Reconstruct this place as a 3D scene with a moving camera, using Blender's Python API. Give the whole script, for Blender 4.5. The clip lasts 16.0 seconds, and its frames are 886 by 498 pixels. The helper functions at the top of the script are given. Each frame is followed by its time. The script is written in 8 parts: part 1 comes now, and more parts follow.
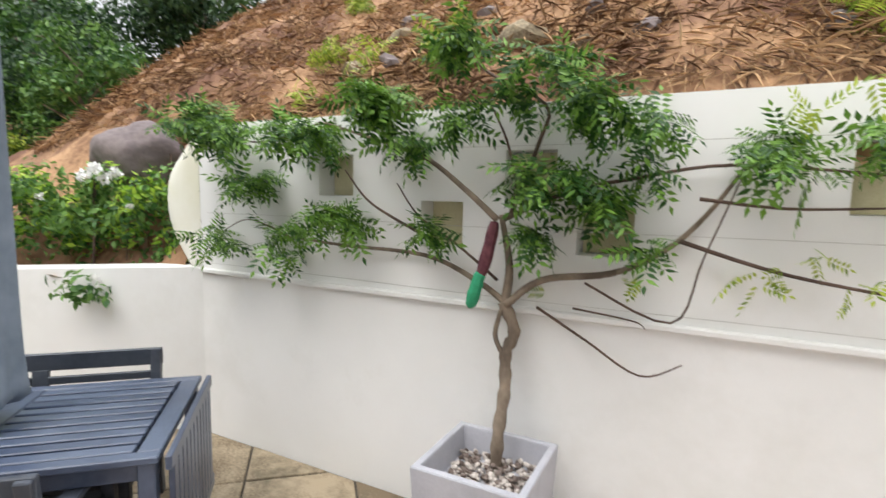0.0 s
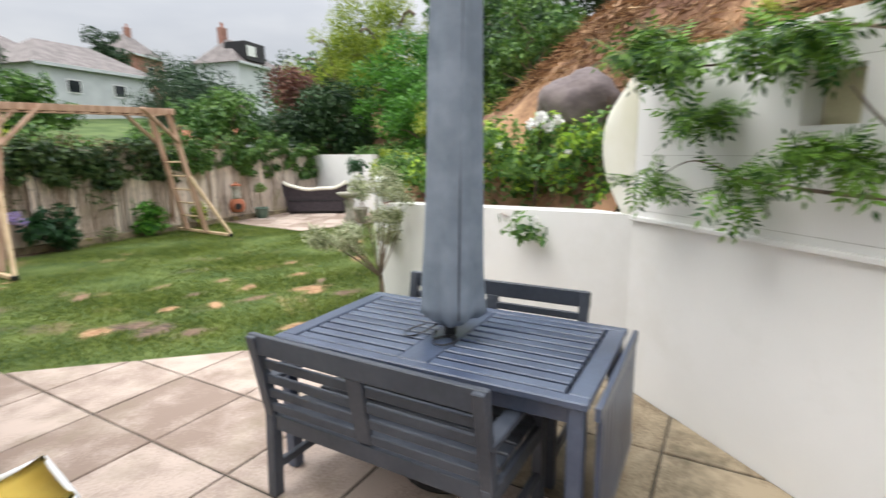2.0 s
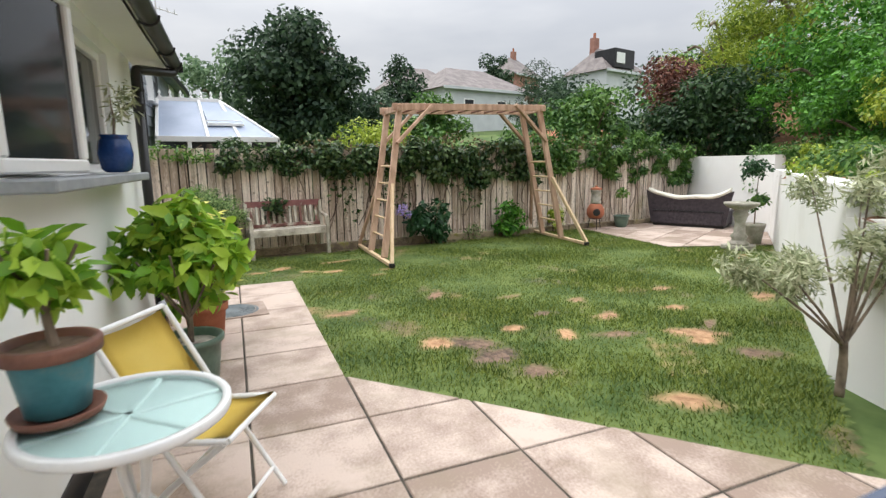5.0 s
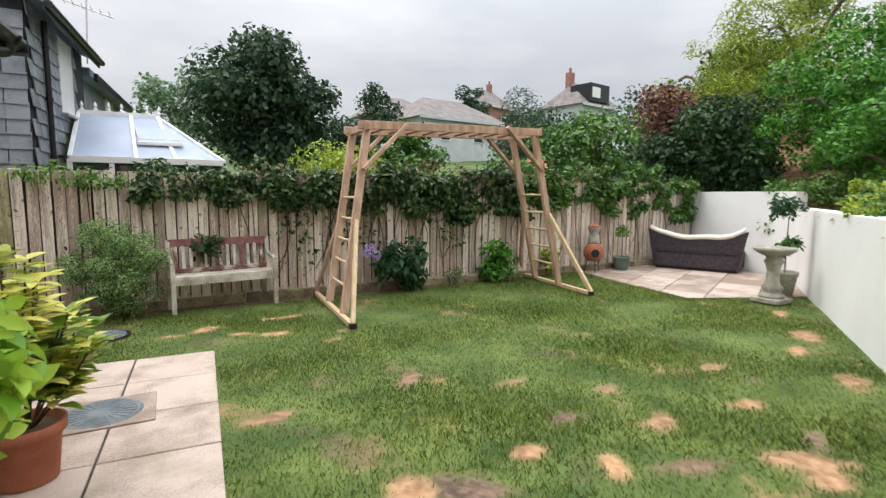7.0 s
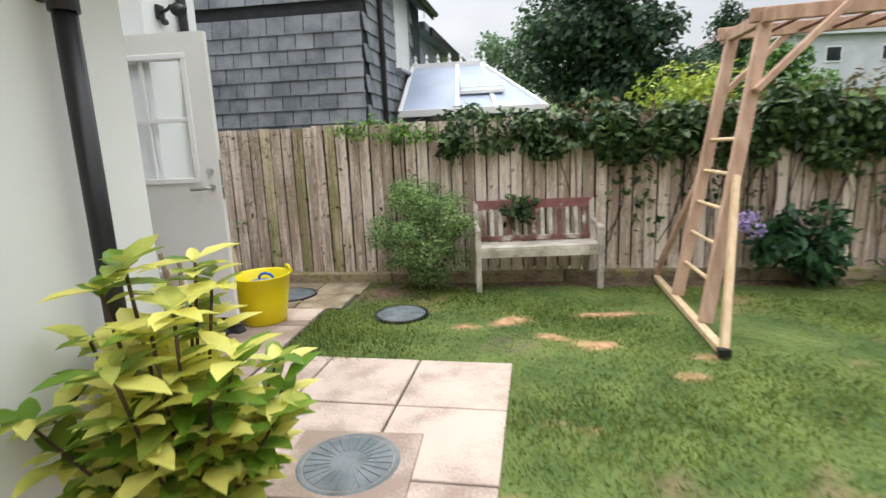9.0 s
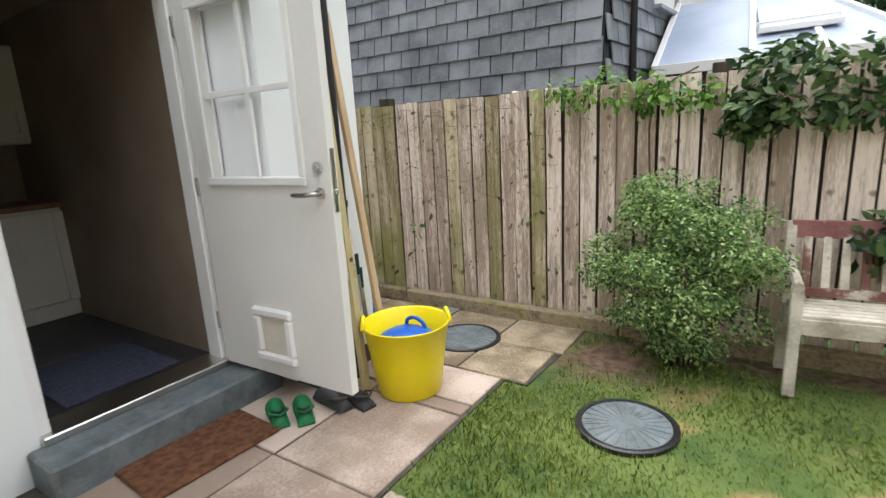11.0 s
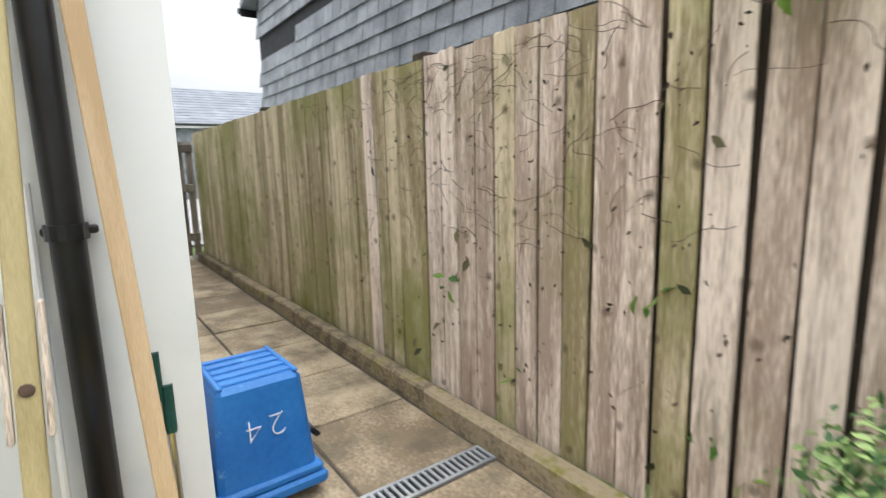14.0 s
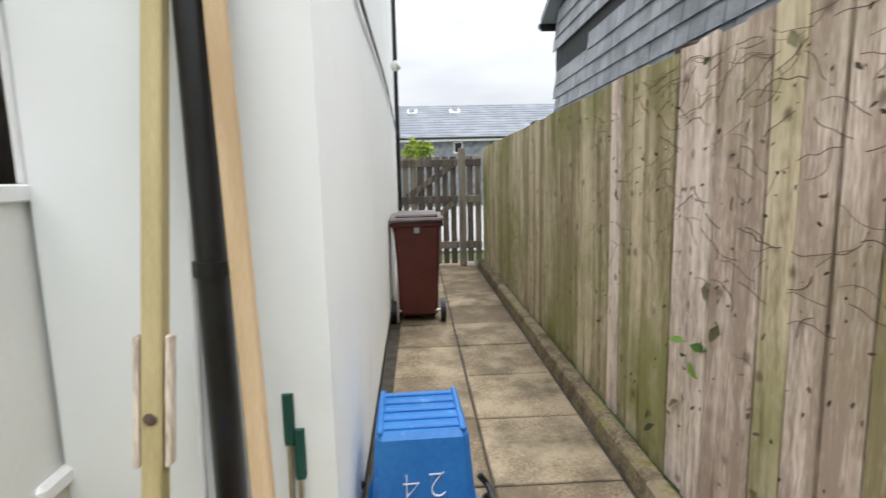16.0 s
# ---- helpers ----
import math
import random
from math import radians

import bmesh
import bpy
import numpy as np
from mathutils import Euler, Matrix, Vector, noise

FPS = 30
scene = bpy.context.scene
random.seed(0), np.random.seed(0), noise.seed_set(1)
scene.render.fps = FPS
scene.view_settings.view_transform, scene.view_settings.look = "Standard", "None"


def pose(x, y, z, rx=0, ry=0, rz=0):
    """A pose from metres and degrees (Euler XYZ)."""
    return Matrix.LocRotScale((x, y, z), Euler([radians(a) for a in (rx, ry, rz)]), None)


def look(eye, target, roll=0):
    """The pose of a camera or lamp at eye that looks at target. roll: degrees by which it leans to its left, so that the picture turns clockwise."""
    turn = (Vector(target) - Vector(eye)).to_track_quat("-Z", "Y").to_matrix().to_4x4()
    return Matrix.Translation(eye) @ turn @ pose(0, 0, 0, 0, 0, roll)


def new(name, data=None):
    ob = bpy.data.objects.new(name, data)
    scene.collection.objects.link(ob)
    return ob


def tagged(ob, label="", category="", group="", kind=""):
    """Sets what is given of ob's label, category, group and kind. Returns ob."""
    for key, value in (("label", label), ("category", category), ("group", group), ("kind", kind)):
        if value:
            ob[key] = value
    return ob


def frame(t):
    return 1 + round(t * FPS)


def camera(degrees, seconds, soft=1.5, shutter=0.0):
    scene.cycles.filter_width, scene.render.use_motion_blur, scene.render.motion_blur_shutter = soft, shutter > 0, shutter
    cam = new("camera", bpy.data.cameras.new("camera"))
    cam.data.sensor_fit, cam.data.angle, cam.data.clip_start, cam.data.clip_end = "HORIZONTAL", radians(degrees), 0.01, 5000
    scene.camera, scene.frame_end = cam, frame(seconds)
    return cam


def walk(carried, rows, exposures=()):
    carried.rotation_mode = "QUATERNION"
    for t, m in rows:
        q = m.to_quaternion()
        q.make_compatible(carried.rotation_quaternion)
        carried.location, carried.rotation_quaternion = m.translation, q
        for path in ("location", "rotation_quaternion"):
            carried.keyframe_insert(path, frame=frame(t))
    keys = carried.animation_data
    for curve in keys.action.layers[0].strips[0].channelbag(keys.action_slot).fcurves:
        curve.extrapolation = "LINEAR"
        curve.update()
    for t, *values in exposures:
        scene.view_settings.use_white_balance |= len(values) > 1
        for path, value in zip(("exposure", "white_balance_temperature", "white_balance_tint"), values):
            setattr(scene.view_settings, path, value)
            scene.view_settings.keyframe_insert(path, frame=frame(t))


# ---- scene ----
cam = camera(82.2, 16.0, soft=1.35, shutter=0.4)
PATH = [
    (0, (-0.114, 0.32, 1.669), (1.782, -0.282, 1.455), 1.1),
    (0.5, (-0.14, 0.295, 1.645), (1.701, -0.432, 1.354), 1.2),
    (1, (-0.087, 0.316, 1.631), (1.849, -0.062, 1.3), 0.5),
    (1.5, (0.079, 0.363, 1.624), (2.018, 0.667, 1.241), -0.6),
    (2, (0.211, 0.485, 1.568), (1.966, 1.364, 1.185), -0.7),
    (2.5, (0.327, 0.628, 1.482), (1.887, 1.85, 1.209), -1.2),
    (3, (0.505, 0.831, 1.429), (1.839, 2.302, 1.188), -1.2),
    (3.5, (0.714, 1.019, 1.402), (1.768, 2.693, 1.108), -0.5),
    (4, (0.872, 1.187, 1.37), (1.668, 2.986, 1.014), -0.7),
    (6.5, (1.528, 2.84, 1.42), (2.493, 4.575, 1.173), -0.5),
    (7, (1.735, 3.155, 1.414), (2.683, 4.902, 1.197), 0.3),
    (7.5, (1.863, 3.567, 1.404), (2.536, 5.432, 1.147), -1.0),
    (8, (1.964, 4.004, 1.396), (2.273, 5.955, 1.079), -1.9),
    (8.5, (2.076, 4.464, 1.4), (2.053, 6.432, 1.046), -1.2),
    (9, (2.029, 4.94, 1.367), (1.778, 6.887, 0.984), -2.3),
    (9.5, (1.997, 5.405, 1.378), (1.474, 7.296, 0.986), -2.9),
    (10, (1.859, 5.85, 1.395), (1.043, 7.635, 1.011), -3.1),
    (12.5, (1.32, 7.95, 1.294), (0.16, 9.503, 0.805), -3.7),
    (13, (1.161, 8.211, 1.202), (-0.01, 9.759, 0.723), -3.9),
    (13.5, (1.085, 8.547, 1.177), (-0.277, 9.95, 0.76), -1.7),
    (14, (0.952, 8.848, 1.166), (-0.647, 10.004, 0.839), -1.5),
    (14.5, (0.813, 9.09, 1.191), (-0.981, 9.918, 0.882), -2.3),
    (15, (0.745, 9.264, 1.221), (-1.176, 9.754, 0.955), -2.3),
    (15.5, (0.728, 9.316, 1.228), (-1.23, 9.657, 1.0), -2.1),
    (16, (0.736, 9.293, 1.227), (-1.243, 9.384, 0.957), -1.4),
]
EXPOSURES = [(0, 0.1), (2, 0.1), (4, 0.02), (7, 0.0), (8.5, 0.22), (9.5, 0.12), (10, 0.15), (12.5, 0.54), (13.5, 0.62), (15, 0.56), (16, 0.45)]
walk(cam, [(t, look(eye, target, roll)) for t, eye, target, roll in PATH], EXPOSURES)

# ---- light ----
world = bpy.data.worlds.new("overcast_sky")
scene.world = world
world.use_nodes = True
wn, wl = world.node_tree.nodes, world.node_tree.links
SUN_EL, SUN_AZ = 60.0, 320.0
bg = wn["Background"]
sky = wn.new("ShaderNodeTexSky")
sky.sky_type, sky.sun_disc = "NISHITA", False
sky.sun_elevation, sky.sun_rotation = radians(SUN_EL), radians(SUN_AZ)
tco = wn.new("ShaderNodeTexCoord")
sep = wn.new("ShaderNodeSeparateXYZ")
wl.new(tco.outputs["Generated"], sep.inputs[0])
grad = wn.new("ShaderNodeMapRange")
grad.inputs[1].default_value, grad.inputs[2].default_value = 0.0, 1.0
grad.inputs[3].default_value, grad.inputs[4].default_value = 0.66, 4.2
rise = wn.new("ShaderNodeMath")
rise.operation, rise.inputs[1].default_value, rise.use_clamp = "POWER", 1.9, True
wl.new(sep.outputs[2], rise.inputs[0])
wl.new(rise.outputs[0], grad.inputs[0])
cmap = wn.new("ShaderNodeMapping")
cmap.inputs["Scale"].default_value = (1.2, 1.2, 4.0)
wl.new(tco.outputs["Generated"], cmap.inputs[0])
cloud = wn.new("ShaderNodeTexNoise")
cloud.inputs["Scale"].default_value, cloud.inputs["Detail"].default_value = 1.7, 5.0
wl.new(cmap.outputs[0], cloud.inputs["Vector"])
cramp = wn.new("ShaderNodeValToRGB")
cramp.color_ramp.elements[0].position, cramp.color_ramp.elements[1].position = 0.36, 0.66
cramp.color_ramp.elements[0].color = (0.76, 0.79, 0.85, 1)
cramp.color_ramp.elements[1].color = (1.04, 1.05, 1.07, 1)
wl.new(cloud.outputs["Fac"], cramp.inputs[0])
cover = wn.new("ShaderNodeMix")
cover.data_type, cover.blend_type = "RGBA", "MULTIPLY"
cover.inputs[0].default_value = 1.0
wl.new(cramp.outputs[0], cover.inputs[6])
wl.new(grad.outputs[0], cover.inputs[7])
dim = wn.new("ShaderNodeMix")
dim.data_type, dim.blend_type = "RGBA", "MULTIPLY"
dim.inputs[0].default_value = 1.0
dim.inputs[7].default_value = (0.1, 0.1, 0.1, 1)
wl.new(sky.outputs[0], dim.inputs[6])
veil = wn.new("ShaderNodeMix")
veil.data_type = "RGBA"
veil.inputs[0].default_value = 0.92
wl.new(dim.outputs[2], veil.inputs[6])
wl.new(cover.outputs[2], veil.inputs[7])
wl.new(veil.outputs[2], bg.inputs[0])
bg.inputs[1].default_value = 1.0
sun_data = bpy.data.lights.new("sun", "SUN")
sun_data.energy, sun_data.angle, sun_data.color = 1.5, radians(40), (1.0, 0.96, 0.9)
sun = new("sun", sun_data)
sun.matrix_world = look((0, 0, 30), (-30 * math.sin(radians(SUN_AZ)) / math.tan(radians(SUN_EL)), -30 * math.cos(radians(SUN_AZ)) / math.tan(radians(SUN_EL)), 0))


# ---- materials ----
def mat(name, c1, c2, rough=0.7, scale=6.0, detail=5.0, bump=0.15, bscale=60.0, metal=0.0, rnd=0.0, island=0.0, stretch=(1, 1, 1),
        obj=False, stain=None, sscale=1.5, sat=(0.55, 0.7), spec=0.4, trans=0.0, fine=0.35, knots=None, streak=None):
    m = bpy.data.materials.new(name)
    m.use_nodes = True
    n, l = m.node_tree.nodes, m.node_tree.links
    p = n["Principled BSDF"]
    p.inputs["Roughness"].default_value, p.inputs["Metallic"].default_value = rough, metal
    p.inputs["Specular IOR Level"].default_value = spec
    if obj:
        src = n.new("ShaderNodeTexCoord").outputs["Object"]
        info = n.new("ShaderNodeObjectInfo")
        sh = n.new("ShaderNodeVectorMath")
        sh.operation = "MULTIPLY_ADD"
        sh.inputs[1].default_value = (13.7, 7.3, 5.1)
        l.new(info.outputs["Random"], sh.inputs[0])
        l.new(src, sh.inputs[2])
        src = sh.outputs[0]
    else:
        src = n.new("ShaderNodeNewGeometry").outputs["Position"]
    mp = n.new("ShaderNodeMapping")
    mp.inputs["Scale"].default_value = stretch
    l.new(src, mp.inputs[0])
    big, small = n.new("ShaderNodeTexNoise"), n.new("ShaderNodeTexNoise")
    big.inputs["Scale"].default_value, big.inputs["Detail"].default_value = scale, detail
    small.inputs["Scale"].default_value, small.inputs["Detail"].default_value = bscale, 3.0
    l.new(mp.outputs[0], big.inputs["Vector"])
    l.new(mp.outputs[0], small.inputs["Vector"])
    ramp = n.new("ShaderNodeValToRGB")
    ramp.color_ramp.elements[0].position, ramp.color_ramp.elements[1].position = 0.33, 0.67
    ramp.color_ramp.elements[0].color, ramp.color_ramp.elements[1].color = (*c1, 1), (*c2, 1)
    fac = n.new("ShaderNodeMath")
    fac.operation = "MULTIPLY_ADD"
    fac.inputs[1].default_value = fine
    sub = n.new("ShaderNodeMath")
    sub.operation = "SUBTRACT"
    sub.inputs[1].default_value = 0.5
    l.new(small.outputs["Fac"], sub.inputs[0])
    l.new(sub.outputs[0], fac.inputs[0])
    l.new(big.outputs["Fac"], fac.inputs[2])
    val = fac.outputs[0]
    for amount, make, out in ((rnd, "ShaderNodeObjectInfo", "Random"), (island, "ShaderNodeNewGeometry", "Random Per Island")):
        if amount:
            src2 = n.new(make)
            mul, off = n.new("ShaderNodeMath"), n.new("ShaderNodeMath")
            off.operation, off.inputs[1].default_value = "SUBTRACT", 0.5
            l.new(src2.outputs[out], off.inputs[0])
            mul.operation, mul.inputs[1].default_value = "MULTIPLY_ADD", amount
            l.new(off.outputs[0], mul.inputs[0])
            l.new(val, mul.inputs[2])
            val = mul.outputs[0]
    l.new(val, ramp.inputs[0])
    col = ramp.outputs[0]
    if stain:
        st = n.new("ShaderNodeTexNoise")
        st.inputs["Scale"].default_value, st.inputs["Detail"].default_value, st.inputs["Roughness"].default_value = sscale, 6.0, 0.65
        l.new(src, st.inputs["Vector"])
        sr = n.new("ShaderNodeMapRange")
        sr.inputs[1].default_value, sr.inputs[2].default_value = sat
        l.new(st.outputs["Fac"], sr.inputs[0])
        mx = n.new("ShaderNodeMix")
        mx.data_type = "RGBA"
        l.new(sr.outputs[0], mx.inputs[0])
        l.new(col, mx.inputs[6])
        mx.inputs[7].default_value = (*stain, 1)
        col = mx.outputs[2]
    if streak:
        sm, sn, sg, sx = n.new("ShaderNodeMapping"), n.new("ShaderNodeTexNoise"), n.new("ShaderNodeMapRange"), n.new("ShaderNodeMix")
        sm.inputs["Scale"].default_value = streak[1]
        l.new(src, sm.inputs[0])
        l.new(sm.outputs[0], sn.inputs["Vector"])
        sn.inputs["Scale"].default_value, sn.inputs["Detail"].default_value, sn.inputs["Roughness"].default_value = 1.0, 7.0, 0.7
        sg.inputs[1].default_value, sg.inputs[2].default_value = streak[2]
        sg.inputs[4].default_value = streak[3]
        l.new(sn.outputs["Fac"], sg.inputs[0])
        sx.data_type = "RGBA"
        l.new(sg.outputs[0], sx.inputs[0])
        l.new(col, sx.inputs[6])
        sx.inputs[7].default_value = (*streak[0], 1)
        col = sx.outputs[2]
    if knots:
        kv = n.new("ShaderNodeTexVoronoi")
        kv.inputs["Scale"].default_value = knots[0]
        kv.voronoi_dimensions = "2D"
        ks, kc, kd = n.new("ShaderNodeSeparateXYZ"), n.new("ShaderNodeCombineXYZ"), n.new("ShaderNodeVectorMath")
        l.new(src, ks.inputs[0])
        l.new(ks.outputs[0], kc.inputs[0])
        l.new(ks.outputs[2], kc.inputs[1])
        kd.operation = "MULTIPLY_ADD"
        kd.inputs[1].default_value = (0.03, 0.03, 0.0)
        l.new(small.outputs["Color"], kd.inputs[0])
        l.new(kc.outputs[0], kd.inputs[2])
        l.new(kd.outputs[0], kv.inputs["Vector"])
        kr = n.new("ShaderNodeMapRange")
        kr.inputs[1].default_value, kr.inputs[2].default_value = knots[1], knots[1] * 2.8
        kr.inputs[3].default_value, kr.inputs[4].default_value = 0.75, 0.0
        l.new(kv.outputs["Distance"], kr.inputs[0])
        kx = n.new("ShaderNodeMix")
        kx.data_type = "RGBA"
        l.new(kr.outputs[0], kx.inputs[0])
        l.new(col, kx.inputs[6])
        kx.inputs[7].default_value = (c1[0] * 0.38, c1[1] * 0.36, c1[2] * 0.34, 1)
        col = kx.outputs[2]
    l.new(col, p.inputs["Base Color"])
    if bump:
        b = n.new("ShaderNodeBump")
        b.inputs["Strength"].default_value, b.inputs["Distance"].default_value = bump, 0.01
        l.new(fac.outputs[0], b.inputs["Height"])
        l.new(b.outputs[0], p.inputs["Normal"])
    if trans:
        tr, ms = n.new("ShaderNodeBsdfTranslucent"), n.new("ShaderNodeMixShader")
        l.new(col, tr.inputs[0])
        ms.inputs[0].default_value = trans
        l.new(p.outputs[0], ms.inputs[1])
        l.new(tr.outputs[0], ms.inputs[2])
        l.new(ms.outputs[0], n["Material Output"].inputs[0])
    return m


def leafmat(name, dark, light, rough=0.45, trans=0.28):
    return mat(name, dark, light, rough=rough, scale=1.3, bump=0.0, bscale=9, island=0.75, spec=0.35, trans=trans)


def glass(name, tint=(1, 1, 1), rough=0.0, mix=0.12):
    m = bpy.data.materials.new(name)
    m.use_nodes = True
    n, l = m.node_tree.nodes, m.node_tree.links
    p = n["Principled BSDF"]
    p.inputs["Base Color"].default_value = (*tint, 1)
    p.inputs["Roughness"].default_value = rough
    p.inputs["Transmission Weight"].default_value = 1.0
    p.inputs["IOR"].default_value = 1.12
    return m


RENDER = mat("white_render", (0.80, 0.795, 0.77), (0.86, 0.855, 0.835), rough=0.85, scale=1.2, bump=0.12, bscale=130, stain=(0.70, 0.69, 0.64), sscale=0.9, sat=(0.55, 0.85), fine=0.1)
HOUSE = mat("house_render", (0.82, 0.845, 0.84), (0.875, 0.895, 0.89), rough=0.85, scale=1.0, bump=0.12, bscale=140, stain=(0.68, 0.71, 0.69), sscale=1.1, sat=(0.58, 0.9), fine=0.1)
ALGAE = mat("algae_stained_render", (0.71, 0.69, 0.55), (0.85, 0.84, 0.79), rough=0.85, scale=1.4, bump=0.12, bscale=120, fine=0.15)
NICHE = mat("yellowed_niche_render", (0.52, 0.47, 0.28), (0.66, 0.61, 0.42), rough=0.85, scale=4, bump=0.15, bscale=90)
SLAB = mat("sandstone_slab", (0.285, 0.21, 0.168), (0.54, 0.435, 0.37), rough=0.75, scale=3.6, bump=0.3, bscale=70, rnd=0.45, stain=(0.27, 0.215, 0.15), sscale=2.1, sat=(0.5, 0.78), fine=0.5)
SLAB_WET = mat("ochre_mossy_slab", (0.20, 0.15, 0.095), (0.43, 0.345, 0.235), rough=0.72, scale=4.5, bump=0.4, bscale=60, rnd=0.35, stain=(0.115, 0.095, 0.06), sscale=3.6, sat=(0.46, 0.70), fine=0.7)
JOINT = mat("dark_joint_mortar", (0.045, 0.04, 0.033), (0.10, 0.085, 0.065), rough=0.95, scale=12, bump=0.4, bscale=120)
SOIL = mat("dry_soil", (0.10, 0.065, 0.045), (0.22, 0.15, 0.105), rough=0.95, scale=5, bump=0.9, bscale=40)
GREYWOOD = mat("weathered_fence_board", (0.41, 0.315, 0.245), (0.90, 0.775, 0.665), rough=0.85, scale=3.0, bump=0.7, bscale=34, rnd=0.4, streak=((0.15, 0.115, 0.085), (34, 34, 1.6), (0.54, 0.72), 0.8), stretch=(7, 7, 0.55), stain=(0.30, 0.27, 0.12), sscale=1.1, sat=(0.56, 0.8), fine=0.9, knots=(3.6, 0.03))
ALGAEWOOD = mat("algae_green_fence_board", (0.30, 0.24, 0.135), (0.72, 0.62, 0.43), rough=0.88, scale=3.0, bump=0.7, bscale=34, rnd=0.35, streak=((0.13, 0.105, 0.06), (34, 34, 1.6), (0.54, 0.72), 0.75), stretch=(7, 7, 0.55), stain=(0.26, 0.26, 0.085), sscale=1.3, sat=(0.42, 0.66), fine=0.9, knots=(3.6, 0.03))
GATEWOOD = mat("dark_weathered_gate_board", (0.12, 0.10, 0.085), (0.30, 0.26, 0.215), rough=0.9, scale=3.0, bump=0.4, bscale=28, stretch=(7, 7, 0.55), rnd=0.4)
# fence wood with the shade behind the gaps put into its colour
BACKWOOD = mat("shade_dark_back_board", (0.04, 0.031, 0.023), (0.09, 0.07, 0.052), rough=0.9, scale=3, bump=0.2, bscale=30, stretch=(6, 6, 0.6))
KERB = mat("mossy_gravel_board", (0.13, 0.10, 0.065), (0.34, 0.275, 0.18), rough=0.9, scale=7, bump=0.8, bscale=50, stain=(0.20, 0.185, 0.05), sscale=7.0, sat=(0.56, 0.66), rnd=0.3, fine=0.7)
SLATE = mat("grey_hung_slate", (0.15, 0.165, 0.185), (0.29, 0.31, 0.335), rough=0.5, scale=4.0, bump=0.25, bscale=50, rnd=0.22, island=0.2, fine=0.4)
SLATE_BACK = mat("slate_underlay", (0.02, 0.022, 0.025), (0.035, 0.038, 0.04), rough=0.9, bump=0)
FRAMEWOOD = mat("pinkish_sawn_timber", (0.36, 0.22, 0.145), (0.56, 0.38, 0.275), rough=0.75, scale=2.5, bump=0.25, bscale=30, stretch=(5, 5, 0.7), island=0.3)
BATTEN = mat("pale_sawn_batten", (0.50, 0.35, 0.20), (0.66, 0.50, 0.32), rough=0.7, scale=2.0, bump=0.2, bscale=40, stretch=(9, 9, 0.8))
BATTEN_OLD = mat("greenish_treated_batten", (0.40, 0.33, 0.16), (0.60, 0.50, 0.28), rough=0.75, scale=2.0, bump=0.2, bscale=40, stretch=(9, 9, 0.8))
BENCHWOOD = mat("peeling_painted_wood", (0.13, 0.055, 0.045), (0.25, 0.12, 0.10), rough=0.75, scale=5, bump=0.3, bscale=50, stain=(0.55, 0.50, 0.42), sscale=5.0, sat=(0.52, 0.6))
BENCHPALE = mat("bare_weathered_wood", (0.34, 0.30, 0.24), (0.66, 0.61, 0.52), rough=0.8, scale=6, bump=0.3, bscale=50, stain=(0.16, 0.09, 0.07), sscale=7.0, sat=(0.62, 0.70))
BENCHRED = mat("faded_maroon_paint", (0.20, 0.075, 0.075), (0.31, 0.14, 0.13), rough=0.7, scale=6, bump=0.25, bscale=50, stain=(0.5, 0.42, 0.36), sscale=8.0, sat=(0.6, 0.68))
SLATEBLUE = mat("blue_grey_painted_wood", (0.05, 0.066, 0.11), (0.088, 0.112, 0.168), rough=0.30, scale=3, bump=0.12, bscale=40, rnd=0.3, spec=0.5)
CHARCOAL = mat("charcoal_painted_wood", (0.036, 0.043, 0.058), (0.066, 0.075, 0.094), rough=0.45, scale=3, bump=0.12, bscale=40, spec=0.5)
CLOTH = mat("blue_grey_polyester", (0.155, 0.19, 0.235), (0.23, 0.27, 0.325), rough=0.75, scale=5, bump=0.5, bscale=16, stain=(0.12, 0.15, 0.145), sscale=2.5, sat=(0.55, 0.75))
WHITEMETAL = mat("white_powder_coat", (0.76, 0.76, 0.75), (0.84, 0.84, 0.83), rough=0.35, scale=6, bump=0.03, bscale=90, stain=(0.55, 0.55, 0.53), sscale=6, sat=(0.6, 0.8))
UPVC = mat("white_upvc", (0.80, 0.80, 0.79), (0.86, 0.86, 0.85), rough=0.3, scale=2, bump=0.0, bscale=50)
DOORPAINT = mat("white_painted_door", (0.74, 0.735, 0.70), (0.80, 0.795, 0.765), rough=0.38, scale=1.5, bump=0.03, bscale=60)
YELLOWCLOTH = mat("yellow_mesh_fabric", (0.80, 0.62, 0.14), (0.88, 0.71, 0.21), rough=0.8, scale=3, bump=0.2, bscale=220)
YELLOW = mat("yellow_plastic", (0.83, 0.66, 0.004), (0.88, 0.72, 0.01), rough=0.38, scale=3, bump=0.03, bscale=30)
BLUEBRIGHT = mat("bright_blue_plastic", (0.002, 0.085, 0.46), (0.004, 0.11, 0.55), rough=0.4, scale=3, bump=0.03, bscale=30)
BLUE = mat("scuffed_blue_plastic", (0.012, 0.13, 0.42), (0.03, 0.20, 0.54), rough=0.42, scale=3, bump=0.08, bscale=50, stain=(0.16, 0.38, 0.66), sscale=14, sat=(0.62, 0.72))
CHALK = mat("white_chalk_paint", (0.72, 0.74, 0.76), (0.82, 0.83, 0.85), rough=0.8, bump=0)
BLACK = mat("black_pvc", (0.012, 0.012, 0.013), (0.022, 0.022, 0.024), rough=0.35, scale=4, bump=0.05, bscale=30)
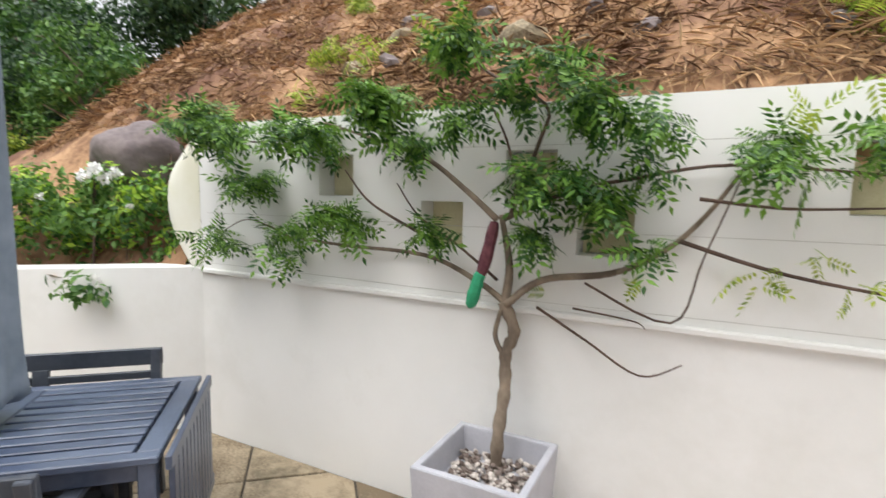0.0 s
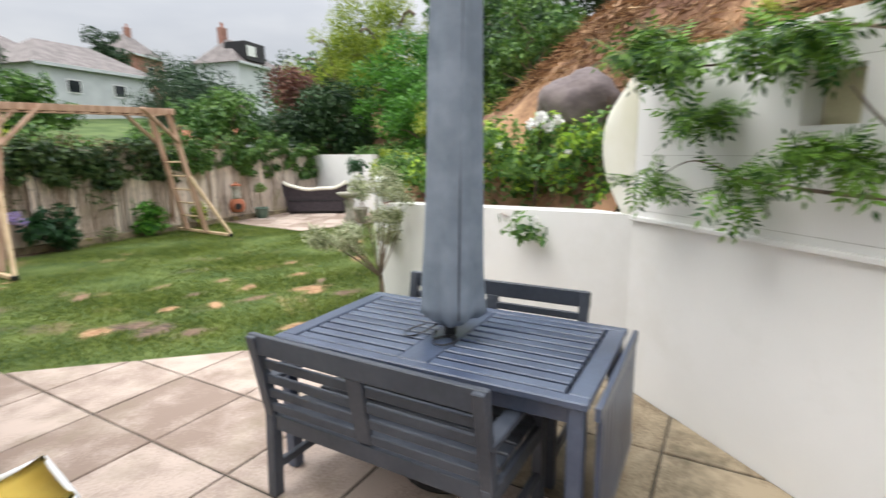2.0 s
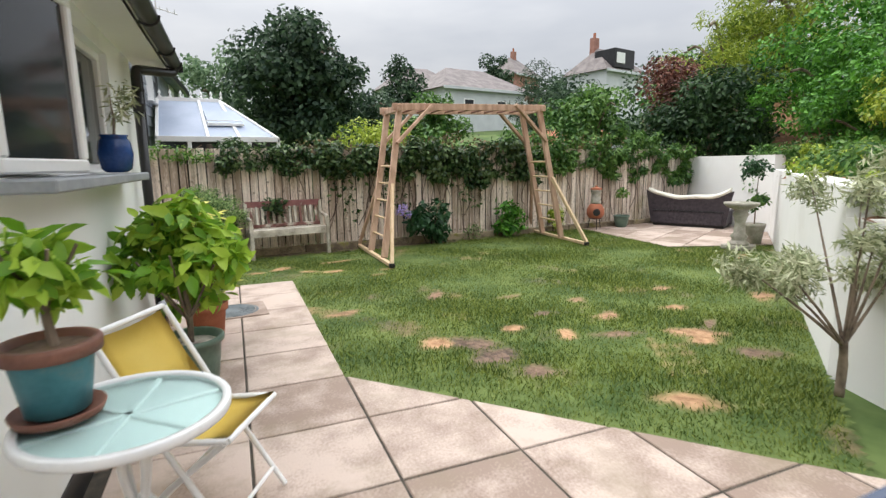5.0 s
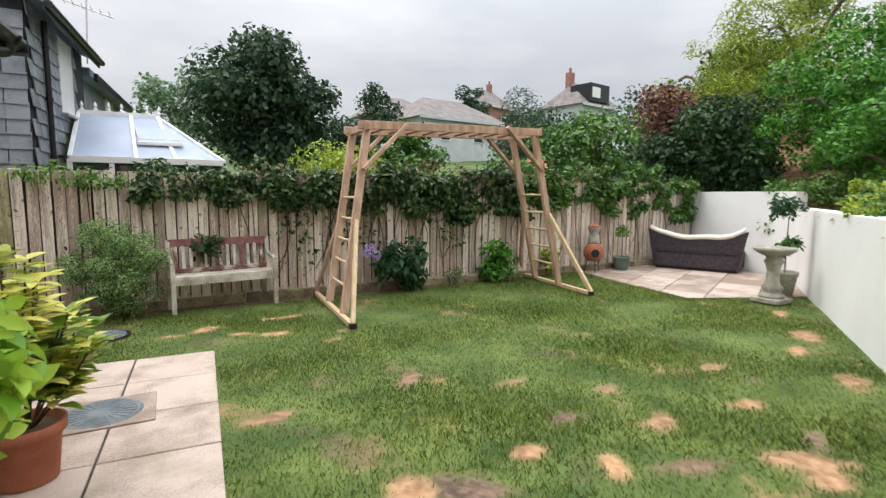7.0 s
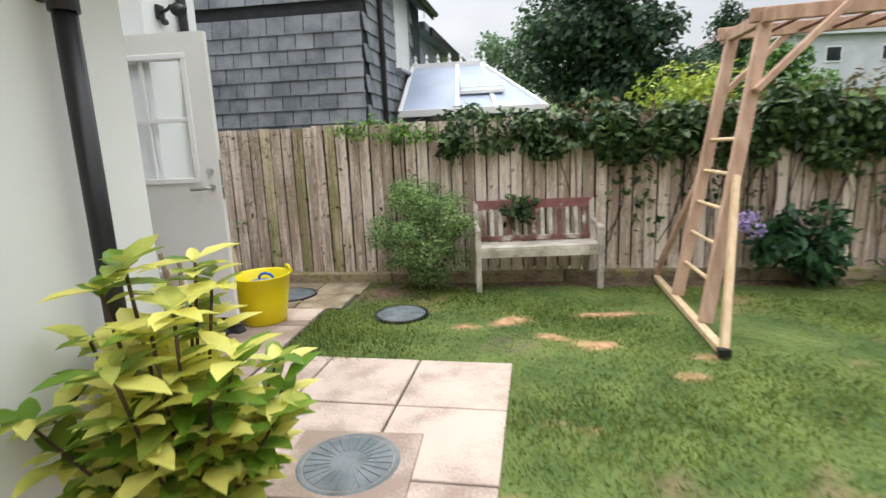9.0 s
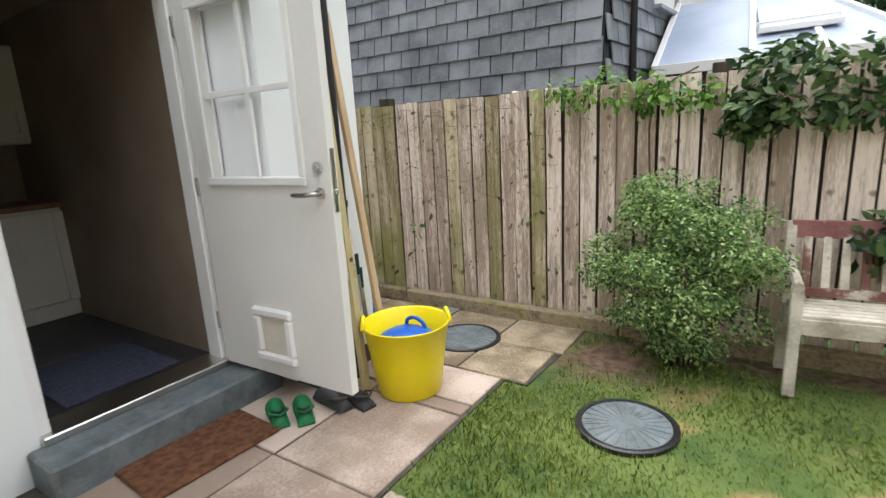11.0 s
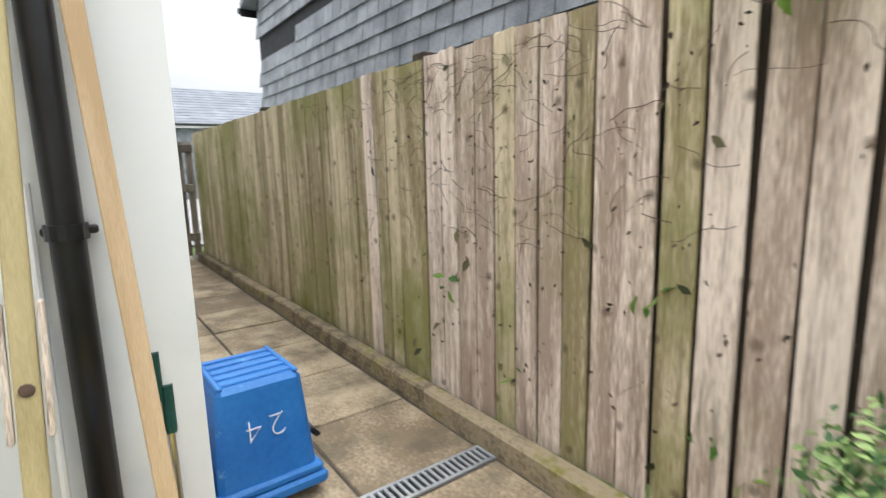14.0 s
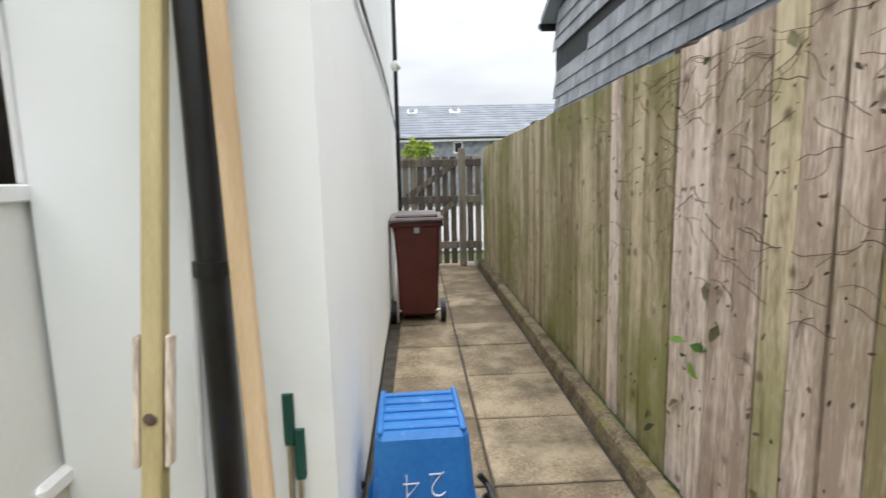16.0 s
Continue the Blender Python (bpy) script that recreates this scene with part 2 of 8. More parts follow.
BROWNBIN = mat("brown_bin_plastic", (0.075, 0.016, 0.012), (0.11, 0.026, 0.018), rough=0.5, scale=3, bump=0.08, bscale=40, stain=(0.14, 0.05, 0.04), sscale=6, sat=(0.6, 0.8))
BINLID = mat("dull_bin_lid", (0.10, 0.075, 0.07), (0.20, 0.17, 0.165), rough=0.5, scale=5, bump=0.05, bscale=40)
STEEL = mat("brushed_steel", (0.52, 0.50, 0.47), (0.64, 0.62, 0.59), rough=0.28, scale=5, bump=0.0, metal=1.0)
IRON = mat("grey_cast_cover", (0.10, 0.125, 0.135), (0.185, 0.21, 0.22), rough=0.6, scale=7, bump=0.3, bscale=60, stain=(0.075, 0.085, 0.085), sscale=8, sat=(0.5, 0.7))
DRAIN = mat("galvanised_grate", (0.30, 0.32, 0.34), (0.44, 0.46, 0.48), rough=0.45, scale=6, bump=0.1, metal=0.5)
PLANTER = mat("pale_grey_fibreclay", (0.42, 0.42, 0.46), (0.52, 0.52, 0.555), rough=0.7, scale=4, bump=0.15, bscale=90, stain=(0.36, 0.36, 0.39), sscale=3, sat=(0.5, 0.8))
PEBBLE = mat("river_pebble", (0.16, 0.12, 0.10), (0.60, 0.54, 0.49), rough=0.6, scale=12, bump=0.1, bscale=60, island=1.1)
BARK = mat("grey_brown_bark", (0.10, 0.075, 0.055), (0.27, 0.21, 0.155), rough=0.9, scale=9, bump=0.5, bscale=50, stretch=(1, 1, 0.6))
TWIG = mat("dark_twig", (0.07, 0.045, 0.035), (0.15, 0.10, 0.075), rough=0.9, scale=9, bump=0.2, bscale=50)
TERRA = mat("terracotta", (0.33, 0.105, 0.055), (0.45, 0.17, 0.09), rough=0.75, scale=6, bump=0.15, bscale=70, stain=(0.50, 0.33, 0.25), sscale=5, sat=(0.6, 0.8))
TERRADARK = mat("brown_glazed_rim", (0.15, 0.065, 0.045), (0.24, 0.11, 0.075), rough=0.55, scale=6, bump=0.15, bscale=70)
TEAL = mat("teal_glaze", (0.035, 0.155, 0.19), (0.065, 0.22, 0.26), rough=0.4, scale=6, bump=0.1, bscale=60, stain=(0.16, 0.20, 0.19), sscale=6, sat=(0.58, 0.75))
GREENGLAZE = mat("grey_green_glaze", (0.065, 0.115, 0.085), (0.13, 0.19, 0.145), rough=0.3, scale=5, bump=0.08, bscale=50)
BLUEGLAZE = mat("blue_glaze", (0.012, 0.045, 0.16), (0.03, 0.085, 0.27), rough=0.22, scale=5, bump=0.05)
RATTAN = mat("dark_brown_rattan", (0.028, 0.022, 0.028), (0.062, 0.05, 0.058), rough=0.5, scale=20, bump=0.6, bscale=110)
CREAM = mat("cream_cushion_cloth", (0.66, 0.63, 0.53), (0.76, 0.73, 0.64), rough=0.9, scale=4, bump=0.3, bscale=40)
STONE = mat("weathered_cast_stone", (0.27, 0.25, 0.21), (0.44, 0.41, 0.35), rough=0.9, scale=8, bump=0.35, bscale=70, stain=(0.20, 0.21, 0.14), sscale=6, sat=(0.5, 0.7))
ROCK = mat("purple_grey_boulder", (0.13, 0.105, 0.105), (0.27, 0.22, 0.21), rough=0.9, scale=3, bump=0.7, bscale=25, stain=(0.10, 0.09, 0.075), sscale=3, sat=(0.5, 0.7))
BANK = mat("dead_bracken_bank", (0.19, 0.098, 0.052), (0.45, 0.27, 0.145), rough=0.95, scale=2.6, bump=1.0, bscale=22, stain=(0.155, 0.075, 0.045), sscale=0.8, sat=(0.45, 0.62), fine=0.6)
STRAW = mat("dead_bracken_stems", (0.13, 0.068, 0.036), (0.56, 0.37, 0.205), rough=0.95, scale=1.0, bump=0, bscale=9, island=0.9)
MAT = mat("coir_doormat", (0.075, 0.03, 0.014), (0.17, 0.075, 0.035), rough=1.0, scale=30, bump=1.0, bscale=160)
RUG = mat("dark_blue_rug", (0.03, 0.035, 0.06), (0.06, 0.065, 0.10), rough=1.0, scale=30, bump=0.5, bscale=160)
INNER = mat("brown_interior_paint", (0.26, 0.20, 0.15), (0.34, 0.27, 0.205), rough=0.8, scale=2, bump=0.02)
UNIT = mat("cream_kitchen_unit", (0.62, 0.58, 0.50), (0.70, 0.66, 0.58), rough=0.45, scale=2, bump=0.02)
WORKTOP = mat("brown_wood_worktop", (0.16, 0.08, 0.045), (0.27, 0.15, 0.085), rough=0.4, scale=4, bump=0.05, stretch=(1, 5, 5))
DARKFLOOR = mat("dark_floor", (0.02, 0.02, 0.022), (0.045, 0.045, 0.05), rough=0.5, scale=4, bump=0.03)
LEAD = mat("dull_grey_sill", (0.26, 0.28, 0.30), (0.36, 0.38, 0.40), rough=0.6, scale=5, bump=0.1)
GREENPLASTIC = mat("dark_green_plastic", (0.005, 0.045, 0.035), (0.012, 0.075, 0.06), rough=0.5, scale=5, bump=0.1)
CROC = mat("green_clog_foam", (0.01, 0.14, 0.05), (0.02, 0.21, 0.08), rough=0.6, scale=5, bump=0.05)
GREYSHOE = mat("dark_grey_clog_foam", (0.04, 0.04, 0.045), (0.075, 0.075, 0.08), rough=0.7, scale=5, bump=0.05)
CANE = mat("bamboo_cane", (0.26, 0.19, 0.11), (0.42, 0.33, 0.21), rough=0.6, scale=6, bump=0.1)
ROOFTILE = mat("grey_brown_roof_tile", (0.14, 0.12, 0.115), (0.24, 0.21, 0.20), rough=0.7, scale=1.5, bump=0.3, bscale=12)
ROOFSLATE = mat("blue_grey_roof_slate", (0.15, 0.165, 0.19), (0.23, 0.25, 0.28), rough=0.75, spec=0.15, scale=1.5, bump=0.1, bscale=20, rnd=0.4)
PALEWALL = mat("distant_pale_render", (0.52, 0.54, 0.56), (0.62, 0.64, 0.66), rough=0.9, scale=1, bump=0)
BRICK = mat("distant_red_brick", (0.27, 0.13, 0.10), (0.38, 0.20, 0.155), rough=0.9, scale=3, bump=0.1)
DARKPANE = mat("dark_window_pane", (0.015, 0.018, 0.022), (0.03, 0.035, 0.04), rough=0.08, scale=2, bump=0)
PLASTICROOF = mat("opal_polycarbonate", (0.35, 0.41, 0.52), (0.46, 0.52, 0.63), rough=0.5, scale=1.5, bump=0.03, spec=0.15)
PETAL = mat("white_petal", (0.78, 0.77, 0.74), (0.86, 0.85, 0.83), rough=0.7, bump=0, trans=0.2)
LILAC = mat("lilac_petal", (0.36, 0.27, 0.62), (0.52, 0.42, 0.76), rough=0.7, bump=0, island=0.6, trans=0.2)
RIBBON = mat("green_cloth", (0.02, 0.22, 0.10), (0.035, 0.32, 0.16), rough=0.8, scale=15, bump=0.3)
MAROON = mat("maroon_cloth", (0.08, 0.022, 0.032), (0.15, 0.05, 0.06), rough=0.85, scale=15, bump=0.3)
CLEAR = glass("clear_glass")
RIPPLE = glass("rippled_table_glass", (0.78, 0.92, 0.90), 0.25)
BLIND = mat("pale_blind", (0.66, 0.70, 0.70), (0.74, 0.78, 0.78), rough=0.85, scale=2, bump=0.02)

L_WIST = leafmat("wisteria_leaf", (0.022, 0.078, 0.010), (0.165, 0.315, 0.045), trans=0.32)
L_LIME = leafmat("lime_shrub_leaf", (0.15, 0.33, 0.025), (0.46, 0.64, 0.08), trans=0.4)
L_AUC = leafmat("variegated_laurel_leaf", (0.15, 0.28, 0.03), (0.86, 0.82, 0.22), rough=0.35, trans=0.34)
L_BOX = leafmat("grey_green_hebe_leaf", (0.05, 0.125, 0.04), (0.36, 0.50, 0.19), trans=0.34)
L_IVY = leafmat("dark_climber_leaf", (0.018, 0.052, 0.016), (0.12, 0.19, 0.065), rough=0.33)
L_IVYB = leafmat("bright_climber_leaf", (0.06, 0.16, 0.025), (0.22, 0.36, 0.07))
L_RUST = leafmat("rusty_climber_leaf", (0.07, 0.075, 0.03), (0.24, 0.16, 0.075))
L_DARK = leafmat("dark_hedge_leaf", (0.012, 0.04, 0.014), (0.06, 0.12, 0.04), rough=0.5)
L_MID = leafmat("mid_green_leaf", (0.035, 0.105, 0.018), (0.15, 0.28, 0.06))
L_YEL = leafmat("yellow_green_leaf", (0.16, 0.25, 0.02), (0.42, 0.50, 0.07), trans=0.35)
L_TREE = leafmat("far_tree_leaf", (0.016, 0.042, 0.022), (0.07, 0.12, 0.06), rough=0.6)
L_PALE = leafmat("pale_far_tree_leaf", (0.10, 0.18, 0.09), (0.24, 0.34, 0.19), rough=0.6)
L_DEAD = leafmat("dead_climber_leaf", (0.06, 0.045, 0.035), (0.17, 0.125, 0.085), rough=0.8)
L_OLD = leafmat("olive_brown_leaf", (0.05, 0.06, 0.03), (0.20, 0.18, 0.10), rough=0.6)
L_RED = leafmat("copper_leaf", (0.09, 0.035, 0.03), (0.25, 0.11, 0.075))
L_OLIVE = leafmat("grey_olive_leaf", (0.20, 0.24, 0.11), (0.56, 0.58, 0.38), trans=0.3)
L_HYD = leafmat("hydrangea_leaf", (0.012, 0.05, 0.018), (0.05, 0.13, 0.05))
L_HYDB = leafmat("bright_hydrangea_leaf", (0.03, 0.13, 0.012), (0.13, 0.34, 0.04))
GRASS = leafmat("grass_blade", (0.055, 0.10, 0.012), (0.24, 0.29, 0.058), rough=0.6, trans=0.25)


# ---- mesh helpers ----
def part(name, bm, material, parent=None, label="", smooth=False):
    me = bpy.data.meshes.new(name)
    bm.to_mesh(me)
    bm.free()
    me.materials.append(material)
    if smooth:
        me.polygons.foreach_set("use_smooth", [True] * len(me.polygons))
    ob = new(name, me)
    if parent:
        ob.parent = parent
    if label:
        ob["label"] = label
    return ob


def thing(name, m, label, category, group="", kind=""):
    ob = new(name)
    ob.matrix_world = m
    return tagged(ob, label, category, group, kind)


def box(size, at=(0, 0, 0), bevel=0.004, rot=(0, 0, 0), bm=None, taper=1.0):
    """A bevelled box centred at a point, added to bm."""
    bm = bm or bmesh.new()
    tmp = bmesh.new()
    bmesh.ops.create_cube(tmp, size=1)
    for v in tmp.verts:
        k = taper if v.co.z < 0 else 1.0
        v.co = Vector((v.co.x * size[0] * k, v.co.y * size[1] * k, v.co.z * size[2]))
    if bevel:
        bmesh.ops.bevel(tmp, geom=tmp.edges[:], offset=min(bevel, min(size) * 0.4), segments=1, affect="EDGES")
    tmp.transform(pose(*at, *rot))
    me = bpy.data.meshes.new("tmp")
    tmp.to_mesh(me)
    bm.from_mesh(me)
    bpy.data.meshes.remove(me)
    tmp.free()
    return bm


def beam(a, b, w, h, bm=None, bevel=0.004, up=(0, 0, 1)):
    """A bevelled bar from a to b, w wide and h thick."""
    a, b = Vector(a), Vector(b)
    d = b - a
    q = d.to_track_quat("Z", "Y")
    if abs(d.normalized().dot(Vector(up))) < 0.99:
        side = d.cross(Vector(up)).normalized()
        third = side.cross(d).normalized()
        m3 = Matrix((side, third, d.normalized())).transposed().to_4x4()
    else:
        m3 = q.to_matrix().to_4x4()
    bm = bm or bmesh.new()
    tmp = box((w, h, d.length), bevel=bevel)
    tmp.transform(Matrix.Translation((a + b) / 2) @ m3)
    me = bpy.data.meshes.new("tmp")
    tmp.to_mesh(me)
    tmp.free()
    bm.from_mesh(me)
    bpy.data.meshes.remove(me)
    return bm


def tube(pts, radii, n=8, bm=None, caps=True):
    """A round tube through points; radii one number or one a point."""
    bm = bm or bmesh.new()
    pts = [Vector(p) for p in pts]
    if not isinstance(radii, (list, tuple)):
        radii = [radii] * len(pts)
    rings, side = [], None
    for i, p in enumerate(pts):
        d = (pts[min(i + 1, len(pts) - 1)] - pts[max(i - 1, 0)]).normalized()
        if side is None:
            side = d.orthogonal().normalized()
        side = (side - d * side.dot(d)).normalized()
        other = d.cross(side)
        rings.append([bm.verts.new(p + (side * math.cos(a) + other * math.sin(a)) * radii[i]) for a in (2 * math.pi * k / n for k in range(n))])
    for r0, r1 in zip(rings, rings[1:]):
        for k in range(n):
            bm.faces.new((r0[k], r0[(k + 1) % n], r1[(k + 1) % n], r1[k]))
    if caps:
        bm.faces.new(rings[0][::-1])
        bm.faces.new(rings[-1])
    return bm


def curve(pts, steps=5):
    """Catmull-Rom points through pts."""
    pts = [Vector(p) for p in pts]
    out = []
    for i in range(len(pts) - 1):
        p0, p1, p2, p3 = pts[max(i - 1, 0)], pts[i], pts[i + 1], pts[min(i + 2, len(pts) - 1)]
        for k in range(steps):
            t = k / steps
            out.append(0.5 * ((2 * p1) + (p2 - p0) * t + (2 * p0 - 5 * p1 + 4 * p2 - p3) * t * t + (3 * p1 - p0 - 3 * p2 + p3) * t ** 3))
    return out + [pts[-1]]


def lathe(profile, n=24, bm=None, sx=1.0, sy=1.0):
    """A turned shape from (radius, z) pairs."""
    bm = bm or bmesh.new()
    rings = []
    for r, z in profile:
        rings.append([bm.verts.new((sx * r * math.cos(2 * math.pi * k / n), sy * r * math.sin(2 * math.pi * k / n), z)) for k in range(n)])
    for r0, r1 in zip(rings, rings[1:]):
        for k in range(n):
            bm.faces.new((r0[k], r0[(k + 1) % n], r1[(k + 1) % n], r1[k]))
    if profile[0][0] > 0.001:
        bm.faces.new(rings[0][::-1])
    if profile[-1][0] > 0.001:
        bm.faces.new(rings[-1])
    bmesh.ops.remove_doubles(bm, verts=bm.verts, dist=1e-5)
    return bm


def prism(poly, z0, z1, bm=None, bevel=0.0):
    """An upright prism over a plan polygon (counter-clockwise)."""
    bm = bm or bmesh.new()
    lo = [bm.verts.new((x, y, z0)) for x, y in poly]
    hi = [bm.verts.new((x, y, z1)) for x, y in poly]
    n = len(poly)
    bm.faces.new(lo[::-1])
    top = bm.faces.new(hi)
    for i in range(n):
        bm.faces.new((lo[i], lo[(i + 1) % n], hi[(i + 1) % n], hi[i]))
    if bevel:
        bmesh.ops.bevel(bm, geom=list(top.edges), offset=bevel, segments=1, affect="EDGES")
    return bm


def wall(p0, p1, z0, z1, thick, holes=(), zend=None, bm=None):
    """A wall from p0 to p1 in plan; its face lies to the left of that way and its thickness to the right. holes: (s0, s1, z0, z1, depth), depth >= thick goes through."""
    bm = bm or bmesh.new()
    p0, p1 = Vector((*p0, 0)), Vector((*p1, 0))
    u = (p1 - p0).normalized()
    length = (p1 - p0).length
    nrm = Vector((u.y, -u.x, 0))
    ss = sorted({0.0, length, *(h[0] for h in holes), *(h[1] for h in holes)})
    zs = sorted({z0, z1, *(h[2] for h in holes), *(h[3] for h in holes)})

    def pt(s, z, d):
        if zend is not None and z == z1:
            z = z1 + (zend - z1) * s / length
        return p0 + u * s + nrm * d + Vector((0, 0, z))

    def quad(*c):
        bm.faces.new([bm.verts.new(v) for v in c])

    for s0, s1 in zip(ss, ss[1:]):
        for a, b in zip(zs, zs[1:]):
            hole = next((h for h in holes if h[0] <= s0 and s1 <= h[1] and h[2] <= a and b <= h[3]), None)
            if not hole:
                quad(pt(s0, a, 0), pt(s0, b, 0), pt(s1, b, 0), pt(s1, a, 0))
            if not hole or hole[4] < thick:
                quad(pt(s0, a, thick), pt(s1, a, thick), pt(s1, b, thick), pt(s0, b, thick))
    for h in holes:
        d = min(h[4], thick)
        s0, s1, a, b = h[:4]
        quad(pt(s0, a, 0), pt(s1, a, 0), pt(s1, a, d), pt(s0, a, d))
        quad(pt(s0, b, 0), pt(s0, b, d), pt(s1, b, d), pt(s1, b, 0))
        quad(pt(s0, a, 0), pt(s0, a, d), pt(s0, b, d), pt(s0, b, 0))
        quad(pt(s1, a, 0), pt(s1, b, 0), pt(s1, b, d), pt(s1, a, d))
        if h[4] < thick:
            quad(pt(s0, a, d), pt(s0, b, d), pt(s1, b, d), pt(s1, a, d))
    quad(pt(0, z0, 0), pt(0, z0, thick), pt(0, z1, thick), pt(0, z1, 0))
    quad(pt(length, z0, 0), pt(length, z1, 0), pt(length, z1, thick), pt(length, z0, thick))
    quad(pt(0, z1, 0), pt(0, z1, thick), pt(length, z1, thick), pt(length, z1, 0))
    bmesh.ops.remove_doubles(bm, verts=bm.verts, dist=1e-5)
    bmesh.ops.recalc_face_normals(bm, faces=bm.faces)
    return bm


def scatter(name, verts, faces, places, turns, sizes, material, parent=None, label=""):
    """Many copies of one small shape joined into one mesh: places (n,3), turns (n,3,3), sizes (n,)."""
    verts, places = np.asarray(verts, float), np.asarray(places, float)
    n, k = len(places), len(verts)
    co = np.einsum("nij,kj->nki", turns, verts) * np.asarray(sizes)[:, None, None] + places[:, None, :]
    me = bpy.data.meshes.new(name)
    loops = np.concatenate([np.array(f) for f in faces])
    sizes_f = np.array([len(f) for f in faces])
    me.vertices.add(n * k)
    me.vertices.foreach_set("co", co.ravel())
    allloops = (loops[None, :] + (np.arange(n) * k)[:, None]).ravel()
    me.loops.add(len(allloops))
    me.loops.foreach_set("vertex_index", allloops.astype(np.int32))
    tot = np.tile(sizes_f, n)
    me.polygons.add(len(tot))
    me.polygons.foreach_set("loop_start", np.concatenate([[0], np.cumsum(tot)[:-1]]).astype(np.int32))
    me.polygons.foreach_set("loop_total", tot.astype(np.int32))
    me.update(calc_edges=True)
    me.validate()
    me.materials.append(material)
    ob = new(name, me)
    if parent:
        ob.parent = parent
    if label:
        ob["label"] = label
    return ob


def turns(rng, n, out=None, spread=1.0, droop=0.0):
    """Random rotations whose z axis (a leaf's face) leans to out."""
    z = rng.normal(size=(n, 3)) * spread
    if out is not None:
        z = z + np.asarray(out)
    z /= np.linalg.norm(z, axis=1)[:, None] + 1e-9
    y = rng.normal(size=(n, 3)) + np.array([0, 0, -droop])
    y -= z * (y * z).sum(1)[:, None]
    y /= np.linalg.norm(y, axis=1)[:, None] + 1e-9
    x = np.cross(y, z)
    return np.stack([x, y, z], -1)


# a folded pointed leaf, 1 long, and a compound leaf of nine leaflets
LEAF = ([(0, 0, 0), (-0.24, 0.38, 0.07), (-0.16, 0.72, 0.05), (0, 1, -0.05), (0.16, 0.72, 0.05), (0.24, 0.38, 0.07), (0, 0.5, 0)],
        [(0, 6, 1), (1, 6, 2), (2, 6, 3), (3, 6, 4), (4, 6, 5), (5, 6, 0)])
SMALL_LEAF = ([(0, 0, 0), (-0.3, 0.5, 0.08), (0, 1, 0), (0.3, 0.5, 0.08)], [(0, 2, 1), (0, 3, 2)])
THIN_LEAF = ([(0, 0, 0), (-0.1, 0.5, 0.03), (0, 1, -0.06), (0.1, 0.5, 0.03)], [(0, 2, 1), (0, 3, 2)])


def pinnate():
    v, f = [], []
    for i in range(6):
        y = 0.12 + i * 0.155
        for s in ((-1, 1) if i < 5 else (0,)):
            b = len(v)
            ax = Vector((s * 0.85, 0.5, -0.22)).normalized() if s else Vector((0, 1, -0.25)).normalized()
            sd = Vector((ax.y, -ax.x, 0)).normalized() * 0.055
            o = Vector((0, y, -0.16 * y * y))
            reach = 0.30 + 0.05 * math.sin(2.2 * i)
            for q in (o, o + ax * reach * 0.4 + sd, o + ax * reach + Vector((0, 0, -0.03)), o + ax * reach * 0.4 - sd):
                v.append(tuple(q))
            f += [(b, b + 1, b + 2), (b, b + 2, b + 3)]
    return v, f


PINNATE = pinnate()


def blob_points(rng, n, blobs, shell=0.55):
    """Points spread through ellipsoids (x, y, z, rx, ry, rz), thicker to their outsides, with the outward way."""
    w = np.array([b[3] * b[4] + b[4] * b[5] + b[3] * b[5] for b in blobs], float)
    which = rng.choice(len(blobs), n, p=w / w.sum())
    d = rng.normal(size=(n, 3))
    d /= np.linalg.norm(d, axis=1)[:, None]
    r = shell + (1 - shell) * rng.random(n) ** 0.7
    r = r + rng.normal(size=n) * 0.07
    B = np.array(blobs, float)[which]
    return B[:, :3] + d * B[:, 3:] * r[:, None], d


def clumps(rng, centre, radii, count, size):
    """A crown as many small ellipsoids strewn over a large one."""
    out = []
    for _ in range(count):
        d = rng.normal(size=3)
        d /= np.linalg.norm(d)
        r = rng.random() ** 0.4
        s = size * (0.6 + 0.8 * rng.random())
        out.append((centre[0] + d[0] * radii[0] * r, centre[1] + d[1] * radii[1] * r, centre[2] + d[2] * radii[2] * r, s, s, s * 0.75))
    return out


def foliage(name, parent, seed, blobs, n, size, material, shape=SMALL_LEAF, spread=0.8, droop=0.4, label="", shell=0.5, up=0.5):
    rng = np.random.default_rng(seed)
    p, d = blob_points(rng, n, blobs, shell)
    return scatter(name, *shape, p, turns(rng, n, d + np.array([0, 0, up]), spread, droop), size * (0.65 + 0.7 * rng.random(n)), material, parent, label)


# ---- plan ----
A0, A1 = (-0.614, -3.42), (3.61, 0.84)          # tall garden wall
E1 = (4.78, 3.55)                                # end of the low wall
F1, G1 = (11.0, 7.85), (11.67, 10.28)           # end of the lawn wall, end of the wall behind the sofa
FENCE = 10.22
WU, WN = Vector((0.704, 0.71, 0)).normalized(), Vector((-0.71, 0.704, 0)).normalized()


def onwall(s, z, off=0.0):
    """A place on the tall garden wall: s metres back from its round end, off metres in front of its face."""
    return Vector((*A1, 0)) - WU * s + WN * off + Vector((0, 0, z))


def seg_dist(px, py, a, b):
    ax, ay, bx, by = *a, *b
    dx, dy = bx - ax, by - ay
    t = np.clip(((px - ax) * dx + (py - ay) * dy) / (dx * dx + dy * dy), 0, 1)
    return np.hypot(px - ax - t * dx, py - ay - t * dy)


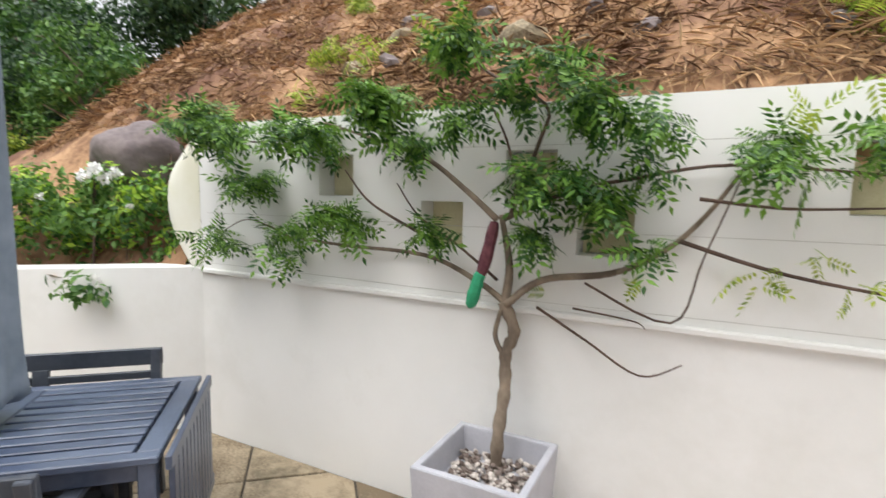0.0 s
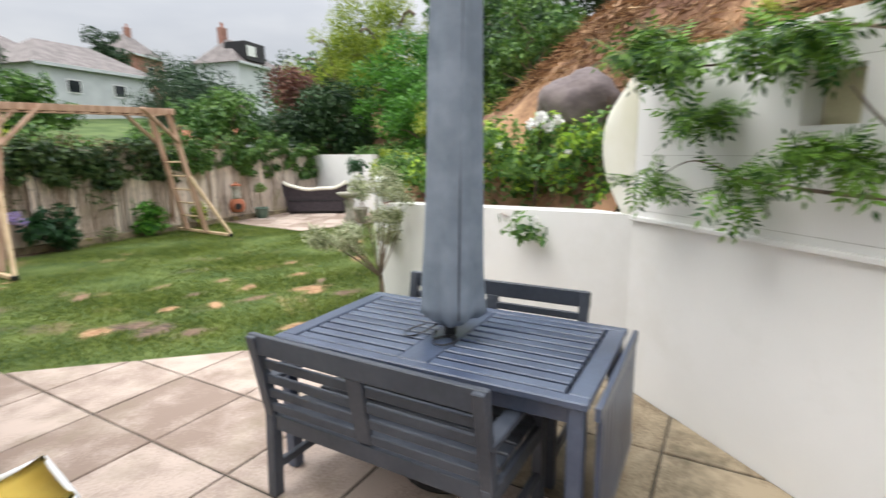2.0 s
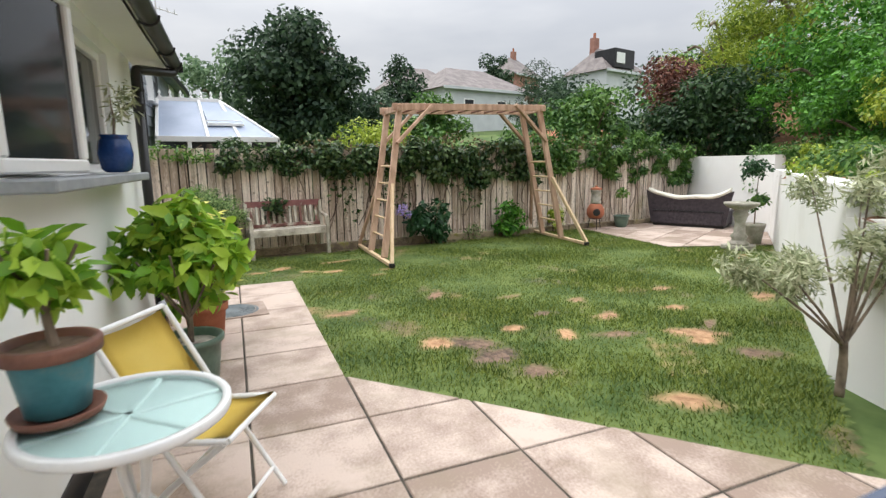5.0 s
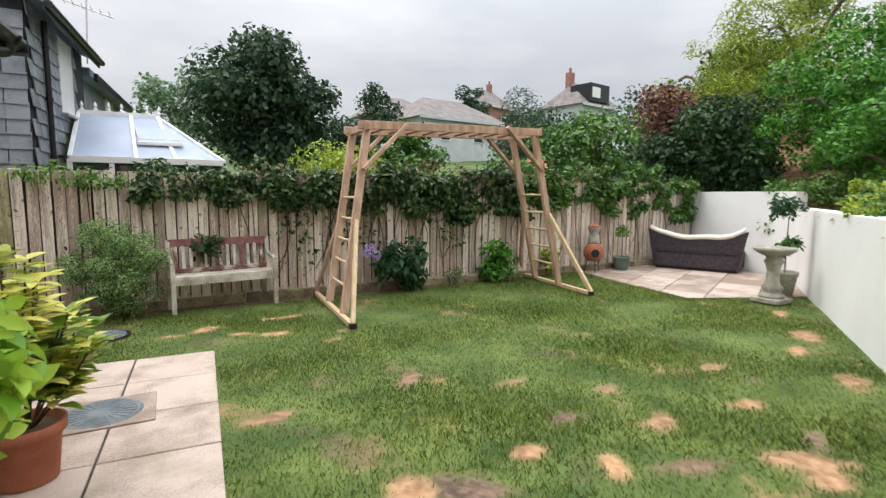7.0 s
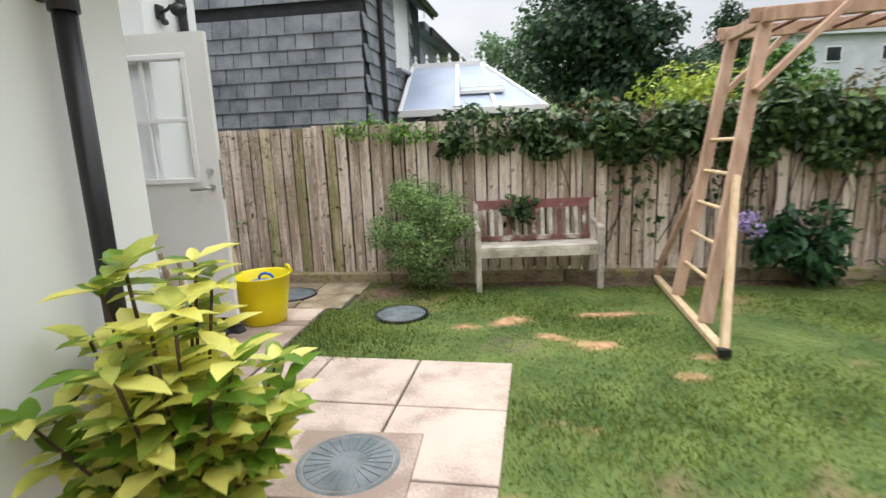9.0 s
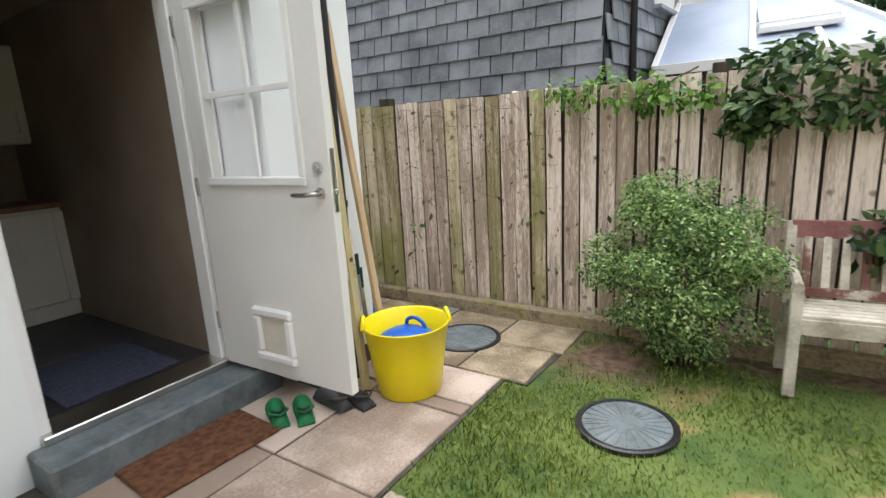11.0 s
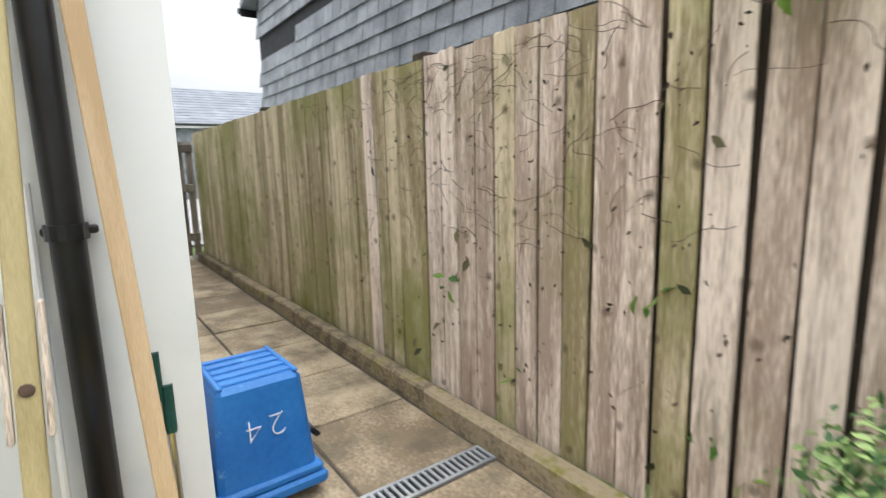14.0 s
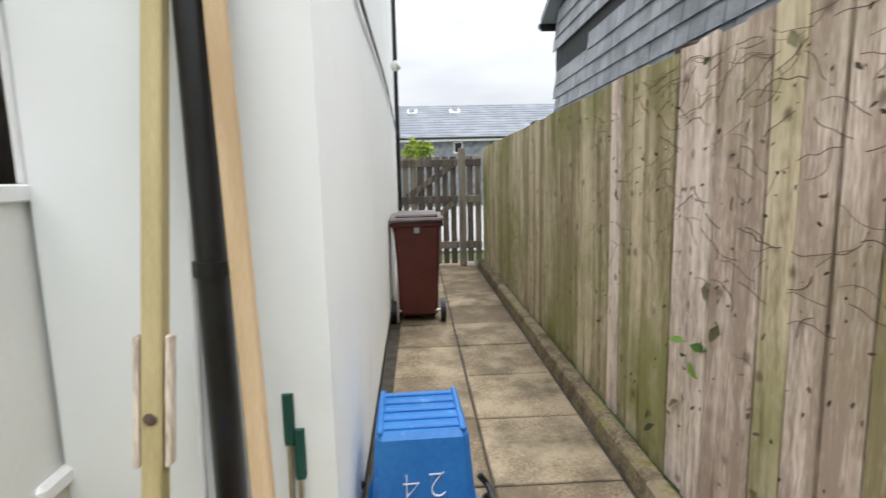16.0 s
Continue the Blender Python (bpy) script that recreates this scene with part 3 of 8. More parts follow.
def bank_height(px, py):
    """Height of the planted bank behind the garden walls."""
    d0, d1, d2, d3 = seg_dist(px, py, (-6.0, -8.85), A1), seg_dist(px, py, A1, E1), seg_dist(px, py, E1, F1), seg_dist(px, py, F1, G1)
    h0 = 1.84 + 0.15 * np.clip(d0 / 0.5, 0, 1) + 0.80 * d0
    h1 = 0.97 + 1.25 * np.clip(d1 - 0.42, 0, 1.0) + 0.85 * np.clip(d1 - 1.42, 0, 99)
    h2 = 1.12 + 0.55 * np.clip(d2 - 0.7, 0, 1.5) + 0.42 * np.clip(d2 - 2.2, 0, 99)
    h3 = 1.1 + 0.35 * np.clip(d3 - 0.3, 0, 99)
    w = [1 / (d + 0.05) ** 4 for d in (d0, d1, d2, d3)]
    return (w[0] * h0 + w[1] * h1 + w[2] * h2 + w[3] * h3) / sum(w)


def grid_mesh(name, xs, ys, zfun, material, keep=None, kind="structure", label="", attr=None):
    X, Y = np.meshgrid(xs, ys)
    Z = zfun(X, Y)
    nx, ny = len(xs), len(ys)
    faces = [(j * nx + i, j * nx + i + 1, (j + 1) * nx + i + 1, (j + 1) * nx + i) for j in range(ny - 1) for i in range(nx - 1)
             if keep is None or keep(0.5 * (xs[i] + xs[i + 1]), 0.5 * (ys[j] + ys[j + 1]))]
    me = bpy.data.meshes.new(name)
    me.from_pydata(np.stack([X, Y, Z], -1).reshape(-1, 3).tolist(), [], faces)
    me.materials.append(material)
    me.polygons.foreach_set("use_smooth", [True] * len(me.polygons))
    if attr is not None:
        for key, values in attr(X, Y).items():
            at = me.attributes.new(key, "FLOAT", "POINT")
            at.data.foreach_set("value", values.ravel().astype(np.float32))
    return tagged(new(name, me), label, kind=kind)


def side(p, a, b):
    """Positive to the left of the way from a to b."""
    return (b[0] - a[0]) * (p[1] - a[1]) - (b[1] - a[1]) * (p[0] - a[0])


def behind_walls(x, y, m=0.0):
    def off(a, b):
        return side((x, y), a, b) / math.hypot(b[0] - a[0], b[1] - a[1])
    if x + y < A1[0] + A1[1]:
        return off(A0, A1) < -m
    return off(A1, E1) < -m and off(E1, F1) < -m and (y < 7.9 or off(F1, G1) < -m)


# ---- ground, lawn ----
PATCHES = [  # x, y, half length, half width, turn, soil share
    (2.66, 8.41, 0.17, 0.10, 10, 0.0), (2.03, 8.88, 0.20, 0.11, 30, 0.0), (2.85, 9.07, 0.38, 0.07, 5, 0.0), (3.09, 7.9, 0.12, 0.07, 0, 0.0), (1.72, 8.75, 0.12, 0.06, 0, 0.0),
    (2.7, 5.25, 0.16, 0.14, 40, 0.1), (3.44, 5.28, 0.13, 0.09, 0, 0.1), (4.5, 5.75, 0.12, 0.08, 0, 0.5), (4.42, 5.2, 0.2, 0.1, 20, 0.3), (4.72, 4.5, 0.26, 0.13, -30, 0.2),
    (7.45, 5.85, 0.35, 0.15, 30, 0.2), (5.7, 5.7, 0.2, 0.1, 0, 0.3), (2.25, 6.4, 0.2, 0.08, 10, 0.4), (2.98, 5.12, 0.24, 0.15, -40, 0.95), (3.92, 5.52, 0.15, 0.08, 0, 0.9),
    (4.12, 4.75, 0.22, 0.1, -20, 0.8), (3.07, 4.45, 0.2, 0.13, -30, 0.9), (4.7, 3.98, 0.22, 0.12, -30, 0.9), (3.6, 3.68, 0.2, 0.12, -40, 0.15), (4.6, 4.35, 0.18, 0.1, 0, 0.1),
    (6.3, 4.95, 0.25, 0.12, 30, 0.3), (3.3, 6.6, 0.2, 0.1, 50, 0.7), (0.8, 9.72, 0.32, 0.36, 30, 0.9), (3.6, 10.02, 3.6, 0.13, 0, 1.0),
    (2.35, 8.55, 0.14, 0.06, -20, 0.0), (3.3, 8.2, 0.1, 0.05, 0, 0.1), (2.95, 4.8, 0.26, 0.16, 20, 1.0), (3.75, 4.95, 0.14, 0.08, 60, 0.0), (5.2, 5.1, 0.16, 0.09, -20, 0.1), (5.0, 4.6, 0.2, 0.08, 30, 0.9), (6.8, 5.6, 0.2, 0.08, 30, 0.0), (4.0, 6.2, 0.16, 0.07, 0, 0.6), (8.2, 6.5, 0.25, 0.1, 30, 0.1),
]


def bare(X, Y):
    """How far the turf is worn, and how much of that is soil rather than straw."""
    X, Y = np.asarray(X, float), np.asarray(Y, float)
    wob = 0.25 * np.sin(9 * X + 5 * Y) + 0.2 * np.sin(23 * X - 17 * Y) + 0.2 * np.sin(37 * Y + 11 * X) + 0.12 * np.sin(61 * X + 47 * Y)
    worn, soil = np.zeros_like(X), np.zeros_like(X)
    for x, y, a, b, t, s in PATCHES:
        c, n = math.cos(radians(t)), math.sin(radians(t))
        u, v = (X - x) * c + (Y - y) * n, -(X - x) * n + (Y - y) * c
        k = np.clip(1.5 * (1.15 + 0.5 * wob - np.sqrt((u / a) ** 2 + (v / b) ** 2)), 0, 1)
        soil = np.where(k > worn, s, soil)
        worn = np.maximum(worn, k)
    drift = np.sin(2.3 * X + 1.7 * np.sin(1.9 * Y)) * np.sin(2.9 * Y + 1.4 * np.sin(2.2 * X + 1.0)) + 0.55 * np.sin(6.1 * X - 4.3 * Y + 2 * np.sin(3 * Y)) * np.sin(5.2 * Y + 3.7 * X) + 0.9 * wob
    k = np.clip(1.1 * (drift - 0.8), 0, 0.5)
    soil = np.where(k > worn, 0.5 + 0.5 * np.sin(3.3 * X - 2.1 * Y), soil)
    worn = np.maximum(worn, k)
    return {"worn": worn, "soil": soil}


def lawn_material():
    m = bpy.data.materials.new("worn_lawn")
    m.use_nodes = True
    n, l = m.node_tree.nodes, m.node_tree.links
    p = n["Principled BSDF"]
    p.inputs["Roughness"].default_value = 0.9
    pos = n.new("ShaderNodeNewGeometry").outputs["Position"]

    def noise_ramp(scale, c1, c2, lo=0.35, hi=0.65):
        t, r = n.new("ShaderNodeTexNoise"), n.new("ShaderNodeValToRGB")
        t.inputs["Scale"].default_value, t.inputs["Detail"].default_value = scale, 6
        l.new(pos, t.inputs["Vector"])
        r.color_ramp.elements[0].position, r.color_ramp.elements[1].position = lo, hi
        r.color_ramp.elements[0].color, r.color_ramp.elements[1].color = (*c1, 1), (*c2, 1)
        l.new(t.outputs["Fac"], r.inputs[0])
        return r.outputs[0], t.outputs["Fac"]

    def mix(f, a, b):
        x = n.new("ShaderNodeMix")
        x.data_type = "RGBA"
        l.new(f, x.inputs[0])
        l.new(a, x.inputs[6])
        l.new(b, x.inputs[7])
        return x.outputs[2]

    turf, tf = noise_ramp(2.2, (0.042, 0.082, 0.014), (0.13, 0.175, 0.04))
    straw, _ = noise_ramp(14, (0.27, 0.14, 0.065), (0.52, 0.31, 0.165))
    soil, sf = noise_ramp(20, (0.055, 0.035, 0.025), (0.20, 0.13, 0.09))
    a1, a2 = n.new("ShaderNodeAttribute"), n.new("ShaderNodeAttribute")
    a1.attribute_name, a2.attribute_name = "worn", "soil"
    col = mix(a1.outputs["Fac"], turf, mix(a2.outputs["Fac"], straw, soil))
    l.new(col, p.inputs["Base Color"])
    b = n.new("ShaderNodeBump")
    b.inputs["Strength"].default_value, b.inputs["Distance"].default_value = 0.8, 0.02
    l.new(sf, b.inputs["Height"])
    l.new(b.outputs[0], p.inputs["Normal"])
    return m


def far_ground(X, Y):
    return -0.06 + 0.13 * np.clip(Y - 16, 0, 60) + 0.05 * np.clip(X - 14, 0, 40) * np.clip((Y - 12) / 10, 0, 1)


FIELD = mat("rough_grass_field", (0.05, 0.09, 0.02), (0.12, 0.17, 0.05), rough=0.95, scale=0.6, bump=0.5, bscale=8)
grid_mesh("ground", np.concatenate([np.linspace(-300, -30, 8), np.linspace(-24, 60, 29), np.linspace(80, 400, 8)]),
          np.concatenate([np.linspace(-300, -30, 8), np.linspace(-24, 90, 39), np.linspace(110, 500, 8)]), far_ground, FIELD, label="rough grassy ground around the gardens")
grid_mesh("lawn", np.arange(0.3, 10.6, 0.05), np.arange(2.3, 10.3, 0.05), lambda X, Y: -0.016 + 0.006 * np.sin(3.1 * X + Y) * np.sin(2.3 * Y), lawn_material(),
          keep=lambda x, y: side((x, y), E1, F1) > -0.1 and (y > 3.5 or side((x, y), A1, E1) > -0.1), label="patchy green lawn with worn orange and brown spots", attr=bare)
bank = grid_mesh("bank", np.arange(-5, 17, 0.22), np.arange(-10, 15.5, 0.22),
          lambda X, Y: bank_height(X, Y) + 0.07 * np.sin(4.1 * X + 2 * Y) * np.sin(3.3 * Y - X) + 0.05 * np.sin(9 * X) * np.sin(8 * Y + 2 * X), BANK,
          keep=lambda x, y: behind_walls(x, y, 0.1), label="steep bank covered in dead orange bracken")

# ---- garden walls ----
NICHES = [(1.02, 1.26, 1.65, 1.88), (1.69, 1.93, 1.40, 1.635), (2.145, 2.39, 1.64, 1.88), (2.49, 2.73, 1.41, 1.63), (3.45, 3.72, 1.62, 1.885)]
tall = tagged(part("wall_garden_tall", wall(A0, A1, -0.1, 1.13, 0.3), RENDER), "tall white rendered garden wall with square niches", kind="structure")
L0 = (Vector(A1) - Vector(A0)).length
part("upper_wall", wall(A0, A1, 1.13, 2.09, 0.3, [(L0 - b, L0 - a, c, d, 0.14) for a, b, c, d in NICHES]), RENDER, tall)
for a, b, c, d in NICHES:
    bm = bmesh.new()
    q = [onwall(a + 0.004, c + 0.004, -0.136), onwall(b - 0.004, c + 0.004, -0.136), onwall(b - 0.004, d - 0.004, -0.136), onwall(a + 0.004, d - 0.004, -0.136)]
    f = bm.faces.new([bm.verts.new(v) for v in q])
    r = bmesh.ops.extrude_face_region(bm, geom=[f])
    bmesh.ops.translate(bm, vec=WN * 0.006, verts=[v for v in r["geom"] if isinstance(v, bmesh.types.BMVert)])
    bmesh.ops.recalc_face_normals(bm, faces=bm.faces)
    part("niche_back", bm, NICHE, tall, "yellowed niche back")
# round bulging end of the upper wall
bm = bmesh.new()
rings = []
for i in range(13):
    z = 1.13 + 0.955 * i / 12
    out = 0.08 + 0.42 * math.sin(math.pi * min(1.0, (z - 1.08) / 1.02)) ** 0.7 * (1 if z < 1.75 else max(0.15, 1 - ((z - 1.75) / 0.36) ** 2))
    ring = []
    for k in range(13):
        a = math.pi * k / 12
        c = onwall(-out * math.sin(a) ** 0.8, z, -0.15 + 0.152 * math.cos(a))
        ring.append(bm.verts.new(c))
    rings.append(ring)
for r0, r1 in zip(rings, rings[1:]):
    for k in range(12):
        bm.faces.new((r0[k], r0[k + 1], r1[k + 1], r1[k]))
bm.faces.new(rings[-1])
bm.faces.new(rings[0][::-1])
bmesh.ops.recalc_face_normals(bm, faces=bm.faces)
part("rounded_end", bm, ALGAE, tall, "rounded wall end stained by algae", smooth=True)
bm = beam(onwall(0.0, 1.135, 0.014), onwall(L0, 1.135, 0.014), 0.036, 0.03, bevel=0.006)
part("ledge_strip", bm, RENDER, tall, "white ledge strip")
for z in (1.19, 1.52, 1.90):
    bm = tube([onwall(s, z + 0.004 * math.sin(2.2 * s), 0.03) for s in np.arange(0.1, 5.5, 0.3)], 0.0017, 5)
    part("training_wire", bm, STEEL, tall, "thin steel training wire")
low = tagged(part("wall_garden_low", wall(A1, E1, -0.1, 1.15, 0.24, zend=1.02), RENDER), "low white rendered retaining wall", kind="structure")
lawnwall = tagged(part("wall_garden_lawn", wall(E1, F1, -0.1, 1.21, 0.24), RENDER), "long white rendered retaining wall beside the lawn", kind="structure")
backwall = tagged(part("wall_garden_back", wall(F1, G1, -0.1, 1.48, 0.24), RENDER), "white rendered wall behind the sofa", kind="structure")


# ---- paving ----
def clip(poly, a, b):
    """The part of a plan polygon to the left of the line from a to b."""
    out = []
    for i, p in enumerate(poly):
        q = poly[(i + 1) % len(poly)]
        dp, dq = side(p, a, b), side(q, a, b)
        if dp >= 0:
            out.append(p)
        if dp * dq < 0:
            t = dp / (dp - dq)
            out.append((p[0] + (q[0] - p[0]) * t, p[1] + (q[1] - p[1]) * t))
    return out


def area(poly):
    return 0.5 * sum(poly[i][0] * poly[(i + 1) % len(poly)][1] - poly[(i + 1) % len(poly)][0] * poly[i][1] for i in range(len(poly)))


def shrink(poly, gap):
    out = poly
    n = len(poly)
    for i in range(n):
        a, b = Vector(poly[i]), Vector(poly[(i + 1) % n])
        if (b - a).length < 1e-4:
            continue
        left = Vector((-(b - a).y, (b - a).x)).normalized() * gap
        out = clip(out, tuple(a + left), tuple(b + left))
    return out


rs = random.Random(5)


def slab(poly, parent, material, top=0.0, gap=0.007):
    poly = shrink(poly, gap)
    if len(poly) < 3 or area(poly) < 0.006:
        return
    ox, oy = sum(p[0] for p in poly) / len(poly), sum(p[1] for p in poly) / len(poly)
    z = top + rs.uniform(-0.003, 0.002)
    ob = part("slab", prism([(x - ox, y - oy) for x, y in poly], -0.045, 0, bevel=0.005), material, parent)
    ob.matrix_basis = pose(ox, oy, z, rs.uniform(-0.3, 0.3), rs.uniform(-0.3, 0.3), 0)


def joints(name, poly, label):
    return tagged(part(name, prism(poly, -0.09, -0.010), JOINT), label, kind="structure")


TH = radians(-3.2)
GO = (1.815, 3.713)


def gp(u, v):
    return (GO[0] + u * math.cos(TH) - v * math.sin(TH), GO[1] + u * math.sin(TH) + v * math.cos(TH))


D0, D1 = (1.875, 4.95), (3.12, 3.48)          # slanting lawn edge
DX = (4.16, 2.25)


def left_of_all(poly, lines):
    for a, b in lines:
        if len(poly) >= 3:
            poly = clip(poly, a, b)
    return poly if len(poly) >= 3 else []


patio = joints("patio", [(-2.6, -4.3), (-1.4, -4.3), A1, DX, D0, (0.3, 4.95), (-2.6, 4.9)], "pale sandstone slab patio with dark joints")
for i in range(-8, 5):
    for j in range(-13, 2):
        poly = [gp(i * 0.615, j * 0.62), gp((i + 1) * 0.615, j * 0.62), gp((i + 1) * 0.615, (j + 1) * 0.62), gp(i * 0.615, (j + 1) * 0.62)]
        cx, cy = sum(p[0] for p in poly) / 4, sum(p[1] for p in poly) / 4
        if cx < 0.3 and cy > 2.4 or cx < -2.2:
            continue
        poly = left_of_all(poly, [(A0, A1), (A1, E1), (DX, D0)])
        if poly:
            slab(poly, patio, SLAB_WET if cx > 1.9 and cy < 0.9 else SLAB)
walkway = joints("patio_side", [(0.3, 4.95), (1.875, 4.95), (2.045, 8.02), (0.4, 8.06), (0.4, 6.8), (0.3, 6.8)], "pale sandstone slabs along the house")
for i in range(-3, 0):
    for j in range(2, 7):
        u0 = i * 0.615 if i > -3 else -1.65
        slab([gp(u0, j * 0.62), gp((i + 1) * 0.615, j * 0.62), gp((i + 1) * 0.615, (j + 1) * 0.62), gp(u0, (j + 1) * 0.62)], walkway, SLAB)
doorpave = joints("patio_door", [(-1.0, 6.7), (0.4, 6.7), (0.4, 9.2), (-1.0, 9.2)], "sandstone slabs in front of the back door")
for x0, x1 in ((-0.82, -0.22), (-0.22, 0.385)):
    for y0, y1 in ((6.85, 7.42), (7.42, 8.06), (8.06, 8.74), (8.74, 8.85), (8.85, 9.2)):
        slab([(x0, y0), (x1, y0), (x1, y1), (x0, y1)], doorpave, SLAB)
passage = joints("patio_passage", [(-6.9, 8.9), (-0.45, 9.05), (-0.45, 9.2), (0.54, 9.2), (0.6, 10.26), (-6.9, 10.26)], "mossy ochre slabs in the side passage")
for x0, x1, y0, y1 in ((-0.45, 0.07, 9.2, 9.66), (-0.45, 0.07, 9.66, 10.1), (0.07, 0.58, 9.66, 10.12), (0.07, 0.53, 9.2, 9.66)):
    slab([(x0, y0), (x1, y0), (x1, y1), (x0, y1)], passage, SLAB_WET)
for k in range(11):
    x1 = -0.57 - 0.585 * k
    for y0, y1 in ((9.1, 9.56), (9.56, 10.1)):
        slab([(x1 - 0.585, y0), (x1, y0), (x1, y1), (x1 - 0.585, y1)], passage, SLAB_WET)
PAT2 = [(8.0, 7.62), (9.6, 6.88), (10.98, 7.84), (11.6, 10.16), (8.35, 10.16)]
terrace = joints("patio_far", PAT2, "pale sandstone slab terrace by the fence")
for i in range(-1, 8):
    for j in range(-1, 8):
        c, s = math.cos(radians(26)), math.sin(radians(26))
        poly = [(8.0 + a * c - b * s - 0.3, 6.6 + a * s + b * c) for a, b in ((i * 0.6, j * 0.6), ((i + 1) * 0.6, j * 0.6), ((i + 1) * 0.6, (j + 1) * 0.6), (i * 0.6, (j + 1) * 0.6))]
        poly = left_of_all(poly, [(PAT2[k], PAT2[(k + 1) % 5]) for k in range(5)])
        if poly:
            slab(poly, terrace, SLAB)

# ---- house ----
def structure(name, bm, material, label):
    return tagged(part(name, bm, material), label, kind="structure")


w_a = structure("wall_house_window", wall((0.678, 6.72), (0.415, 2.02), -0.1, 2.3, 0.28, [(0.87, 2.87, 1.36, 2.12, 1)]), HOUSE, "white rendered house wall with a window")
structure("wall_house_south", wall((0.135, 2.02), (-2.6, 2.02), -0.1, 5.0, 0.28), HOUSE, "white rendered house wall beside the patio")
structure("wall_house_west", wall((-2.6, 2.02), (-2.6, -4.3), -0.1, 5.0, 0.28), HOUSE, "white rendered house wall behind the patio")
structure("wall_house_end", wall((-2.6, -4.3), (-0.9, -4.3), -0.1, 2.1, 0.28), HOUSE, "white rendered wall closing the patio")
structure("wall_house_pier", prism([(-1.0, 6.5), (0.41, 6.5), (0.41, 6.718), (-1.0, 6.718)], -0.1, 2.3), HOUSE, "white rendered pier beside the downpipe")
w_b = structure("wall_house_door", wall((-0.97, 8.425), (-0.97, 6.72), -0.1, 5.0, 0.12, [(0.04, 0.98, 0.16, 2.27, 1)]), HOUSE, "white rendered wall with the back doorway")
structure("wall_house_passage", prism([(-6.8, 8.425), (-0.45, 8.425), (-0.45, 9.07), (-6.8, 8.99)], 0.14, 5.0), HOUSE, "long white rendered house wall turning into the side passage")
structure("trim_plinth", prism([(-6.8, 8.6), (-0.475, 8.6), (-0.475, 9.055), (-6.8, 8.975)], -0.1, 0.142, bm=wall((0.668, 6.445), (0.422, 2.04), -0.05, 0.14, 0.05)), BLACK, "black painted plinth of the house")
# roof of the low wing, with soffit, gutter and downpipe
roof = structure("roof_wing", box((4.6, 5.0, 0.06), (-1.40, 4.6, 3.02), 0.01, (0, 17, -3.2)), ROOFTILE, "low tiled roof of the house wing")
part("soffit", box((0.27, 4.82, 0.02), (0.69, 4.66, 2.25), 0.003, (0, 0, -3.2)), DOORPAINT, roof, "off-white painted soffit")
part("fascia", box((0.022, 4.82, 0.14), (0.812, 4.66, 2.31), 0.003, (0, 0, -3.2)), BLACK, roof, "black fascia board")
gut = thing("gutter", pose(0.612, 0, 2.28, 0, 0, -3.2), "black plastic half-round gutter with its downpipe", "gutter")
bm = bmesh.new()
prof = [(0.056 * math.cos(a), 0.056 * math.sin(a)) for a in np.linspace(math.pi, 2 * math.pi, 9)] + [(0.05 * math.cos(a), 0.05 * math.sin(a)) for a in np.linspace(2 * math.pi, math.pi, 9)]
ends = [[bm.verts.new((x, y, z)) for x, z in prof] for y in (2.28, 7.05)]
for k in range(len(prof)):
    bm.faces.new((ends[0][k], ends[0][(k + 1) % len(prof)], ends[1][(k + 1) % len(prof)], ends[1][k]))
part("channel", bm, BLACK, gut, smooth=True)
bm = box((0.118, 0.012, 0.075), (0, 7.05, -0.025), 0.002)
part("end_stop", bm, BLACK, gut)
for y in (3.2, 4.3, 5.4, 6.3, 6.9):
    part("bracket", tube([(0.062 * math.cos(a), y, 0.062 * math.sin(a)) for a in np.linspace(math.pi, 2 * math.pi, 8)], 0.008, 6), BLACK, gut)
pipe_pts = curve([(0, 6.9, -0.03), (0, 6.9, -0.06), (-0.03, 6.86, -0.10), (-0.19, 6.46, -0.15), (-0.225, 6.40, -0.18), (-0.228, 6.40, -0.32)], 5)
part("swan_neck", tube(pipe_pts, 0.036, 14), BLACK, gut, smooth=True)
part("downpipe", tube([(-0.228, 6.40, -0.28), (-0.228, 6.40, -2.27)], 0.034, 16), BLACK, gut, smooth=True)
for z in (-0.44, -1.6):
    part("collar", tube([(-0.228, 6.40, z - 0.03), (-0.228, 6.40, z + 0.03)], 0.042, 16), BLACK, gut)
part("clip", box((0.12, 0.03, 0.03), (-0.27, 6.40, -0.42), 0.004), BLACK, gut)
part("clip", box((0.12, 0.03, 0.03), (-0.27, 6.40, -1.6), 0.004), BLACK, gut)
# main house roof and the room behind the door
structure("roof_main", box((7.6, 9.0, 0.1), (-4.6, 5.0, 5.05), 0.01), ROOFTILE, "main house roof")
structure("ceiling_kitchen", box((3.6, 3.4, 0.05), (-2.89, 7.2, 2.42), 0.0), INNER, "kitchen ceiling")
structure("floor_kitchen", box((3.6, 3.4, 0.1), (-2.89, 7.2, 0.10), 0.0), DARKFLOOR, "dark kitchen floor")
# the piece at x -1.10 is added, out of view, to stop daylight leaking in
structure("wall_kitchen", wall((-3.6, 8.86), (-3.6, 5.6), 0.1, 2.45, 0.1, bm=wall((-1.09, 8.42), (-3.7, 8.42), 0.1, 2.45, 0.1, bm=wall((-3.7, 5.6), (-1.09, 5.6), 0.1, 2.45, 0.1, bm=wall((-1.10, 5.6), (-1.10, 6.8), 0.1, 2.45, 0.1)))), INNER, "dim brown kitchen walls")


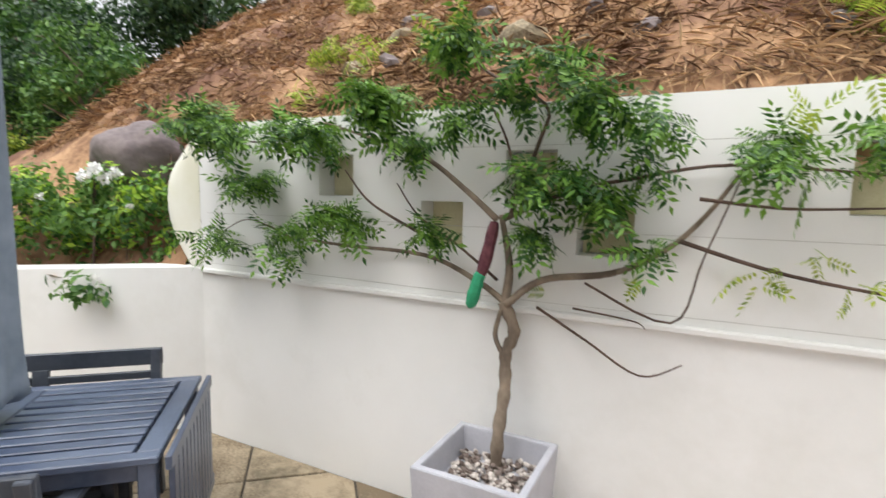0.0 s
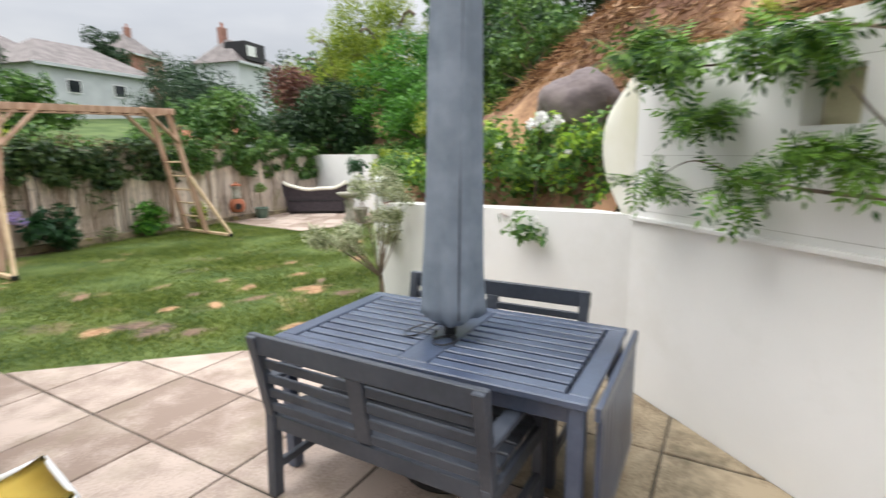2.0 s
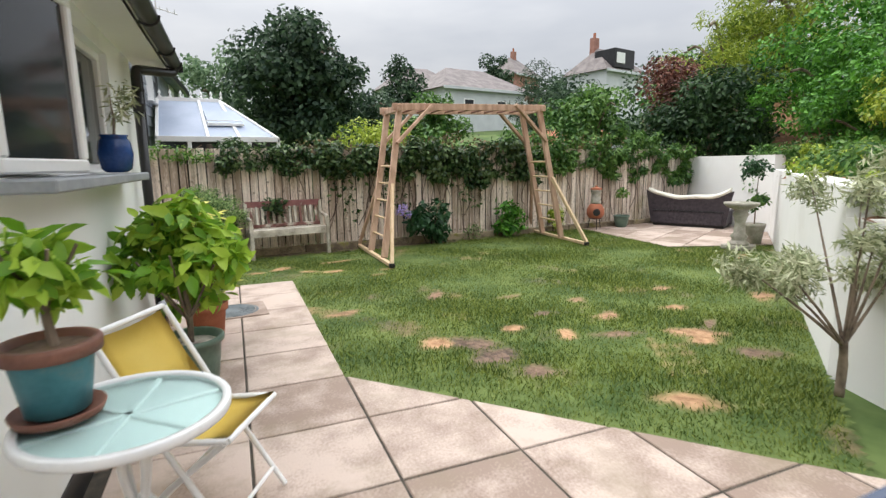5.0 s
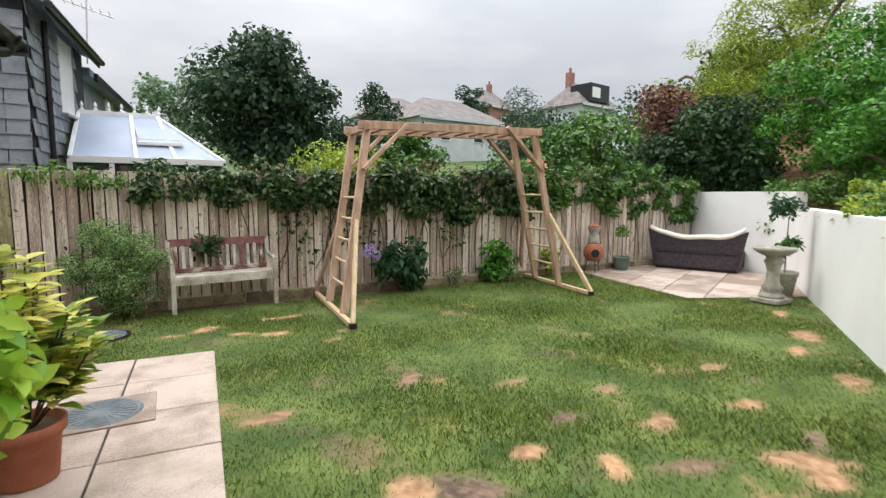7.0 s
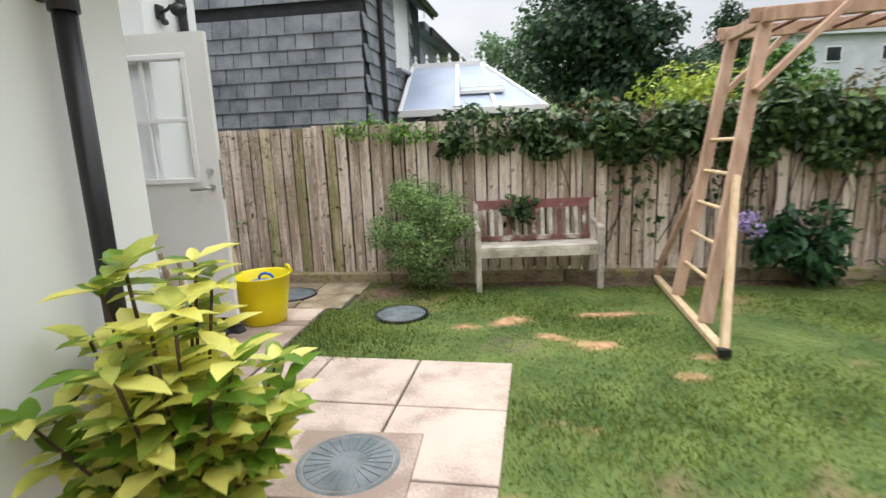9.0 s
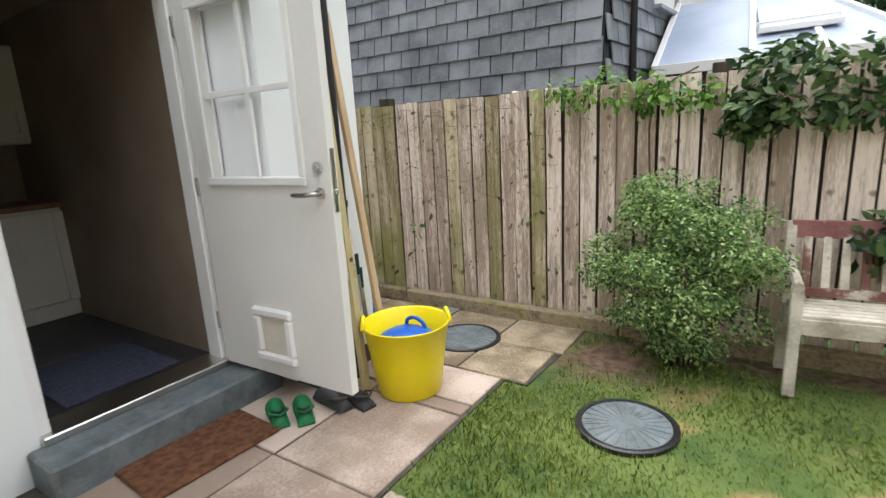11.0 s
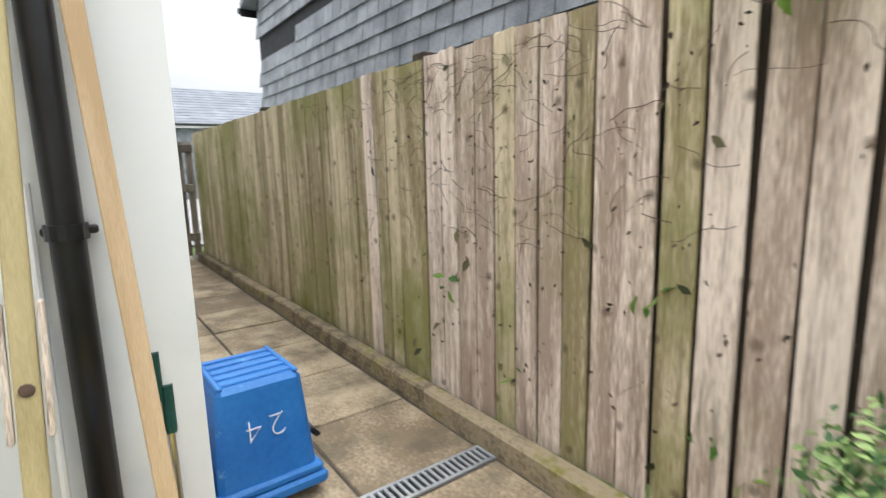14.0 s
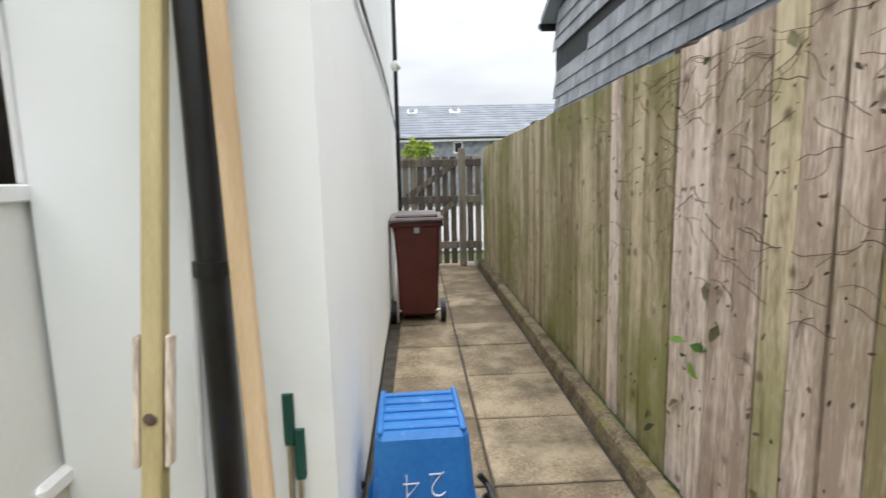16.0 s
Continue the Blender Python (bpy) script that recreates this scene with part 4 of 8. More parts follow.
# ---- fence ----
fence = tagged(new("fence"), "weathered grey-brown close-board timber fence with green algae", "fence", kind="structure")
rb = random.Random(11)
boards = []
for v in range(6):
    h = 1.58 + rb.uniform(-0.012, 0.012)
    tmp = bmesh.new()
    w, d = 0.107 + rb.uniform(-0.004, 0.003), 0.016
    rows_z = [0, 0.4, 0.8, 1.2, h]
    prev = None
    for z in rows_z:
        sh = rb.uniform(-0.0025, 0.0025)
        ring = [tmp.verts.new((x + sh, y, z + (rb.uniform(-0.008, 0.008) if z == h else 0))) for x, y in ((-w / 2, -d / 2), (w / 2, -d / 2 + 0.004), (w / 2, d / 2), (-w / 2, d / 2))]
        if prev:
            for k in range(4):
                tmp.faces.new((prev[k], prev[(k + 1) % 4], ring[(k + 1) % 4], ring[k]))
        else:
            tmp.faces.new(ring[::-1])
        prev = ring
    tmp.faces.new(prev)
    me = bpy.data.meshes.new("board")
    tmp.to_mesh(me)
    tmp.free()
    me.materials.append(GREYWOOD)
    boards.append(me)
for me in boards[:6]:
    green = me.copy()
    green.materials[0] = ALGAEWOOD
    boards.append(green)
x, k = -6.45, 0
while x < 11.6:
    ob = new("board", boards[rb.randrange(6) + (6 if x < -2.6 + 2.9 * rb.random() else 0)])
    ob.parent = fence
    ob.matrix_basis = pose(x, FENCE + 0.002 + (0.004 if k % 2 else 0.0), 0.07 + rb.uniform(-0.004, 0.004), rb.uniform(-0.25, 0.25), rb.uniform(-0.3, 0.3), rb.uniform(-1.6, 1.6))
    x += 0.121 + rb.uniform(-0.003, 0.003)
    k += 1
# added backing layer, coloured dark so the gaps between boards look shaded
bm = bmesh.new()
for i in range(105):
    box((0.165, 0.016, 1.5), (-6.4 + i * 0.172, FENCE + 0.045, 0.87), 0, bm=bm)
part("gap_shade_boards", bm, BACKWOOD, fence, "added boards coloured dark as shade behind the gaps")["kind"] = "stuff"
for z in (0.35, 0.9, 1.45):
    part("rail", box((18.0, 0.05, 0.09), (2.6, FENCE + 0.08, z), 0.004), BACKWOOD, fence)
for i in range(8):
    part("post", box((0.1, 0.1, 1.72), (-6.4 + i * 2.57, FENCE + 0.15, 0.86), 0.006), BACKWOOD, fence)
kerb = tagged(new("kerb"), "mossy timber and stone edging along the fence foot", "edging", kind="structure")
for i in range(10):
    L = 1.8
    ob = part("edging_board", box((L - 0.01, 0.085, 0.15), (0, 0, 0), 0.012), KERB, kerb)
    ob.matrix_basis = pose(-6.4 + L * (i + 0.5), FENCE - 0.065 + rb.uniform(-0.006, 0.006), 0.022 + rb.uniform(-0.006, 0.006), 0, rb.uniform(-0.3, 0.3), 0)

# ---- slate-hung house next door ----
slate_house = thing("slate_house", pose(0, 0, 0), "neighbouring house hung with grey slates", "house")
SX0, SX1, SY, EAVE, RIDGE = -7.95, 0.24, 11.6, 3.85, 5.25


def gable(x):
    return EAVE + (RIDGE - EAVE) * (1 - abs(x - (SX0 + SX1) / 2) / ((SX1 - SX0) / 2))


sv = (0.087, 0.996)
bm = bmesh.new()
corner_f, corner_b = (SX1, SY + 0.05), (SX1 + sv[0] * 3.0, SY + 0.05 + sv[1] * 3.0)
poly = [(SX0, SY + 0.05), (SX1, SY + 0.05), corner_b, (SX0, SY + 3.05)]
lo = [bm.verts.new((x, y, -0.1)) for x, y in poly]
hi = [bm.verts.new((x, y, EAVE)) for x, y in poly]
for i in range(4):
    bm.faces.new((lo[i], lo[(i + 1) % 4], hi[(i + 1) % 4], hi[i]))
g0, g1 = bm.verts.new(((SX0 + SX1) / 2, SY + 0.05, RIDGE)), bm.verts.new(((SX0 + SX1) / 2, SY + 3.05, RIDGE))
bm.faces.new((hi[0], hi[1], g0))
bm.faces.new((hi[2], hi[3], g1))
part("wall", bm, SLATE_BACK, slate_house)
for s in (-1, 1):
    mx = (SX0 + SX1) / 2
    ex = mx + s * ((SX1 - SX0) / 2 + 0.25)
    bm = bmesh.new()
    q = [(mx, SY - 0.15, RIDGE + 0.03), (ex, SY - 0.15, EAVE - 0.06), (ex + (0.27 if s > 0 else 0), SY + 3.1, EAVE - 0.06), (mx, SY + 3.1, RIDGE + 0.03)]
    f = bm.faces.new([bm.verts.new(v) for v in q])
    r = bmesh.ops.extrude_face_region(bm, geom=[f])
    bmesh.ops.translate(bm, vec=(0, 0, 0.1), verts=[v for v in r["geom"] if isinstance(v, bmesh.types.BMVert)])
    bmesh.ops.recalc_face_normals(bm, faces=bm.faces)
    part("roof", bm, ROOFSLATE, slate_house)
    part("fascia", beam((ex, SY - 0.15, EAVE - 0.1), (ex + (0.27 if s > 0 else 0), SY + 3.1, EAVE - 0.1), 0.03, 0.14), BLACK, slate_house)
    part("gutter", tube([(ex + 0.05 * s, SY - 0.17, EAVE - 0.08), (ex + 0.05 * s + (0.27 if s > 0 else 0), SY + 3.1, EAVE - 0.08)], 0.05, 8), BLACK, slate_house)
SW, SH = 0.25, 0.19
bm = box((SW - 0.012, 0.014, SH + 0.035), (0, 0, 0), 0.002)
slate_me = bpy.data.meshes.new("slate")
bm.to_mesh(slate_me)
bm.free()
slate_me.materials.append(SLATE)
count = 0
for j in range(10):
    z = 1.4 + j * SH
    for i in range(34):
        x = SX1 - SW * (i + 0.5 - 0.5 * (j % 2)) - 0.01
        if x - SW / 2 < SX0 - 0.1 or count >= 290:
            continue
        ob = new("slate", slate_me)
        ob.parent = slate_house
        ob.matrix_basis = pose(min(x, SX1 - SW / 2), SY + 0.028 + rb.uniform(-0.002, 0.002), z + SH / 2, -6.5 + rb.uniform(-0.8, 0.8), rb.uniform(-0.6, 0.6), 0)
        count += 1
bm = bmesh.new()
for j in range(10, 20):
    z = 1.4 + j * SH
    for i in range(34):
        x = SX1 - SW * (i + 0.5 - 0.5 * (j % 2)) - 0.01
        if x - SW / 2 > SX0 - 0.1 and z + SH * 1.2 < gable(x) - 0.02:
            box((SW - 0.012, 0.014, SH + 0.035), (min(x, SX1 - SW / 2), SY + 0.028, z + SH / 2), 0, (-6.5, rb.uniform(-0.5, 0.5), 0), bm=bm)
for j in range(13):
    z = 1.4 + j * SH
    for i in range(9):
        k = SW * (i + 0.5 + 0.5 * (j % 2))
        if k < 2.85:
            box((0.014, SW - 0.012, SH + 0.035), (SX1 + sv[0] * k + 0.022, SY + 0.05 + sv[1] * k, z + SH / 2), 0, (0, -6.5, -5), bm=bm)
part("slate_cladding", bm, SLATE, slate_house)["kind"] = "stuff"
part("downpipe", tube([(SX1 + 0.12, SY + 0.62, 0), (SX1 + 0.12, SY + 0.62, EAVE - 0.1)], 0.035, 10), BLACK, slate_house)
for z in (1.9, 2.7, 3.4):
    part("clip", tube([(SX1 + 0.12, SY + 0.62, z - 0.025), (SX1 + 0.12, SY + 0.62, z + 0.025)], 0.045, 10), BLACK, slate_house)
win = part("window", box((0.06, 0.75, 1.15), (SX1 + 0.16, SY + 1.75, 3.2), 0.01, (0, 0, -5)), UPVC, slate_house, "white upper window")
part("window_sill", box((0.14, 0.85, 0.04), (SX1 + 0.2, SY + 1.75, 2.6), 0.004, (0, 0, -5)), LEAD, slate_house)
second = thing("terraced_house", pose(0.62, 17.2, 0), "terraced house hung with grey slates, further back", "house")
part("wall", box((6, 4.4, 3.6), (-3.0, 0, 1.7), 0.0, (0, 0, -5)), SLATE, second)
part("roof", box((6.4, 4.5, 0.16), (-3.0, 0, 3.6), 0.02, (0, 0, -5)), ROOFSLATE, second)
part("fascia", box((0.05, 4.5, 0.16), (0.25, 0, 3.55), 0.004, (0, 0, -5)), BLACK, second)
part("window", box((0.06, 0.8, 1.2), (0.03, 0.3, 2.9), 0.01, (0, 0, -5)), UPVC, second)
part("downpipe", tube([(0.1, 1.6, 0), (0.1, 1.6, 3.5)], 0.04, 8), BLACK, second)
aerial = thing("tv_aerial", pose(0.55, 15.0, 3.9), "thin metal television aerial on the roof edge", "aerial")
part("mast", tube([(0, 0, -0.1), (0.05, 0, 1.1)], 0.015, 6), STEEL, aerial)
part("boom", tube([(-0.35, 0, 1.0), (0.45, 0.2, 0.85)], 0.01, 6), STEEL, aerial)
for i in range(6):
    part("element", tube([(-0.3 + i * 0.14, -0.15, 0.99 - i * 0.028), (-0.3 + i * 0.14, 0.2, 0.99 - i * 0.028)], 0.006, 5), STEEL, aerial)

# ---- conservatory ----
cons = thing("conservatory", pose(0.5, 12.5, 0), "white framed conservatory with an opal blue-grey roof", "conservatory")
EH, RH, CW, CD = 1.9, 2.72, 2.1, 2.6
c0, c1, c2, c3 = (0, 0, EH), (CW, 0, EH), (CW, CD, EH), (0, CD, EH)
r0, r1 = (0.0, CD / 2, RH), (1.15, CD / 2, RH)


def sheet(pts, t=0.025):
    bm = bmesh.new()
    f = bm.faces.new([bm.verts.new(p) for p in pts])
    r = bmesh.ops.extrude_face_region(bm, geom=[f])
    bmesh.ops.translate(bm, vec=(0, 0, t), verts=[v for v in r["geom"] if isinstance(v, bmesh.types.BMVert)])
    bmesh.ops.recalc_face_normals(bm, faces=bm.faces)
    return bm


part("roof_panel", sheet([c0, c1, r1, r0]), PLASTICROOF, cons)
part("roof_panel", sheet([c1, c2, r1]), PLASTICROOF, cons)
part("roof_panel", sheet([c2, c3, r0, r1]), PLASTICROOF, cons)
up = Vector((0, 0, 0.03))
for a, b in ((c0, r0), ((0.85, 0, EH), (0.75, CD / 2, RH)), ((1.4, 0, EH), r1), (c1, r1), (c2, r1), ((CW, CD / 2, EH), r1), ((1.6, CD, EH), r1)):
    part("glazing_bar", beam(Vector(a) + up, Vector(b) + up, 0.055, 0.05), UPVC, cons)
part("ridge", beam(Vector(r0) + up, Vector(r1) + up, 0.09, 0.08), UPVC, cons)
for i in range(7):
    part("finial", lathe([(0.02, 0), (0.035, 0.03), (0.012, 0.06), (0.03, 0.1), (0.0, 0.17)], 8), UPVC, cons).matrix_basis = pose(0.05 + i * 0.19, CD / 2, RH + 0.06)
part("eaves_beam", beam(c0, c1, 0.09, 0.1), UPVC, cons)
part("eaves_beam", beam(c1, c2, 0.09, 0.1), UPVC, cons)
part("roof_vent", sheet([(0.88, 0.35, EH + 0.27), (1.5, 0.35, EH + 0.27), (1.42, 0.8, EH + 0.55), (0.82, 0.8, EH + 0.55)], 0.05), PLASTICROOF, cons)
part("vent_frame", beam((0.86, 0.34, EH + 0.3), (1.53, 0.34, EH + 0.3), 0.04, 0.05), UPVC, cons)
part("vent_frame", beam((0.84, 0.45, EH + 0.37), (1.5, 0.45, EH + 0.37), 0.03, 0.04), UPVC, cons)
for i in range(4):
    part("glazed_wall", box((CW / 4 - 0.06, 0.03, 1.3), (CW / 8 + i * CW / 4, 0, 1.3), 0.002), DARKPANE, cons)
    part("mullion", box((0.07, 0.07, EH), (i * CW / 4, 0, EH / 2), 0.004), UPVC, cons)
part("dwarf_wall", box((CW, 0.2, 0.65), (CW / 2, 0, 0.33), 0.0), BRICK, cons)
part("side_wall", box((0.1, CD, EH), (CW, CD / 2, EH / 2), 0.0), UPVC, cons)


# ---- window and back door ----
win = thing("window_1", pose(0.63, 5.85, 1.36, 0, 0, -3.2), "white window in the house wall, sash ajar, pale sill", "window", kind="structure")
fr = bmesh.new()
for y0, y1, z0, z1 in ((0, -2.0, 0.0, 0.05), (0, -2.0, 0.71, 0.76), (0, -0.05, 0.05, 0.71), (-1.95, -2.0, 0.05, 0.71), (-0.62, -0.68, 0.05, 0.71), (-1.29, -1.35, 0.05, 0.71)):
    box((0.07, abs(y1 - y0), z1 - z0), (-0.08, (y0 + y1) / 2, (z0 + z1) / 2), 0.006, bm=fr)
part("window_frame", fr, UPVC, win)
for y in (-0.335, -0.985):
    part("pane", box((0.012, 0.56, 0.65), (-0.08, y, 0.38), 0.0), DARKPANE, win, "dark glass pane")
sash = bmesh.new()
for y0, y1, z0, z1 in ((0.0, 0.66, 0.01, 0.065), (0.0, 0.66, 0.70, 0.755), (0.0, 0.055, 0.065, 0.70), (0.605, 0.66, 0.065, 0.70)):
    box((0.05, abs(y1 - y0), z1 - z0), (0.0, (y0 + y1) / 2, (z0 + z1) / 2), 0.008, bm=sash)
sash = part("sash", sash, UPVC, win, "white sash standing ajar")
sash.matrix_basis = pose(-0.01, -1.97, 0, 0, 0, -9)
part("pane", box((0.012, 0.55, 0.64), (0.0, 0.33, 0.382), 0.0), DARKPANE, sash, "dark reflecting glass")
part("handle", box((0.02, 0.03, 0.10), (-0.035, 0.63, 0.36), 0.005), UPVC, sash)
part("window_sill", box((0.24, 2.06, 0.05), (0.05, -1.0, -0.03), 0.008), LEAD, win, "grey stone sill")
vase = thing("plant_pot", pose(0.70, 5.15, 1.362), "glossy blue glazed pot with a small olive shrub on the sill", "plant pot")
part("pot", lathe([(0.05, 0), (0.075, 0.02), (0.088, 0.1), (0.078, 0.17), (0.062, 0.19), (0.072, 0.205), (0.06, 0.205), (0.055, 0.18)], 20), BLUEGLAZE, vase, smooth=True)
part("stem", tube([(0, 0, 0.15), (0.01, 0, 0.3), (0.0, 0.02, 0.42)], [0.008, 0.006, 0.003], 6), BARK, vase)
foliage("leaves", vase, 3, clumps(np.random.default_rng(2), (0.01, 0.02, 0.36), (0.1, 0.12, 0.12), 8, 0.06), 160, 0.06, L_OLIVE, THIN_LEAF)

frame_d = thing("door_frame", pose(-0.97, 8.385, 0.16), "white door frame around the back doorway", "door frame", kind="structure")
for y in (-0.02, -0.92):
    part("jamb", box((0.12, 0.06, 2.11), (-0.07, y, 1.055), 0.006), UPVC, frame_d)
part("head", box((0.12, 0.94, 0.06), (-0.07, -0.47, 2.08), 0.006), UPVC, frame_d)
part("threshold", box((0.2, 0.94, 0.04), (-0.06, -0.47, 0.02), 0.006), STEEL, frame_d, "metal threshold")
step = tagged(part("door_step", box((0.26, 1.15, 0.17), (-0.84, 7.96, 0.075), 0.012), IRON), "dark grey doorstep below the back door", "step", kind="structure")
door = thing("door_1", pose(-0.955, 8.372, 0.19, 0, 0, 1.8), "white back door standing open, with a small-paned window and cat flap", "door", kind="structure")
DW, DH, DT = 0.955, 2.035, 0.045
leaf = bmesh.new()
for x0, x1, z0, z1 in ((0, DW, 0, 1.04), (0, DW, 1.87, DH), (0, 0.14, 1.04, 1.87), (DW - 0.17, DW, 1.04, 1.87)):
    box((x1 - x0, DT, z1 - z0), ((x0 + x1) / 2, 0, (z0 + z1) / 2), 0.0, bm=leaf)
part("leaf", leaf, DOORPAINT, door)
mould = bmesh.new()
for ys in (-1, 1):
    for x0, x1, z0, z1 in ((0.11, DW - 0.14, 1.01, 1.05), (0.11, DW - 0.14, 1.86, 1.9), (0.11, 0.15, 1.05, 1.86), (DW - 0.18, DW - 0.14, 1.05, 1.86)):
        box((x1 - x0, 0.016, z1 - z0), ((x0 + x1) / 2, ys * (DT / 2 + 0.008), (z0 + z1) / 2), 0.005, bm=mould)
part("moulding", mould, UPVC, door)
bars = box((0.03, 0.02, 0.82), ((0.14 + DW - 0.17) / 2, 0, 1.455), 0.003)
box((DW - 0.31, 0.02, 0.03), ((0.14 + DW - 0.17) / 2, 0, 1.455), 0.003, bm=bars)
part("glazing_bars", bars, UPVC, door)
pane = part("pane", box((DW - 0.32, 0.006, 0.82), ((0.14 + DW - 0.17) / 2, 0.0, 1.455), 0.0), CLEAR, door, "clear glass pane")
pane.visible_shadow = False
part("edge_plate", box((0.003, 0.024, 0.28), (DW + 0.0015, 0, 1.03), 0.0), STEEL, door, "steel lock plate")
part("latch", box((0.02, 0.014, 0.025), (DW + 0.01, 0, 0.98), 0.003), STEEL, door)
for ys in (-1, 1):
    ro = part("lock_rose", tube([(DW - 0.065, ys * 0.022, 1.09), (DW - 0.065, ys * 0.036, 1.09)], 0.026, 16), STEEL, door)
    part("cylinder", tube([(DW - 0.065, ys * 0.034, 1.09), (DW - 0.065, ys * 0.046, 1.09)], 0.013, 12), STEEL, ro)
    hd = part("door_handle", tube([(DW - 0.065, ys * 0.022, 0.975), (DW - 0.065, ys * 0.032, 0.975)], 0.027, 16), STEEL, door, "steel lever handle")
    part("lever", tube(curve([(DW - 0.065, ys * 0.03, 0.975), (DW - 0.065, ys * 0.062, 0.975), (DW - 0.085, ys * 0.072, 0.975), (DW - 0.14, ys * 0.07, 0.97), (DW - 0.205, ys * 0.066, 0.97)], 4), [0.011] * 8 + [0.012] * 8 + [0.009], 10), STEEL, hd, smooth=True)
    fl = bmesh.new()
    for x0, x1, z0, z1 in ((0.32, 0.61, 0.08, 0.13), (0.32, 0.61, 0.33, 0.38), (0.32, 0.375, 0.13, 0.33), (0.555, 0.61, 0.13, 0.33)):
        box((x1 - x0, 0.03, z1 - z0), ((x0 + x1) / 2, ys * (DT / 2 + 0.015), (z0 + z1) / 2), 0.012, bm=fl)
    fl = part("cat_flap", fl, UPVC, door, "white plastic cat flap")
    part("flap", box((0.18, 0.008, 0.2), (0.465, ys * (DT / 2 + 0.006), 0.23), 0.0), CREAM, fl, "cream translucent flap")
for z in (0.25, 1.0, 1.8):
    part("hinge", tube([(-0.006, -0.028, z - 0.05), (-0.006, -0.028, z + 0.05)], 0.009, 8), STEEL, door)

# kitchen seen through the doorway
for i in range(3):
    cab = thing("kitchen_cabinet", pose(-3.28, 6.3 + 0.62 * i + 0.6, 0.15), "cream shaker kitchen base cabinet under the worktop", "cabinet", "kitchen units")
    part("body", box((0.56, 0.6, 0.86), (0, 0, 0.43), 0.003), UNIT, cab)
    d = part("door", box((0.022, 0.58, 0.70), (0.292, 0, 0.48), 0.004), UNIT, cab)
    for a, b, c, e in ((0, 0.26, 0.56, 0.1), (0, -0.26, 0.56, 0.1), (0, 0, 0, 0)):
        if e:
            part("rail", box((0.012, e, 0.7), (0.308, a + b, 0.48), 0.003), UNIT, d)
    up_c = thing("wall_cabinet", pose(-3.42, 6.3 + 0.62 * i + 0.6, 1.5), "cream shaker wall cabinet", "cabinet", "kitchen units")
    part("body", box((0.3, 0.6, 0.72), (0, 0, 0.36), 0.003), UNIT, up_c)
    part("door", box((0.022, 0.58, 0.70), (0.162, 0, 0.36), 0.004), UNIT, up_c)
    part("handle", tube([(0.19, 0.22, 0.08), (0.19, 0.22, 0.24)], 0.006, 6), STEEL, up_c)
tagged(part("worktop", box((0.62, 2.6, 0.04), (-3.28, 7.4, 1.03), 0.006), WORKTOP), "brown wooden kitchen worktop", "worktop")
tagged(part("floor_mat", box((0.7, 0.6, 0.012), (-1.62, 7.95, 0.156), 0.004), RUG), "dark blue rug inside the back doorway", "rug")
tagged(part("doormat", box((0.36, 0.62, 0.022), (-0.53, 7.9, 0.012), 0.008, (0, 0, -3)), MAT), "rough brown coir doormat by the step", "doormat")


def clog(at, turn, material, label):
    t = thing("clog", pose(*at, 0, 0, turn), label, "shoe", "clogs by the step")
    bm = bmesh.new()
    rings = []
    for y, w, h in ((-0.135, 0.03, 0.03), (-0.12, 0.04, 0.05), (-0.06, 0.045, 0.055), (0.0, 0.046, 0.075), (0.05, 0.052, 0.08), (0.1, 0.05, 0.06), (0.135, 0.03, 0.04)):
        rings.append([bm.verts.new((w * math.cos(a), y, 0.004 + h * max(0, math.sin(a)))) for a in np.linspace(-0.2, math.pi + 0.2, 9)])
    for r0, r1 in zip(rings, rings[1:]):
        for k in range(8):
            bm.faces.new((r0[k], r0[k + 1], r1[k + 1], r1[k]))
        bm.faces.new((r0[8], r0[0], r1[0], r1[8]))
    bm.faces.new(rings[0])
    bm.faces.new(rings[-1][::-1])
    bmesh.ops.recalc_face_normals(bm, faces=bm.faces)
    part("upper", bm, material, t, smooth=True)
    # flat black disc paints the dark foot hollow; the upper is closed
    part("opening_shade", lathe([(0.036, 0.0), (0.03, 0.002), (0.0, 0.003)], 14, sy=1.7), BLACK, t).matrix_basis = pose(0, -0.055, 0.057)
    part("sole", box((0.088, 0.27, 0.018), (0, 0, 0.009), 0.006), material, t)
    part("strap", tube([(-0.047, -0.02, 0.05), (-0.045, -0.09, 0.075), (0, -0.14, 0.08), (0.045, -0.09, 0.075), (0.047, -0.02, 0.05)], 0.006, 6), material, t)


clog((-0.46, 8.28, 0), 60, CROC, "green foam clog on the paving")
clog((-0.36, 8.37, 0), 55, CROC, "green foam clog on the paving")
clog((-0.30, 8.52, 0), 80, GREYSHOE, "dark grey foam clog on the paving")
clog((-0.20, 8.60, 0), 75, GREYSHOE, "dark grey foam clog on the paving")

# ---- corner with pipes and sticks ----
dp = thing("downpipe", pose(-0.403, 8.83, 0), "black plastic downpipe on the house corner", "pipe")
part("pipe", tube([(0.003, 0.0, 0.0), (0.0, 0.0, 1.05), (-0.004, 0.0, 2.1), (-0.008, 0.0, 4.9)], 0.034, 16), BLACK, dp, smooth=True)
part("collar", tube([(0, 0, 1.028), (0, 0, 1.062)], 0.041, 16), BLACK, dp)
part("clip", box((0.04, 0.104, 0.018), (-0.02, 0.006, 1.046), 0.004), BLACK, dp)
wp = thing("waste_pipe", pose(-0.43, 8.66, 0), "white plastic waste pipe bent at its foot", "pipe")
